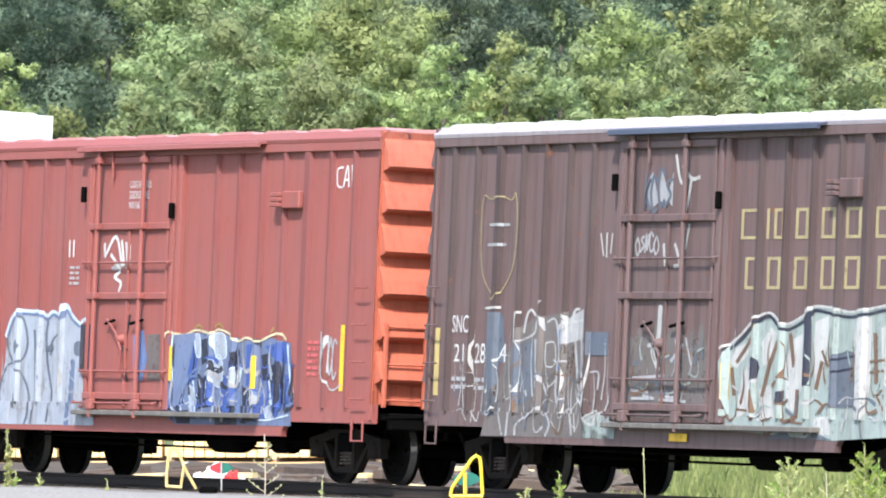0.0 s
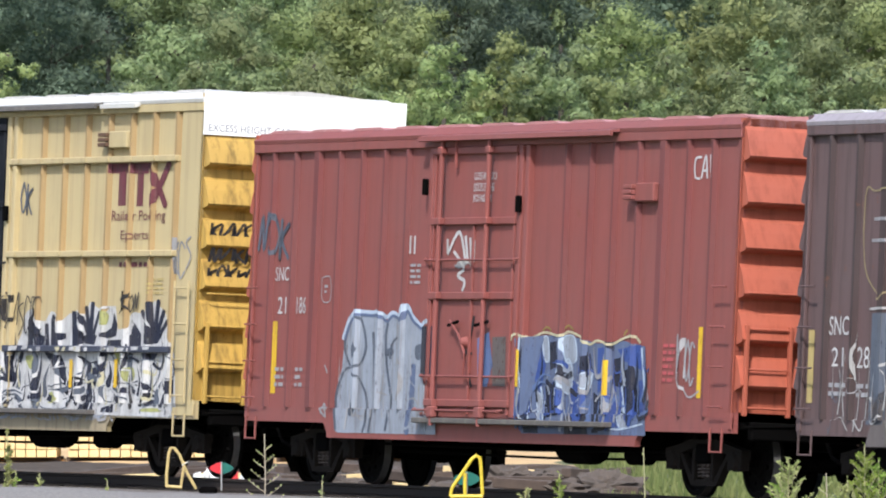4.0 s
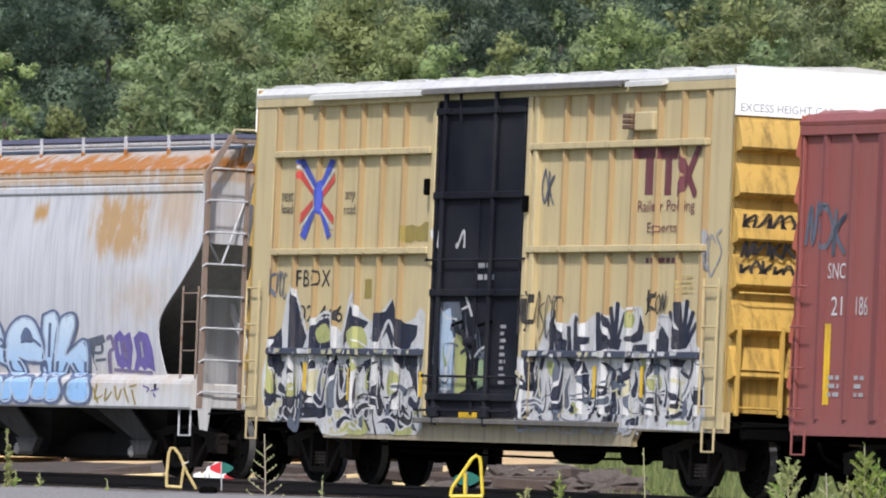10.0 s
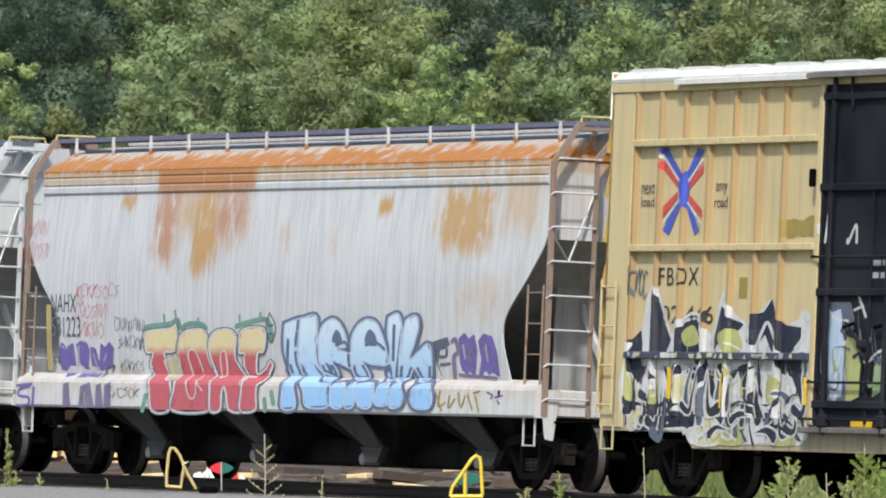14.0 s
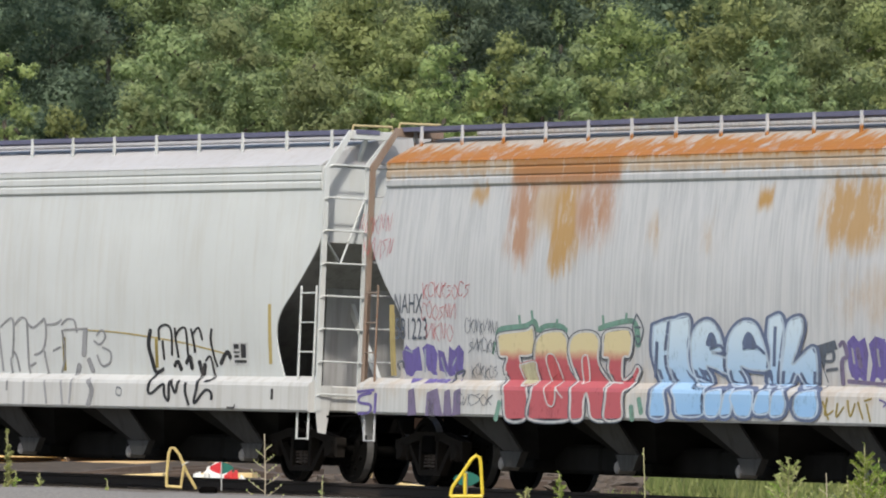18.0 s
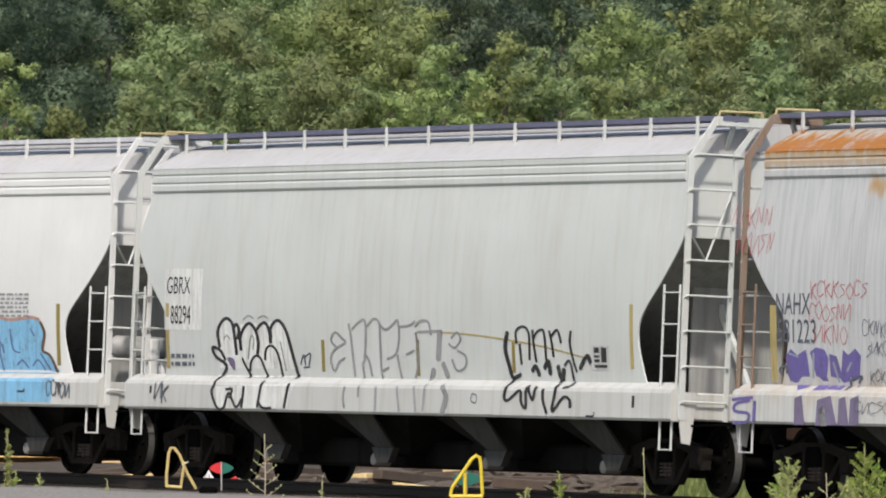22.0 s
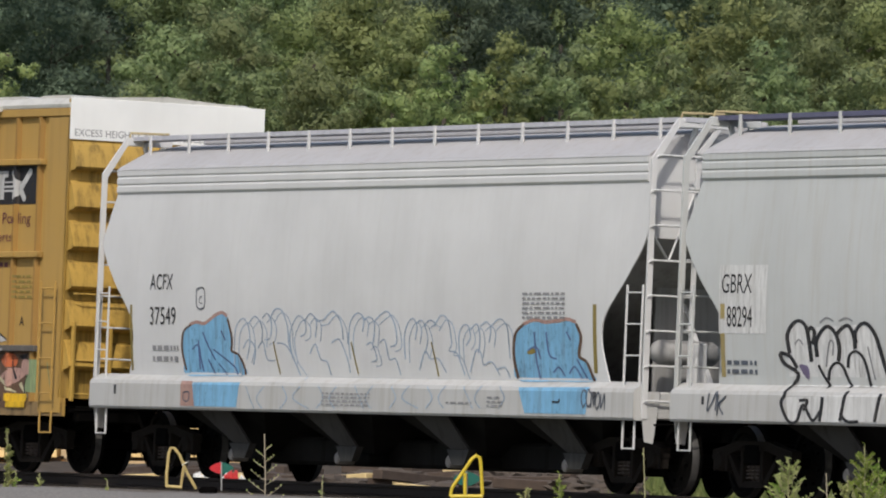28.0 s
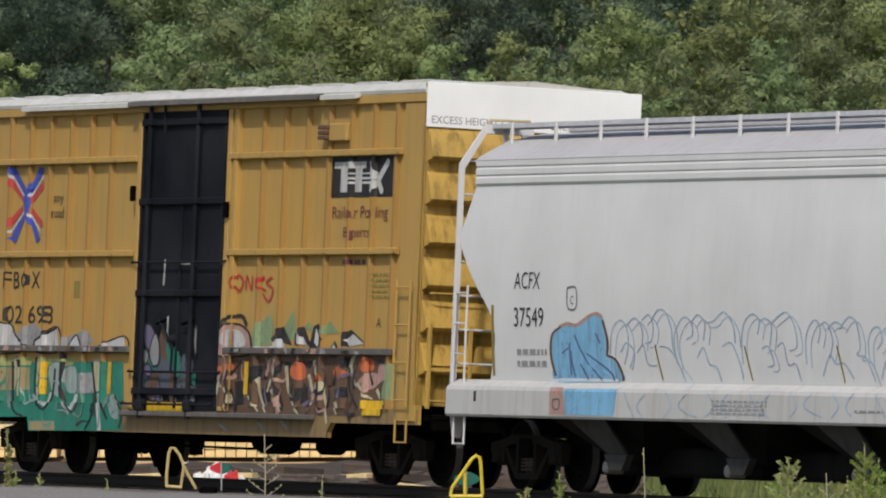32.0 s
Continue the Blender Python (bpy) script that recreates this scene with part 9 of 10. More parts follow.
patch(grey_hopper, 6.23, 6.74, 1.56, 1.87, "p_white", layer=1, rag=0.0, name='marking')
patch(grey_hopper, 6.29, 6.45, 1.78, 1.85, "p_black", layer=2, rag=0.0, name='marking')
patch(grey_hopper, 6.29, 6.46, 1.72, 1.75, "p_black", layer=2, rag=0.0, name='marking')
patch(grey_hopper, 6.30, 6.46, 1.66, 1.70, "p_black", layer=2, rag=0.0, name='marking')
patch(grey_hopper, 6.51, 6.67, 1.66, 1.85, "p_black", layer=2, rag=0.0, name='marking')
patch(grey_hopper, 6.31, 6.68, 1.59, 1.63, "p_black", layer=2, rag=0.0, name='marking')
patch(grey_hopper, -2.34, -2.23, 1.49, 1.92, "p_olive", rag=0.0, name='marking')
patch(grey_hopper, 0.77, 0.88, 1.45, 1.93, "p_olive", rag=0.0, name='marking')
patch(grey_hopper, 3.79, 3.89, 1.51, 1.94, "p_olive", rag=0.0, name='marking')
patch(grey_hopper, 7.36, 7.46, 1.58, 2.40, "p_pale_yellow", rag=0.0, name='marking')
patch(grey_hopper, -7.71, -7.59, 1.50, 2.41, "p_pale_yellow", rag=0.0, name='marking')
patch(grey_hopper, -7.96, -7.89, 1.15, 1.25, "p_black", rag=0.0, name='marking')
patch(grey_hopper, 7.72, 7.80, 1.09, 1.24, "p_black", rag=0.0, name='marking')
scrawl(grey_hopper, -7.78, -7.29, 1.03, 1.31, 2, 0.025, "p_slate", seed=37)
strokes(grey_hopper, [[(6.39, 0.97), (6.60, 0.97), (6.63, 1.02)]], 0.030, "p_black")
strokes(grey_hopper, [[(2.88, 1.23), (2.85, 1.14), (2.99, 1.11), (3.02, 1.20), (2.88, 1.23)]], 0.015, "p_slate")

# on the white hopper
lettering(white_hopper, "ACFX", -7.04, -6.24, 2.60, 2.82, "p_black")
lettering(white_hopper, "37549", -7.03, -6.11, 2.11, 2.36, "p_black")
strokes(white_hopper, [[(-5.39, 2.61), (-5.13, 2.61), (-5.11, 2.36), (-5.36, 2.36), (-5.39, 2.61)]], 0.020, "p_slate", name='marking')
lettering(white_hopper, "C", -5.29, -5.19, 2.40, 2.51, "p_slate")
bars(white_hopper, -6.95, -6.03, 1.57, 1.87, 2, "p_grey")
blob(white_hopper, [(-5.85, 1.63), (-5.91, 1.86), (-5.82, 2.03), (-5.53, 2.11), (-5.16, 2.14), (-4.87, 2.17), (-4.69, 2.24), (-4.44, 2.26), (-4.26, 2.19), (-4.16, 1.94), (-4.21, 1.76), (-3.96, 1.70), (-3.79, 1.57), (-3.73, 1.43), (-4.81, 1.41), (-5.80, 1.42)], "p_sky", layer=1, label='light blue bubble graffiti')
blob(white_hopper, [(-5.22, 1.31), (-3.59, 1.32), (-3.66, 0.98), (-5.12, 0.98)], "p_sky", layer=1, sharp=True)
blob(white_hopper, [(-5.63, 1.33), (-5.24, 1.33), (-5.12, 0.98), (-5.61, 0.98)], "p_pink", layer=1, sharp=True)
strokes(white_hopper, [[(-5.78, 1.48), (-5.90, 1.75), (-5.84, 2.01), (-5.57, 2.11)], [(-4.30, 2.20), (-4.16, 1.94), (-4.19, 1.75)], [(-4.19, 1.75), (-3.92, 1.69), (-3.75, 1.52), (-3.73, 1.43)]], 0.031, "p_brown", layer=1.6, across=2.35)
strokes(white_hopper, [[(-5.63, 2.11), (-5.38, 2.15), (-5.12, 2.13), (-4.89, 2.19), (-4.70, 2.25), (-4.48, 2.28), (-4.31, 2.23)]], 0.046, "p_pink", layer=1.5, across=2.35)
strokes(white_hopper, [[(-5.55, 1.77), (-5.32, 1.83), (-5.25, 1.64), (-5.17, 1.47)], [(-5.16, 2.01), (-4.99, 1.83), (-4.74, 1.62)], [(-4.52, 2.03), (-4.38, 1.90)], [(-4.64, 1.58), (-4.36, 1.43)], [(-4.80, 1.77), (-4.12, 1.55), (-3.99, 1.43)], [(-5.00, 1.64), (-4.77, 1.44)], [(-5.32, 1.90), (-5.29, 1.49)]], 0.023, "p_mid_blue", layer=2, across=2.35)
blob(white_hopper, [(5.03, 1.69), (5.04, 1.94), (5.14, 2.06), (5.34, 2.13), (5.67, 2.17), (5.99, 2.16), (6.39, 2.16), (6.71, 2.19), (6.92, 2.14), (7.04, 1.98), (6.98, 1.74), (7.18, 1.67), (7.32, 1.53), (7.42, 1.42), (6.27, 1.41), (5.10, 1.42)], "p_sky", layer=1, label='light blue bubble graffiti')
blob(white_hopper, [(5.44, 1.32), (7.56, 1.34), (7.51, 0.99), (5.67, 0.99)], "p_sky", layer=1, sharp=True)
strokes(white_hopper, [[(5.12, 1.44), (5.02, 1.69), (5.04, 1.94), (5.14, 2.06), (5.34, 2.14)], [(6.92, 2.15), (7.06, 1.98), (6.99, 1.74), (7.21, 1.66), (7.42, 1.42)]], 0.038, "p_brown", layer=1.6, across=2.35)
strokes(white_hopper, [[(5.31, 2.14), (5.67, 2.20), (5.99, 2.17), (6.39, 2.19), (6.66, 2.21), (6.92, 2.17)]], 0.046, "p_pink", layer=1.5, across=2.35)
strokes(white_hopper, [[(5.66, 2.04), (5.70, 1.69), (5.80, 1.44)], [(5.45, 1.80), (5.71, 1.85), (5.83, 1.69)], [(6.02, 2.04), (6.10, 1.75), (6.32, 1.70)], [(6.63, 2.05), (6.75, 1.94)], [(6.20, 1.52), (6.37, 1.59), (6.55, 1.48)], [(6.68, 1.51), (6.85, 1.60), (7.06, 1.45)], [(6.92, 1.70), (7.22, 1.45)]], 0.023, "p_mid_blue", layer=2, across=2.35)
blob(white_hopper, [(5.42, 1.79), (5.62, 1.83), (5.68, 1.78), (5.51, 1.75)], "p_olive", layer=2)
strokes(white_hopper, [[(-4.10, 1.46), (-4.09, 1.79), (-4.00, 2.09), (-3.76, 2.20), (-3.58, 2.09), (-3.54, 1.87), (-3.67, 1.64)], [(-3.58, 2.13), (-3.34, 2.23), (-3.12, 2.09), (-3.13, 1.87)], [(-3.12, 2.20), (-2.93, 2.27), (-2.79, 2.13), (-2.85, 1.94), (-3.04, 1.91)], [(-2.84, 2.20), (-2.66, 2.33), (-2.43, 2.30), (-2.25, 2.09), (-2.22, 1.87), (-2.06, 1.65)], [(-3.78, 1.79), (-3.59, 1.91), (-3.36, 1.79), (-3.44, 1.57)], [(-3.28, 1.79), (-3.09, 1.88), (-2.97, 1.65), (-2.70, 1.63)], [(-2.62, 1.87), (-2.32, 1.84), (-2.06, 1.65), (-1.87, 1.43)]], 0.017, "p_steelblue", layer=1, across=2.35)
strokes(white_hopper, [[(-3.86, 1.40), (-3.93, 1.73), (-3.84, 2.03), (-3.59, 2.14), (-3.41, 2.03), (-3.37, 1.81), (-3.51, 1.59)], [(-3.41, 2.07), (-3.17, 2.17), (-2.96, 2.03), (-2.97, 1.81)], [(-2.95, 2.14), (-2.77, 2.21), (-2.63, 2.07), (-2.69, 1.89), (-2.88, 1.85)], [(-2.68, 2.15), (-2.50, 2.27), (-2.26, 2.24), (-2.09, 2.04), (-2.07, 1.82), (-1.91, 1.59)]], 0.012, "p_steelblue", layer=1, across=2.35)
strokes(white_hopper, [[(-2.10, 1.65), (-2.18, 1.95), (-2.07, 2.13), (-1.88, 2.24), (-1.67, 2.17), (-1.64, 2.02), (-1.82, 1.96)], [(-1.67, 2.17), (-1.49, 2.27), (-1.28, 2.17), (-1.32, 1.95)], [(-1.28, 2.17), (-1.04, 2.19), (-0.87, 2.27), (-0.69, 2.30), (-0.46, 2.14), (-0.40, 1.92)], [(-2.06, 1.65), (-1.87, 1.43)], [(-1.52, 1.73), (-1.33, 1.86), (-1.17, 1.66), (-0.96, 1.62), (-0.84, 1.44)], [(-0.79, 1.88), (-0.52, 1.92), (-0.28, 1.66), (-0.21, 1.48)]], 0.017, "p_steelblue", layer=1, across=2.35)
strokes(white_hopper, [[(-1.94, 1.59), (-2.02, 1.89), (-1.91, 2.07), (-1.72, 2.18), (-1.51, 2.11), (-1.48, 1.96), (-1.66, 1.90)], [(-1.51, 2.11), (-1.33, 2.21), (-1.12, 2.11), (-1.16, 1.89)], [(-1.12, 2.11), (-0.89, 2.13), (-0.71, 2.22), (-0.53, 2.24), (-0.30, 2.08), (-0.25, 1.86)], [(-1.91, 1.59), (-1.56, 1.37)]], 0.012, "p_steelblue", layer=1, across=2.35)
strokes(white_hopper, [[(-0.19, 1.66), (-0.22, 1.95), (-0.14, 2.17), (0.07, 2.28), (0.28, 2.21), (0.24, 2.03)], [(0.28, 2.17), (0.45, 2.23), (0.63, 2.14), (0.58, 1.88)], [(0.63, 2.17), (0.83, 2.26), (1.06, 2.30), (1.28, 2.14), (1.34, 1.89), (1.13, 1.83)], [(0.35, 1.85), (0.53, 1.88), (0.68, 1.67), (0.50, 1.63)], [(0.79, 1.88), (0.96, 1.92), (1.08, 1.67), (1.29, 1.67), (1.43, 1.46)]], 0.017, "p_steelblue", layer=1, across=2.35)
strokes(white_hopper, [[(-0.04, 1.61), (-0.07, 1.90), (0.01, 2.11), (0.23, 2.22), (0.43, 2.15), (0.39, 1.97)], [(0.43, 2.12), (0.61, 2.17), (0.78, 2.08), (0.73, 1.83)], [(0.78, 2.12), (0.99, 2.20), (1.22, 2.25), (1.44, 2.08), (1.49, 1.83), (1.28, 1.77)], [(0.50, 1.79), (0.68, 1.83), (0.83, 1.61), (0.65, 1.57)]], 0.012, "p_steelblue", layer=1, across=2.35)
strokes(white_hopper, [[(1.60, 1.67), (1.59, 1.96), (1.70, 2.14), (1.87, 2.21), (2.00, 2.10), (1.93, 1.93)], [(1.97, 2.14), (2.17, 2.18), (2.34, 1.96), (2.24, 1.75)], [(2.26, 2.14), (2.43, 2.19), (2.60, 2.14)], [(2.55, 2.11), (2.77, 2.25), (2.99, 2.18), (3.09, 1.89), (3.00, 1.79), (3.25, 1.75), (3.47, 1.47)], [(2.04, 1.53), (2.24, 1.78), (2.40, 1.68), (2.65, 1.68), (2.89, 1.50)]], 0.017, "p_steelblue", layer=1, across=2.35)
strokes(white_hopper, [[(1.74, 1.62), (1.74, 1.90), (1.85, 2.08), (2.02, 2.16), (2.15, 2.05), (2.08, 1.87)], [(2.12, 2.08), (2.33, 2.12), (2.49, 1.91), (2.38, 1.69)], [(2.41, 2.08), (2.58, 2.13), (2.75, 2.09)], [(2.70, 2.05), (2.92, 2.19), (3.14, 2.12), (3.24, 1.84), (3.15, 1.73), (3.39, 1.70), (3.62, 1.41)]], 0.012, "p_steelblue", layer=1, across=2.35)
strokes(white_hopper, [[(3.33, 1.68), (3.32, 1.97), (3.44, 2.11), (3.61, 2.12), (3.68, 1.97), (3.54, 1.86)], [(3.69, 2.07), (3.89, 2.14), (3.98, 1.97), (3.92, 1.76)], [(3.99, 2.11), (4.19, 2.17), (4.32, 2.08), (4.26, 1.90)], [(4.32, 2.11), (4.60, 2.21), (4.82, 2.11), (4.87, 1.90), (4.90, 1.69)], [(3.64, 1.51), (3.84, 1.79), (4.00, 1.76), (4.07, 1.61), (4.32, 1.65), (4.55, 1.48)], [(4.48, 1.55), (4.73, 1.58), (4.87, 1.44)]], 0.017, "p_steelblue", layer=1, across=2.35)
strokes(white_hopper, [[(3.47, 1.63), (3.46, 1.91), (3.59, 2.05), (3.76, 2.07), (3.83, 1.91), (3.69, 1.80)], [(3.84, 2.02), (4.04, 2.08), (4.13, 1.91), (4.06, 1.70)], [(4.14, 2.05), (4.34, 2.11), (4.47, 2.02), (4.41, 1.84)], [(4.47, 2.05), (4.75, 2.15), (4.96, 2.06), (5.01, 1.85), (5.04, 1.63)]], 0.012, "p_steelblue", layer=1, across=2.35)
strokes(white_hopper, [[(-3.36, 1.27), (-3.20, 1.10), (-3.04, 0.96)], [(-2.74, 1.27), (-2.98, 1.11), (-2.78, 0.97)], [(-2.13, 1.28), (-1.96, 1.12), (-2.17, 0.97)], [(-1.52, 1.28), (-1.75, 1.12), (-1.20, 0.98)], [(-0.91, 1.29), (-0.75, 1.13), (-0.95, 0.99)], [(-0.32, 1.29), (-0.54, 1.13), (-0.35, 0.99)], [(0.28, 1.30), (0.45, 1.14), (0.60, 1.00)], [(0.86, 1.30), (0.65, 1.14), (0.84, 1.00)]], 0.017, "p_steelblue", layer=1, across=2.35)
strokes(white_hopper, [[(1.45, 1.31), (1.62, 1.15), (1.43, 1.01)], [(2.03, 1.31), (1.83, 1.15), (2.35, 1.02)], [(2.60, 1.31), (2.78, 1.16), (2.59, 1.02)], [(3.17, 1.32), (2.98, 1.16), (3.16, 1.03)], [(3.74, 1.32), (3.92, 1.17), (4.07, 1.03)], [(4.30, 1.33), (4.12, 1.17), (4.30, 1.04)], [(4.85, 1.33), (5.04, 1.18), (4.86, 1.04)]], 0.017, "p_steelblue", layer=1, across=2.35)
strokes(white_hopper, [[(-5.51, 1.17), (-5.31, 1.17), (-5.34, 1.05), (-5.50, 1.07), (-5.51, 1.17)]], 0.020, "p_slate", layer=3)
bars(white_hopper, 5.29, 6.58, 2.20, 2.57, 6, "p_grey")
bars(white_hopper, -0.78, 0.79, 1.02, 1.22, 4, "p_light_grey")
bars(white_hopper, 3.23, 4.03, 1.08, 1.13, 1, "p_grey")
bars(white_hopper, 4.50, 4.98, 1.05, 1.21, 3, "p_light_grey")
scrawl(white_hopper, 7.37, 8.08, 1.05, 1.30, 5, 0.022, "p_slate", seed=41)
patch(white_hopper, 7.70, 7.79, 1.19, 1.28, "p_black", rag=0.0, name='marking')
patch(white_hopper, -8.01, -7.93, 1.13, 1.26, "p_black", rag=0.0, name='marking')
strokes(white_hopper, [[(6.50, 1.14), (6.70, 1.14), (6.70, 1.18)]], 0.030, "p_black")
strokes(white_hopper, [[(-2.74, 1.89), (-2.64, 1.65), (-2.54, 1.45)]], 0.030, "p_olive", name='marking')
strokes(white_hopper, [[(-0.14, 1.89), (-0.04, 1.67), (0.06, 1.46)]], 0.030, "p_olive", name='marking')
strokes(white_hopper, [[(2.45, 1.90), (2.55, 1.68), (2.64, 1.45)]], 0.030, "p_olive", name='marking')
patch(white_hopper, -7.75, -7.67, 1.47, 2.39, "p_olive", rag=0.0, name='marking')
patch(white_hopper, 7.41, 7.52, 1.52, 2.40, "p_olive", rag=0.0, name='marking')

# fine fills and drips over the large pieces
wild(yellow_car, -6.80, -1.66, 0.68, 1.72, 26, ("p_navy", "p_black", "p_navy", "p_slate"), "p_white", seed=61, layer=2.75, w=(0.07, 0.17), tall=0.6, lean=0.4)
wild(yellow_car, 1.45, 6.70, 0.86, 1.72, 26, ("p_navy", "p_navy", "p_slate", "p_black"), "p_white", seed=62, layer=2.75, w=(0.06, 0.15), tall=0.6, lean=0.35)
wild(yellow_car, 1.38, 5.10, 0.74, 0.98, 40, ("p_light_grey", "p_silver", "p_light_grey"), None, seed=63, layer=1.5, w=(0.02, 0.05), tall=0.95, lean=0.05)
rail_flecks(gold_car, ((-6.7, -1.7), (1.65, 6.7)), 20, ("p_brown", "p_light_grey", "p_pink", "p_black"), 65)
rail_flecks(yellow_car, ((-6.7, -1.7), (1.65, 6.7)), 26, ("p_white", "p_light_grey", "p_cream"), 64)
wild(yellow_car, -6.80, -1.60, 0.66, 1.95, 46, ("p_navy", "p_white", "p_black", "p_lime", "p_slate", "p_white"), None, seed=41, layer=2.8, w=(0.025, 0.075), tall=0.45, lean=0.35)
wild(yellow_car, 1.38, 6.67, 0.84, 2.02, 52, ("p_navy", "p_white", "p_slate", "p_cream", "p_navy", "p_white"), None, seed=43, layer=2.8, w=(0.025, 0.07), tall=0.4, lean=0.3)
wild(yellow_car, -1.30, 0.30, 1.20, 2.30, 18, ("p_slate", "p_navy", "p_light_grey", "p_moss"), None, seed=44, layer=1.5, w=(0.03, 0.08), tall=0.4, lean=0.3)
wild(red_car, 1.28, 5.19, 0.72, 1.90, 90, ("p_cobalt", "p_navy", "p_silver", "p_mid_blue", "p_navy", "p_grey", "p_cobalt"), None, seed=31, layer=2.1, w=(0.03, 0.09), lean=0.22, tall=0.45)
wild(gold_car, 1.47, 6.66, 0.84, 1.71, 50, ("p_black", "p_brown", "p_black", "p_plum", "p_pink", "p_brown"), None, seed=51, layer=2.2, w=(0.03, 0.08), tall=0.4, lean=0.35)
wild(gold_car, -7.0, -1.90, 0.62, 1.60, 26, ("p_green", "p_teal", "p_black", "p_mint", "p_grey"), None, seed=53, layer=1.9, w=(0.03, 0.07), tall=0.45, lean=0.3)
wild(brown_car, 1.70, 6.6, 0.76, 2.15, 46, ("p_light_grey", "p_brown", "p_sage", "p_slate", "p_brown"), None, seed=55, layer=2.1, w=(0.025, 0.07), tall=0.4, lean=0.25)
wild(brown_car, -6.60, -1.75, 0.74, 2.15, 60, ("p_chalk", "p_light_grey", "p_haze", "p_slate", "p_chalk"), None, seed=71, layer=1.4, w=(0.012, 0.035), tall=0.65, lean=0.08)
wild(brown_car, -4.70, -2.50, 0.72, 2.10, 30, ("p_light_grey", "p_brown", "p_slate", "p_haze"), None, seed=56, layer=1.6, w=(0.02, 0.05), tall=0.4, lean=0.25)
wild(brown_car, -1.10, 1.11, 1.15, 2.05, 34, ("p_light_grey", "p_slate", "p_sage", "p_brown", "p_slate"), None, seed=21, layer=1.8, w=(0.02, 0.06), lean=0.5, tall=0.4)
wild(red_car, -4.6, -1.8, 0.72, 2.15, 22, ("p_grey", "p_light_grey", "p_silver"), None, seed=57, layer=0.6, w=(0.02, 0.06), tall=0.5, lean=0.12)

for _car, _half in ((yellow_car, 7.57), (gold_car, 7.65)):
    end_lettering(_car, "EXCESS HEIGHT CAR", -1.52, -0.22, 4.81, 4.91, _half + 0.034, "p_grey")
    end_lettering(_car, "EXCESS HEIGHT CAR", 0.25, 1.52, 4.81, 4.91, _half + 0.034, "p_grey")
for _z, _n, _w in ((3.32, 5, 0.95), (2.98, 5, 0.98), (2.70, 5, 0.75)):
    end_scrawl(yellow_car, -1.5, -1.5 + _w, _z, _z + 0.26, _n, 0.035, "p_black", 7.57 + 0.13, int(_z * 10))


# ---- ground, track ----
def sheet(name, x0, x1, y0, y1, nx, ny, height, material, **tags):
    bm = bmesh.new()
    g = [[bm.verts.new((x0 + (x1 - x0) * i / nx, y0 + (y1 - y0) * j / ny, 0)) for i in range(nx + 1)] for j in range(ny + 1)]
    for row in g:
        for v in row:
            v.co.z = height(v.co.x, v.co.y)
    for a, b in zip(g, g[1:]):
        for i in range(nx):
            bm.faces.new((a[i], a[i + 1], b[i + 1], b[i]))
    return tagged(part(name, bm, material, smooth=True), **tags)


sheet("ground", -1500, 1500, -300, 3500, 60, 60, lambda x, y: -0.62, "field", label="open ground of dry grass and dirt", category="ground", kind="structure")

bed = bmesh.new()
ss = [-80 + k * 1.0 for k in range(141)]
rows_ = []
for s in ss:
    m = on_track(s, 0, 0, 1.0)
    rows_.append([bed.verts.new(m @ Vector((0, y, z))) for y, z in ((-4.2, -0.62), (-2.0, -0.26), (-1.3, -0.2), (1.3, -0.2), (2.0, -0.26), (4.2, -0.62))])
for a, b in zip(rows_, rows_[1:]):
    for i in range(5):
        bed.faces.new((a[i], a[i + 1], b[i + 1], b[i]))
bmesh.ops.recalc_face_normals(bed, faces=bed.faces[:])
tagged(part("ballast_bed", bed, "ballast"), "grey stone ballast under the track", "ballast", kind="structure")
track = empty("track", "dark steel railway track on wooden ties", "railway track", kind="structure")
for y in (-0.755, 0.755):
    bm = bmesh.new()
    prof = [(-0.07, -0.17), (0.07, -0.17), (0.07, -0.155), (0.012, -0.135), (0.012, -0.05), (0.036, -0.04), (0.036, -0.004), (0.028, 0.0), (-0.028, 0.0), (-0.036, -0.004), (-0.036, -0.04), (-0.012, -0.05), (-0.012, -0.135), (-0.07, -0.155)]
    prev = None
    for s in ss:
        m = on_track(s, 0, 0, 1.0)
        cur = [bm.verts.new(m @ Vector((0, y + p, q))) for p, q in prof]
        if prev:
            for i in range(len(prof)):
                bm.faces.new((prev[i], prev[(i + 1) % len(prof)], cur[(i + 1) % len(prof)], cur[i]))
        prev = cur
    bmesh.ops.recalc_face_normals(bm, faces=bm.faces[:])
    part("rail", bm, "rail", track)
bm = bmesh.new()
box(bm, -0.11, 0.11, -1.3, 1.3, -0.35, -0.172, 0.012)
tie = part("tie", bm, "tie", track)
tie.matrix_basis = on_track(-45, 0, 0, 1)
for k in range(1, 130):
    s = -45 + k * 0.55
    m = on_track(s, 0, 0, 1)
    share(tie, track, m @ pose(random.uniform(-0.03, 0.03), random.uniform(-0.05, 0.05), random.uniform(-0.012, 0.0), 0, 0, random.uniform(-1.5, 1.5)), "tie")

# gravel rise in front of the track
def berm_z(x, y):
    f = max(0.0, 1 - abs(y - 112) / 12.0)
    return -0.62 + (1.012 - 0.033 * x) * f + (0.02 * noise.noise(Vector((x * 1.3, y * 1.3, 0))) + 0.012 * noise.noise(Vector((x * 6, y * 6, 3)))) * min(1, f * 3)


sheet("gravel_shoulder", -16, 16, 99.5, 124.5, 400, 60, berm_z, "gravel", label="pale gravel shoulder in front of the track", category="gravel", kind="structure")

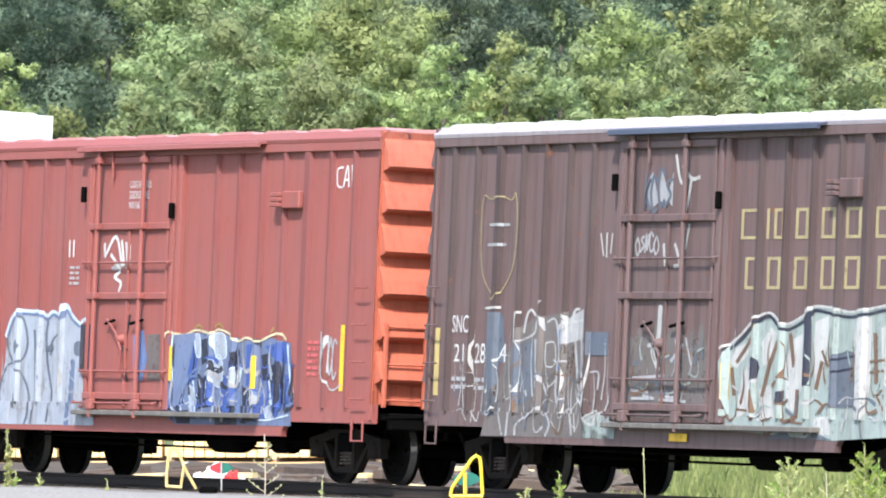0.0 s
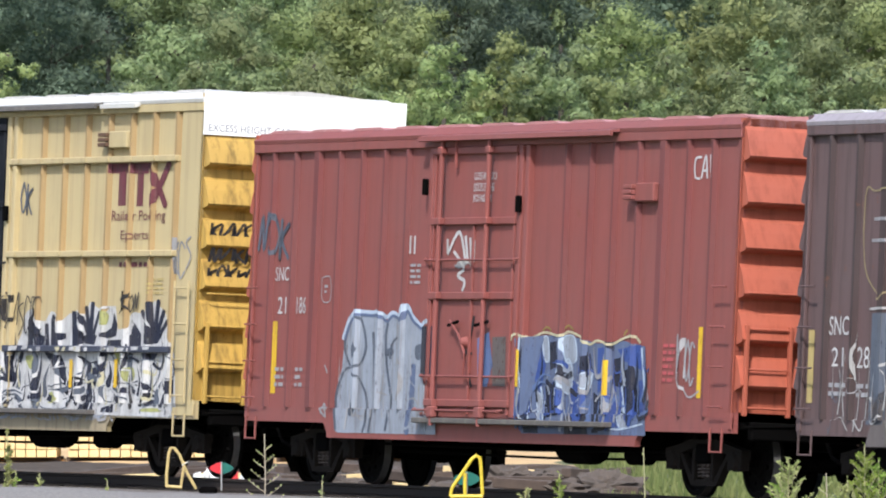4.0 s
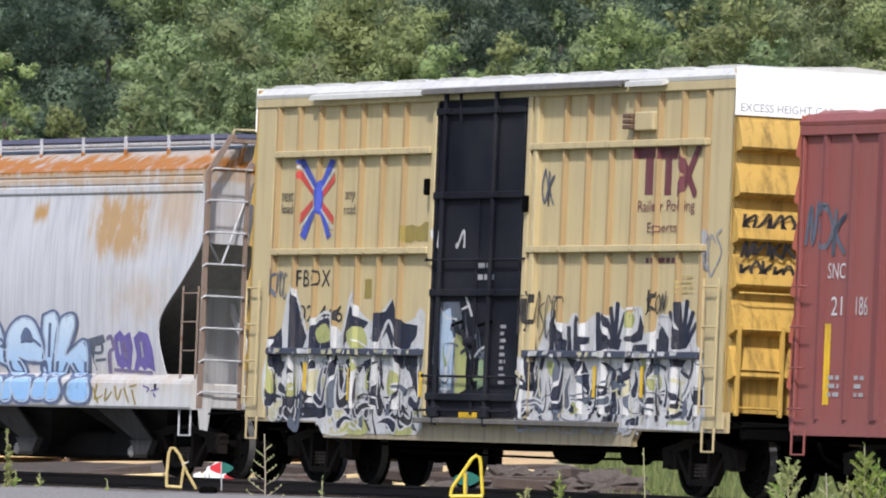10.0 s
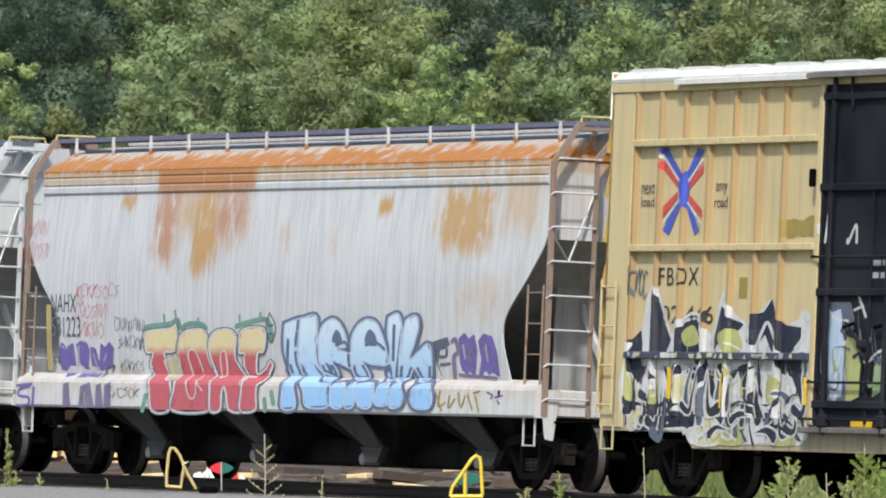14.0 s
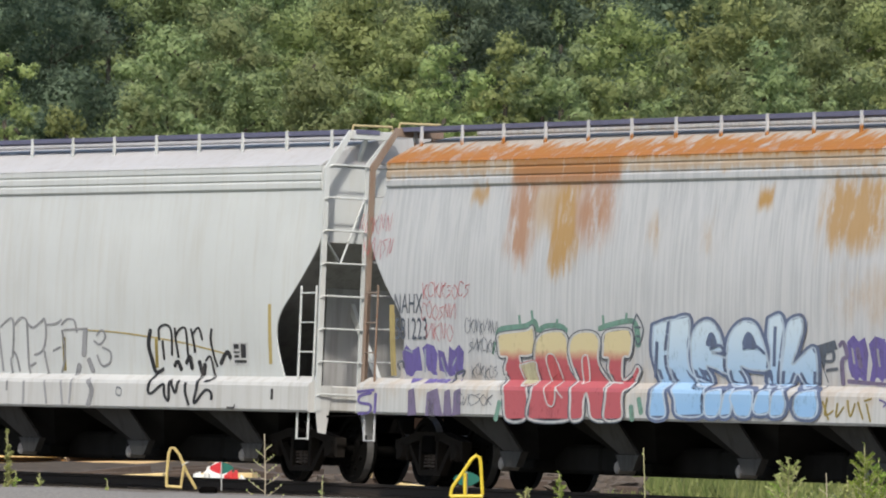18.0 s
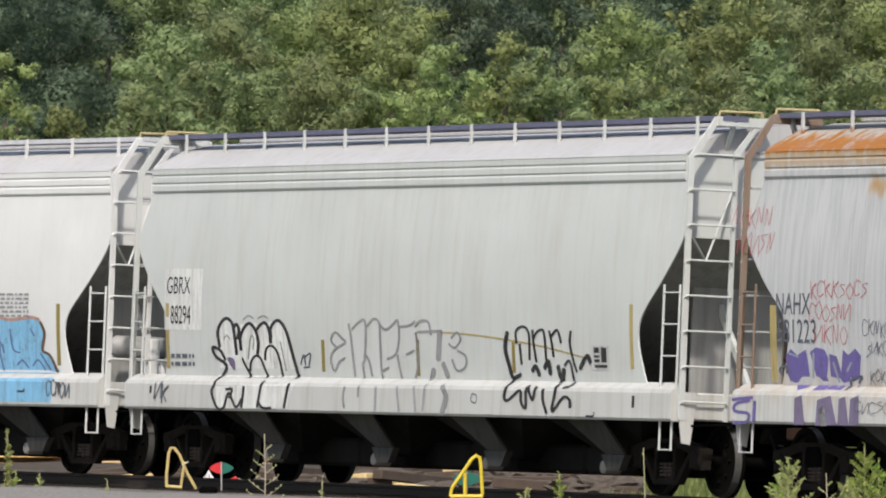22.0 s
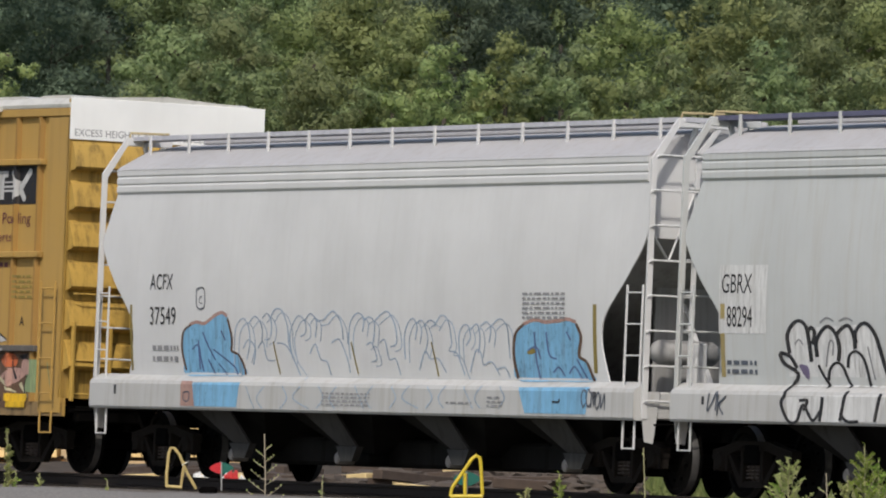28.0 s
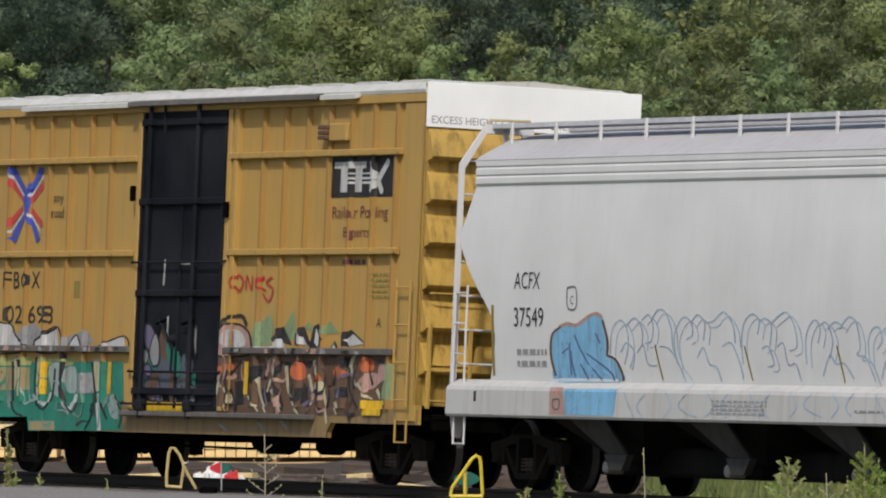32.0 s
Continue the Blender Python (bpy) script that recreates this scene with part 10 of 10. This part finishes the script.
# sunlit bare lot behind the track, and grass towards the woods
def lot_z(x, y):
    e = min(1.0, (y - 196) / 4, (226 - y) / 4, (x + 30) / 4, (3.4 + 0.6 * math.sin(y * 0.3) - x) / 1.5)
    return -0.66 + 0.10 * max(0.0, e) + 0.04 * max(0.0, e) * noise.noise(Vector((x * 0.5, y * 0.3, 1)))


sheet("yard_dirt", -40, 9, 147, 199, 100, 70, lambda x, y: -0.64 - 0.5 * min(1.0, max(0.0, (x - 3.0) / 1.5)) * min(1.0, max(0.0, (y - 164) / 3)) + 0.10 * min(1.0, max(0.0, (4.0 - x + 0.4 * math.sin(y)) / 2.5)) * (1 + 0.8 * noise.noise(Vector((x * 1.3, y * 0.5, 3)))), "yard", label="dark trampled dirt and stones beside the track", category="dirt", kind="structure")
sheet("dirt_lot", -30, 6, 194, 226, 90, 90, lot_z, "sand", label="sunlit tan dirt lot behind the track", category="dirt", kind="structure")


# ---- trees ----
def crown_mesh(name, seed, clumps, leaves, leaf, mat):
    """Leaves in many clumps round the limbs; each leaf a small folded blade, shaded with its clump's roundness."""
    rng = np.random.default_rng(seed)
    V, F, N = [], [], []
    base = 0
    for c, r in clumps:
        n = int(leaves * r * r) + 8
        d = rng.normal(size=(n, 3))
        d /= np.linalg.norm(d, axis=1)[:, None]
        rad = r * rng.uniform(0.35, 1.12, n) ** 0.6
        p = np.array(c) + d * rad[:, None] * np.array([1, 1, 0.8])
        a = d * 0.8 + rng.normal(size=(n, 3)) * 0.5 + np.array([0, 0, 0.35])
        a /= np.linalg.norm(a, axis=1)[:, None]
        t = np.cross(a, rng.normal(size=(n, 3)))
        t /= np.linalg.norm(t, axis=1)[:, None]
        b = np.cross(a, t)
        L = leaf * rng.uniform(0.6, 1.35, n)[:, None]
        inner = n // 3
        p[:inner] = np.array(c) + (p[:inner] - np.array(c)) * 0.72
        L[:inner] *= 1.6
        q = np.stack([p - t * L, p - b * L * 0.5 - a * L * 0.12, p + t * L, p + b * L * 0.5 - a * L * 0.12], 1)
        V.append(q.reshape(-1, 3))
        F.append(np.arange(n * 4).reshape(n, 4) + base)
        base += n * 4
        nn = d * 0.95 + a * 0.15
        nn /= np.linalg.norm(nn, axis=1)[:, None]
        N.append(np.repeat(nn, 4, 0))
    me = bpy.data.meshes.new(name)
    v, f, nn = np.concatenate(V), np.concatenate(F), np.concatenate(N)
    me.from_pydata(v.tolist(), [], f.tolist())
    me.polygons.foreach_set("use_smooth", [True] * len(me.polygons))
    me.normals_split_custom_set_from_vertices(nn.tolist())
    me.materials.append(M[mat])
    return me


TREE_LABEL = {"leaf_a": "leafy green tree at the edge of the woods", "leaf_b": "dark green tree in the woods", "leaf_c": "light yellow-green tree at the edge of the woods"}


def make_tree(seed, h, r, mat, leaves=1100, leaf=0.05, low=0.25):
    """A tree h high with a crown of radius r, made of limbs that end in leaf clumps."""
    rng = random.Random(seed)
    t = empty("tree", TREE_LABEL[mat], "tree", "woods behind the track")
    bm = bmesh.new()
    tube(bm, [(rng.uniform(-0.05, 0.05) * k, rng.uniform(-0.05, 0.05) * k, h * 0.16 * k) for k in range(6)], 0.12, 7)
    for v in bm.verts:
        f = 1.3 - v.co.z / h * 1.1
        v.co.x, v.co.y = v.co.x * f, v.co.y * f
    part("trunk", bm, "bark", t)
    clumps = []
    n = int(14 + 1.3 * h)
    for k in range(n):
        u = k / (n - 1)
        z = h * (low + (0.97 - low) * u)
        f = (math.sin(math.pi * (0.12 + 0.80 * u)) ** 0.7)
        a = k * 2.4 + rng.uniform(-0.6, 0.6)
        d = r * f * rng.uniform(0.25, 0.95)
        rr = r * rng.uniform(0.26, 0.48)
        c = (d * math.cos(a), d * math.sin(a), z - rr * 0.5)
        clumps.append((c, rr))
        if k % 3 == 0:
            z0 = max(0.5, z - d * 0.8)
            bm = bmesh.new()
            tube(bm, [(0, 0, z0), (c[0] * 0.5, c[1] * 0.5, (z0 + c[2]) / 2 + 0.1), c], 0.04, 5)
            part("limb", bm, "bark", t)
        for _ in range(3):
            b = rng.uniform(0, 6.28)
            clumps.append(((c[0] + rr * 1.05 * math.cos(b), c[1] + rr * 1.05 * math.sin(b), c[2] + rng.uniform(-0.5, 0.7) * rr), rr * rng.uniform(0.35, 0.6)))
    cr = new("crown", crown_mesh("crown", seed, clumps, leaves, leaf, mat))
    cr.parent = t
    return t


def tree_at(col, top, y, r, mat, seed, low=0.25):
    """A tree whose top shows at a height of the picture; col runs from 0 to 1568 across it."""
    x = (col - 784) / 18706 * y
    h = 2.53 + (531 - top) / 18706 * y + 0.62
    t = make_tree(seed, h, r, mat, low=low)
    t.matrix_basis = pose(x, y, -0.62, 0, 0, seed * 40)
    return t


FRONT = ((15, 72, 0.9, "leaf_c"), (120, 176, 1.05, "leaf_c"), (35, 185, 0.9, "leaf_a"), (240, 150, 0.9, "leaf_a"), (275, 104, 1.0, "leaf_a"), (345, 92, 1.0, "leaf_a"), (330, 185, 1.0, "leaf_a"), (432, 108, 1.15, "leaf_a"), (450, 190, 1.0, "leaf_a"),
         (560, 85, 1.4, "leaf_a"), (545, 185, 1.0, "leaf_a"), (645, 120, 1.2, "leaf_a"), (705, 150, 1.1, "leaf_c"), (780, 62, 1.2, "leaf_c"), (700, 45, 1.1, "leaf_c"), (855, 112, 1.0, "leaf_c"), (925, 92, 1.0, "leaf_a"), (820, 160, 0.95, "leaf_c"))
for k, (col, top, r, mat) in enumerate(FRONT):
    tree_at(col, top, 235 + (k % 3) * 2.0, r, mat, 20 + k, 0.12)
FRONT = ((890, 36, 1.0, "leaf_c"), (962, 66, 1.0, "leaf_a"), (940, 155, 0.95, "leaf_c"), (1005, 125, 0.9, "leaf_a"), (1085, 130, 1.0, "leaf_c"), (1180, 75, 1.0, "leaf_a"), (1230, 150, 1.0, "leaf_a"), (1292, 105, 1.1, "leaf_a"), (1372, 60, 1.2, "leaf_a"), (1405, 150, 1.0, "leaf_a"),
         (1500, 105, 1.2, "leaf_a"), (1565, 80, 1.1, "leaf_c"), (1160, 165, 0.9, "leaf_a"))
for k, (col, top, r, mat) in enumerate(FRONT):
    tree_at(col, top, 235 + (k % 3) * 2.0, r, mat, 140 + k, 0.12)
MIDDLE = ((300, 25, 1.5, "leaf_a"), (405, 10, 1.5, "leaf_a"), (525, 5, 1.5, "leaf_c"), (622, -45, 2.0, "leaf_c"), (735, -8, 1.3, "leaf_c"), (1040, 62, 1.2, "leaf_a"), (1110, -8, 1.5, "leaf_c"), (1225, 2, 1.4, "leaf_c"), (1312, -25, 1.5, "leaf_c"), (1450, -5, 1.6, "leaf_a"), (1535, -15, 1.6, "leaf_c"))
for k, (col, top, r, mat) in enumerate(MIDDLE):
    tree_at(col, top, 244 + (k % 3) * 2.0, r, mat, 240 + k, 0.12)
BEHIND = ((-30, -130, 2.4, "leaf_b"), (90, -90, 2.2, "leaf_b"), (190, -150, 2.3, "leaf_b"), (330, -110, 2.3, "leaf_a"), (480, -80, 2.2, "leaf_a"), (690, -60, 2.3, "leaf_a"), (825, -170, 2.0, "leaf_b"), (985, -90, 2.2, "leaf_b"), (1180, -100, 2.4, "leaf_b"), (1340, -130, 2.4, "leaf_a"), (1500, -110, 2.4, "leaf_a"), (1640, -60, 2.4, "leaf_a"))
for k, (col, top, r, mat) in enumerate(BEHIND):
    tree_at(col, top, 254 + (k % 3) * 4, r, mat, 60 + k, 0.12)
back = make_tree(90, 20.0, 3.0, "leaf_a", 420, 0.09, 0.05)
back.matrix_basis = pose(-16, 280, -0.62)
for k in range(1, 24):
    copy_thing(back, pose(-16 + k * 1.45, 276 + (k * 7 % 5) * 1.5, -0.62, 0, 0, k * 77))


# ---- beside the track ----
def spot(col, row, y):
    """The place at a distance that shows at a column and row of the picture."""
    return Vector(((col - 784) / 18706 * y, y, 2.53 + (531 - row) / 18706 * y))


def rod(name, pts, y, r, mat, parent):
    bm = bmesh.new()
    tube(bm, [spot(c, q, y) - parent.location for c, q in pts], r, 8)
    return part(name, bm, mat, parent)


M["faded_yellow"] = plain("weathered_yellow_pipe", (0.52, 0.40, 0.16), 0.6)
M["red_enamel"] = plain("red_enamel", (0.55, 0.02, 0.03), 0.4)
M["green_enamel"] = plain("green_enamel", (0.01, 0.13, 0.10), 0.4)
M["galv"] = plain("galvanised_post", (0.45, 0.45, 0.44), 0.5, 0.4)

bow = empty("switch_lever", "weathered yellow pipe frame of a switch lever", "switch stand", "levers beside the track")
bow.location = spot(318, 866, 146.3)
rod("pipe_frame", [(347, 866), (330, 835), (318, 806), (309, 794), (303, 793), (299, 802), (295, 840), (295, 861)], 146.3, 0.022, "faded_yellow", bow)
rod("cross_pipe", [(294, 861), (322, 863)], 146.3, 0.022, "faded_yellow", bow)
rod("inner_pipe", [(320, 862), (326, 822), (329, 818)], 146.3, 0.018, "faded_yellow", bow)
rod("pin", [(322, 824), (333, 818)], 146.2, 0.008, "galv", bow)
bm = bmesh.new()
c = spot(372, 872, 146.3) - bow.location
box(bm, c.x - 0.15, c.x + 0.10, -0.2, 0.2, c.z - 0.12, c.z + 0.08, 0.03)
part("base_box", bm, "steel", bow)

bow2 = empty("switch_lever", "bright yellow pipe frame of a switch lever", "switch stand", "levers beside the track")
bow2.location = spot(826, 884, 137.2)
rod("pipe_frame", [(800, 864), (820, 835), (836, 812), (843, 807), (849, 810), (851, 822), (854, 876)], 137.2, 0.024, "safety", bow2)
rod("cross_pipe", [(797, 879), (855, 879)], 137.2, 0.026, "safety", bow2)
rod("inner_pipe", [(823, 838), (823, 878)], 137.2, 0.024, "safety", bow2)
rod("side_pipe", [(800, 864), (797, 879)], 137.2, 0.022, "safety", bow2)
bm = bmesh.new()
box(bm, -0.2, 0.3, 0.05, 0.4, -0.18, 0.02, 0.03)
part("base_plate", bm, "steel", bow2)


def target(col, row, w, h, y, left, right):
    t = empty("switch_target", "low switch target with a %s face" % ("red and green" if left == "red_enamel" else "green"), "switch target", "targets beside the track")
    t.location = spot(col, row + 24, y)
    for s, mat in ((-1, left), (1, right)):
        bm = bmesh.new()
        pts = [(s * w * math.cos(a), h * math.sin(a) * (1 - 0.35 * math.cos(a))) for a in [radians(-90 + 15 * k) for k in range(13)]]
        prism(bm, [(0, -h)] + [(p, q) for p, q in pts[1:-1]] + [(0, h)], -0.006, 0.006, "y")
        o = part("target_face", bm, mat, t)
        o.location = spot(col, row, y) - t.location
    bm = bmesh.new()
    tube(bm, [(0, -0.03, -0.12), (0, -0.03, 0.27)], 0.012)
    part("post", bm, "galv", t)


target(392, 829, 0.165, 0.085, 146.0, "red_enamel", "green_enamel")
target(826, 848, 0.175, 0.10, 137.6, "green_enamel", "green_enamel")

# weeds on the gravel
M["weed"] = foliage("weed_leaves", (0.20, 0.29, 0.05), (0.35, 0.43, 0.10), 0.4)
M["weed_pale"] = foliage("weed_seed_heads", (0.31, 0.36, 0.12), (0.45, 0.47, 0.21), 0.4)
M["stalk"] = plain("weed_stalk", (0.36, 0.34, 0.18), 0.8)
M["twig"] = plain("dry_twig", (0.42, 0.36, 0.26), 0.8)


def weed(col, foot, top, y, width, seed, mat="weed", leaves=160, side=6, lean=0, label="green weed growing in the gravel"):
    """An upright weed: a stem, side shoots and narrow leaves."""
    r = random.Random(seed)
    w = empty("weed", label, "weed", "weeds by the track")
    base = spot(col, foot, y)
    base.z = min(base.z, berm_z(base.x, base.y) + 0.02)
    w.location = base
    h = spot(col, top, y).z - base.z
    bm = bmesh.new()
    tube(bm, [(0, 0, -0.02), (lean * 0.4, 0, h * 0.5), (lean, 0, h)], 0.006, 5)
    part("stem", bm, "stalk", w)
    tips = [((0, 0, h * 0.2), (lean, 0, h))]
    for k in range(side):
        z = h * (0.12 + 0.7 * k / side)
        a = k * 2.4 + r.uniform(-0.4, 0.4)
        d = width * (1 - 0.75 * z / h) * r.uniform(0.7, 1.1)
        e = (d * math.cos(a), d * math.sin(a), z + d * r.uniform(0.7, 1.3))
        bm = bmesh.new()
        tube(bm, [(lean * z / h, 0, z), (e[0] * 0.6, e[1] * 0.6, z + d * 0.3), e], 0.004, 4)
        part("shoot", bm, "stalk", w)
        tips.append(((lean * z / h, 0, z), e))
    V, F = [], []
    for k in range(leaves):
        (a, b) = tips[k % len(tips)]
        f = r.uniform(0.25, 1.03)
        p = Vector(a).lerp(Vector(b), f)
        d = Vector((r.gauss(0, 1), r.gauss(0, 1), r.gauss(0.9, 0.6))).normalized()
        s = d.orthogonal().normalized()
        L, B = r.uniform(0.02, 0.05), r.uniform(0.005, 0.011)
        n = len(V)
        V += [p, p + d * L * 0.5 + s * B, p + d * L, p + d * L * 0.5 - s * B]
        F.append((n, n + 1, n + 2, n + 3))
    me = bpy.data.meshes.new("leaves")
    me.from_pydata([tuple(v) for v in V], [], F)
    me.materials.append(M[mat])
    o = new("leaves", me)
    o.parent = w
    o["kind"] = "stuff"
    return w


weed(16, 866, 765, 116, 0.075, 1, "weed_pale", 1300, 16, -0.02, "tall pale green weed with a seed head")
weed(28, 866, 835, 115, 0.05, 2, "weed", 120, 6)
weed(70, 868, 838, 115, 0.07, 3, "weed_pale", 170, 7)
weed(190, 872, 850, 115, 0.05, 4, "weed", 40, 4)
weed(570, 882, 850, 114, 0.03, 5, "weed_pale", 25, 2)
weed(990, 905, 838, 114, 0.12, 6, "weed", 260, 8)
weed(930, 900, 868, 114, 0.14, 7, "weed_pale", 120, 6)
weed(1395, 920, 812, 113, 0.26, 8, "weed_pale", 900, 18, label="bushy pale green weed by the track")
weed(1378, 915, 838, 114, 0.18, 9, "weed", 400, 12, label="bushy green weed by the track")
weed(1530, 930, 788, 113, 0.30, 10, "weed", 1300, 22, label="tall bushy green weed by the track")
weed(1555, 925, 815, 113, 0.24, 11, "weed", 700, 16, label="bushy green weed by the track")
weed(1500, 925, 850, 114, 0.2, 12, "weed_pale", 500, 14, label="bushy pale green weed by the track")
weed(1142, 915, 793, 114, 0.02, 13, "weed_pale", 12, 2, -0.02, "thin bare stalk in the gravel")


def twig(col, foot, top, y, seed, n=9, spread=0.22):
    r = random.Random(seed)
    w = empty("dry_plant", "bare dry branching plant in the gravel", "weed", "weeds by the track")
    base = spot(col, foot, y)
    base.z = min(base.z, berm_z(base.x, base.y) + 0.02)
    w.location = base
    h = spot(col, top, y).z - base.z
    bm = bmesh.new()
    tube(bm, [(0, 0, -0.02), (0.01, 0, h * 0.5), (0.0, 0, h)], 0.006, 5)
    part("stem", bm, "twig", w)
    for k in range(n):
        z = h * (0.12 + 0.75 * k / n)
        s = -1 if k % 2 else 1
        d = spread * (1 - 0.85 * z / h)
        bm = bmesh.new()
        tube(bm, [(0, 0, z), (s * d * 0.55, r.uniform(-0.05, 0.05), z + d * 0.35), (s * d, r.uniform(-0.08, 0.08), z + d * 0.75)], 0.004, 4)
        b = part("branch", bm, "twig", w)
        for j in range(3):
            f = 0.4 + 0.28 * j
            bm = bmesh.new()
            box(bm, s * d * f - 0.008, s * d * f + 0.008, -0.008, 0.008, z + d * 0.75 * f - 0.004, z + d * 0.75 * f + 0.014)
            part("bud", bm, "weed_pale", b)


twig(468, 880, 768, 116, 31, 11, 0.24)
twig(1462, 905, 838, 114, 32, 5, 0.16)

# heaps, timber and a tarpaulin on the lot
M["rubble"] = plain("dark_rubble", (0.10, 0.08, 0.065), 0.95, 0, 0.5, 5)
M["timber"] = plain("new_timber", (0.74, 0.56, 0.27), 0.8, 0, 0.3, 4)
M["old_timber"] = plain("old_ties", (0.085, 0.06, 0.045), 0.9, 0, 0.4, 6)
M["tarp"] = plain("white_tarpaulin", (0.78, 0.78, 0.76), 0.6)
M["red_tarp"] = plain("red_tarpaulin", (0.55, 0.03, 0.03), 0.6)


def heap(col, row, y, w, h, seed, mat="rubble", label="low heap of dark rubble on the lot", name="mound", category="rubble"):
    bm = bmesh.new()
    bmesh.ops.create_icosphere(bm, subdivisions=4, radius=1.0)
    for v in bm.verts:
        n = noise.fractal(v.co * 2.2 + Vector((seed * 3.1, 0, 0)), 0.8, 2.0, 5)
        v.co *= 1 + 0.42 * n
        v.co = Vector((v.co.x * w, v.co.y * w * 0.7, max(-0.15, v.co.z) * h))
    o = tagged(part(name, bm, mat), label, category, "heaps on the lot")
    p = spot(col, row, y)
    o.location = (p.x, p.y, -0.56)
    return o


for k, (col, w, h) in enumerate(((300, 0.8, 0.12), (470, 0.8, 0.14), (640, 0.8, 0.13), (860, 0.7, 0.16), (1030, 0.7, 0.22), (590, 0.5, 0.22), (520, 0.4, 0.16), (690, 0.7, 0.18), (750, 0.5, 0.15), (830, 0.5, 0.12), (905, 0.7, 0.28), (990, 0.6, 0.20), (1075, 0.6, 0.34), (230, 0.5, 0.14), (130, 0.7, 0.16), (40, 0.6, 0.14))):
    heap(col, 850, 168 + (k % 4) * 4.0, w, h * 0.8 + 0.06, k + 1)
r4 = random.Random(8)
for k in range(44):
    col = -20 + k * 25
    p = spot(col, 850, 158 + r4.uniform(0, 28))
    bm = bmesh.new()
    L = r4.uniform(0.5, 1.3)
    box(bm, -L, L, -0.11, 0.11, -0.08, 0.08, 0.012)
    o = tagged(part("old_tie", bm, "old_timber" if k % 4 else "timber"), "old wooden tie lying on the lot" if k % 4 else "pale new board lying on the lot", "railway tie", "ties lying on the lot")
    o.matrix_basis = pose(p.x, p.y, -0.50 + r4.uniform(0, 0.06), 0, r4.uniform(-6, 6), r4.uniform(-50, 50))
heap(356, 838, 174, 0.15, 0.22, 35, "tarp", "crumpled white tarpaulin over a heap", "tarpaulin", "tarpaulin")
heap(428, 840, 170, 0.14, 0.20, 36, "tarp", "crumpled white tarpaulin over a heap", "tarpaulin", "tarpaulin")
tarp = heap(385, 840, 172, 0.26, 0.40, 31, "tarp", "crumpled white tarpaulin over a heap", "tarpaulin", "tarpaulin")
heap(410, 840, 171, 0.12, 0.30, 33, "red_tarp", "crumpled red tarpaulin beside the white one", "tarpaulin", "tarpaulin")
# a long stack of pale sawn timber
for k in range(5):
    stack = empty("timber_stack", "stack of pale yellow sawn timber on the lot", "timber stack", "timber stacks")
    p = spot(-60 + k * 185, 800, 203)
    stack.location = (p.x, p.y, -0.58)
    for i in range(9):
        for j in range(4):
            bm = bmesh.new()
            box(bm, i * 0.2, i * 0.2 + 0.185, -1.2 + 0.05 * r4.random(), 1.2, 0.1 + j * 0.155, 0.245 + j * 0.155, 0.008)
            part("board", bm, "timber", stack)
    for q in (-0.8, 0.8):
        bm = bmesh.new()
        box(bm, -0.05, 1.85, q - 0.05, q + 0.05, 0, 0.1)
        part("bearer", bm, "old_timber", stack)


# rough grass between the lot and the woods
M["grass"] = foliage("rough_grass_blades", (0.13, 0.16, 0.05), (0.26, 0.26, 0.10), 0.35)
rg = np.random.default_rng(5)
n = 16000
gx, gy = rg.uniform(2.5, 12, n), rg.uniform(162, 234, n)
hh, ww = rg.uniform(0.08, 0.34, n) * (0.6 + 0.8 * (np.sin(gx * 1.7) * np.sin(gy * 0.35) > 0)), rg.uniform(0.015, 0.05, n)
ax, lx = rg.uniform(0, 3.14, n), rg.normal(0, 0.10, n)
pb = np.stack([gx, gy, np.full(n, -0.63)], 1)
side = np.stack([np.cos(ax), np.sin(ax), np.zeros(n)], 1) * ww[:, None]
tip = pb + np.stack([lx, lx * 0.5, hh], 1)
me = bpy.data.meshes.new("grass")
me.from_pydata(np.stack([pb - side, pb + side, tip], 1).reshape(-1, 3).tolist(), [], np.arange(n * 3).reshape(-1, 3).tolist())
me.materials.append(M["grass"])
tagged(new("grass", me), "rough yellow-green grass in front of the woods", "grass", kind="stuff")


# ---- what moves ----
def motions():
    for car, s0 in CARS:
        walk(car, [(t, on_track(s0 + run(t))) for t in range(33)])
    for w, dx in MOVERS:
        walk(w, [(k * 0.2, pose(dx, 0, 0.46, 0, math.degrees(run(k * 0.2) / 0.46), 0)) for k in range(161)])


motions()
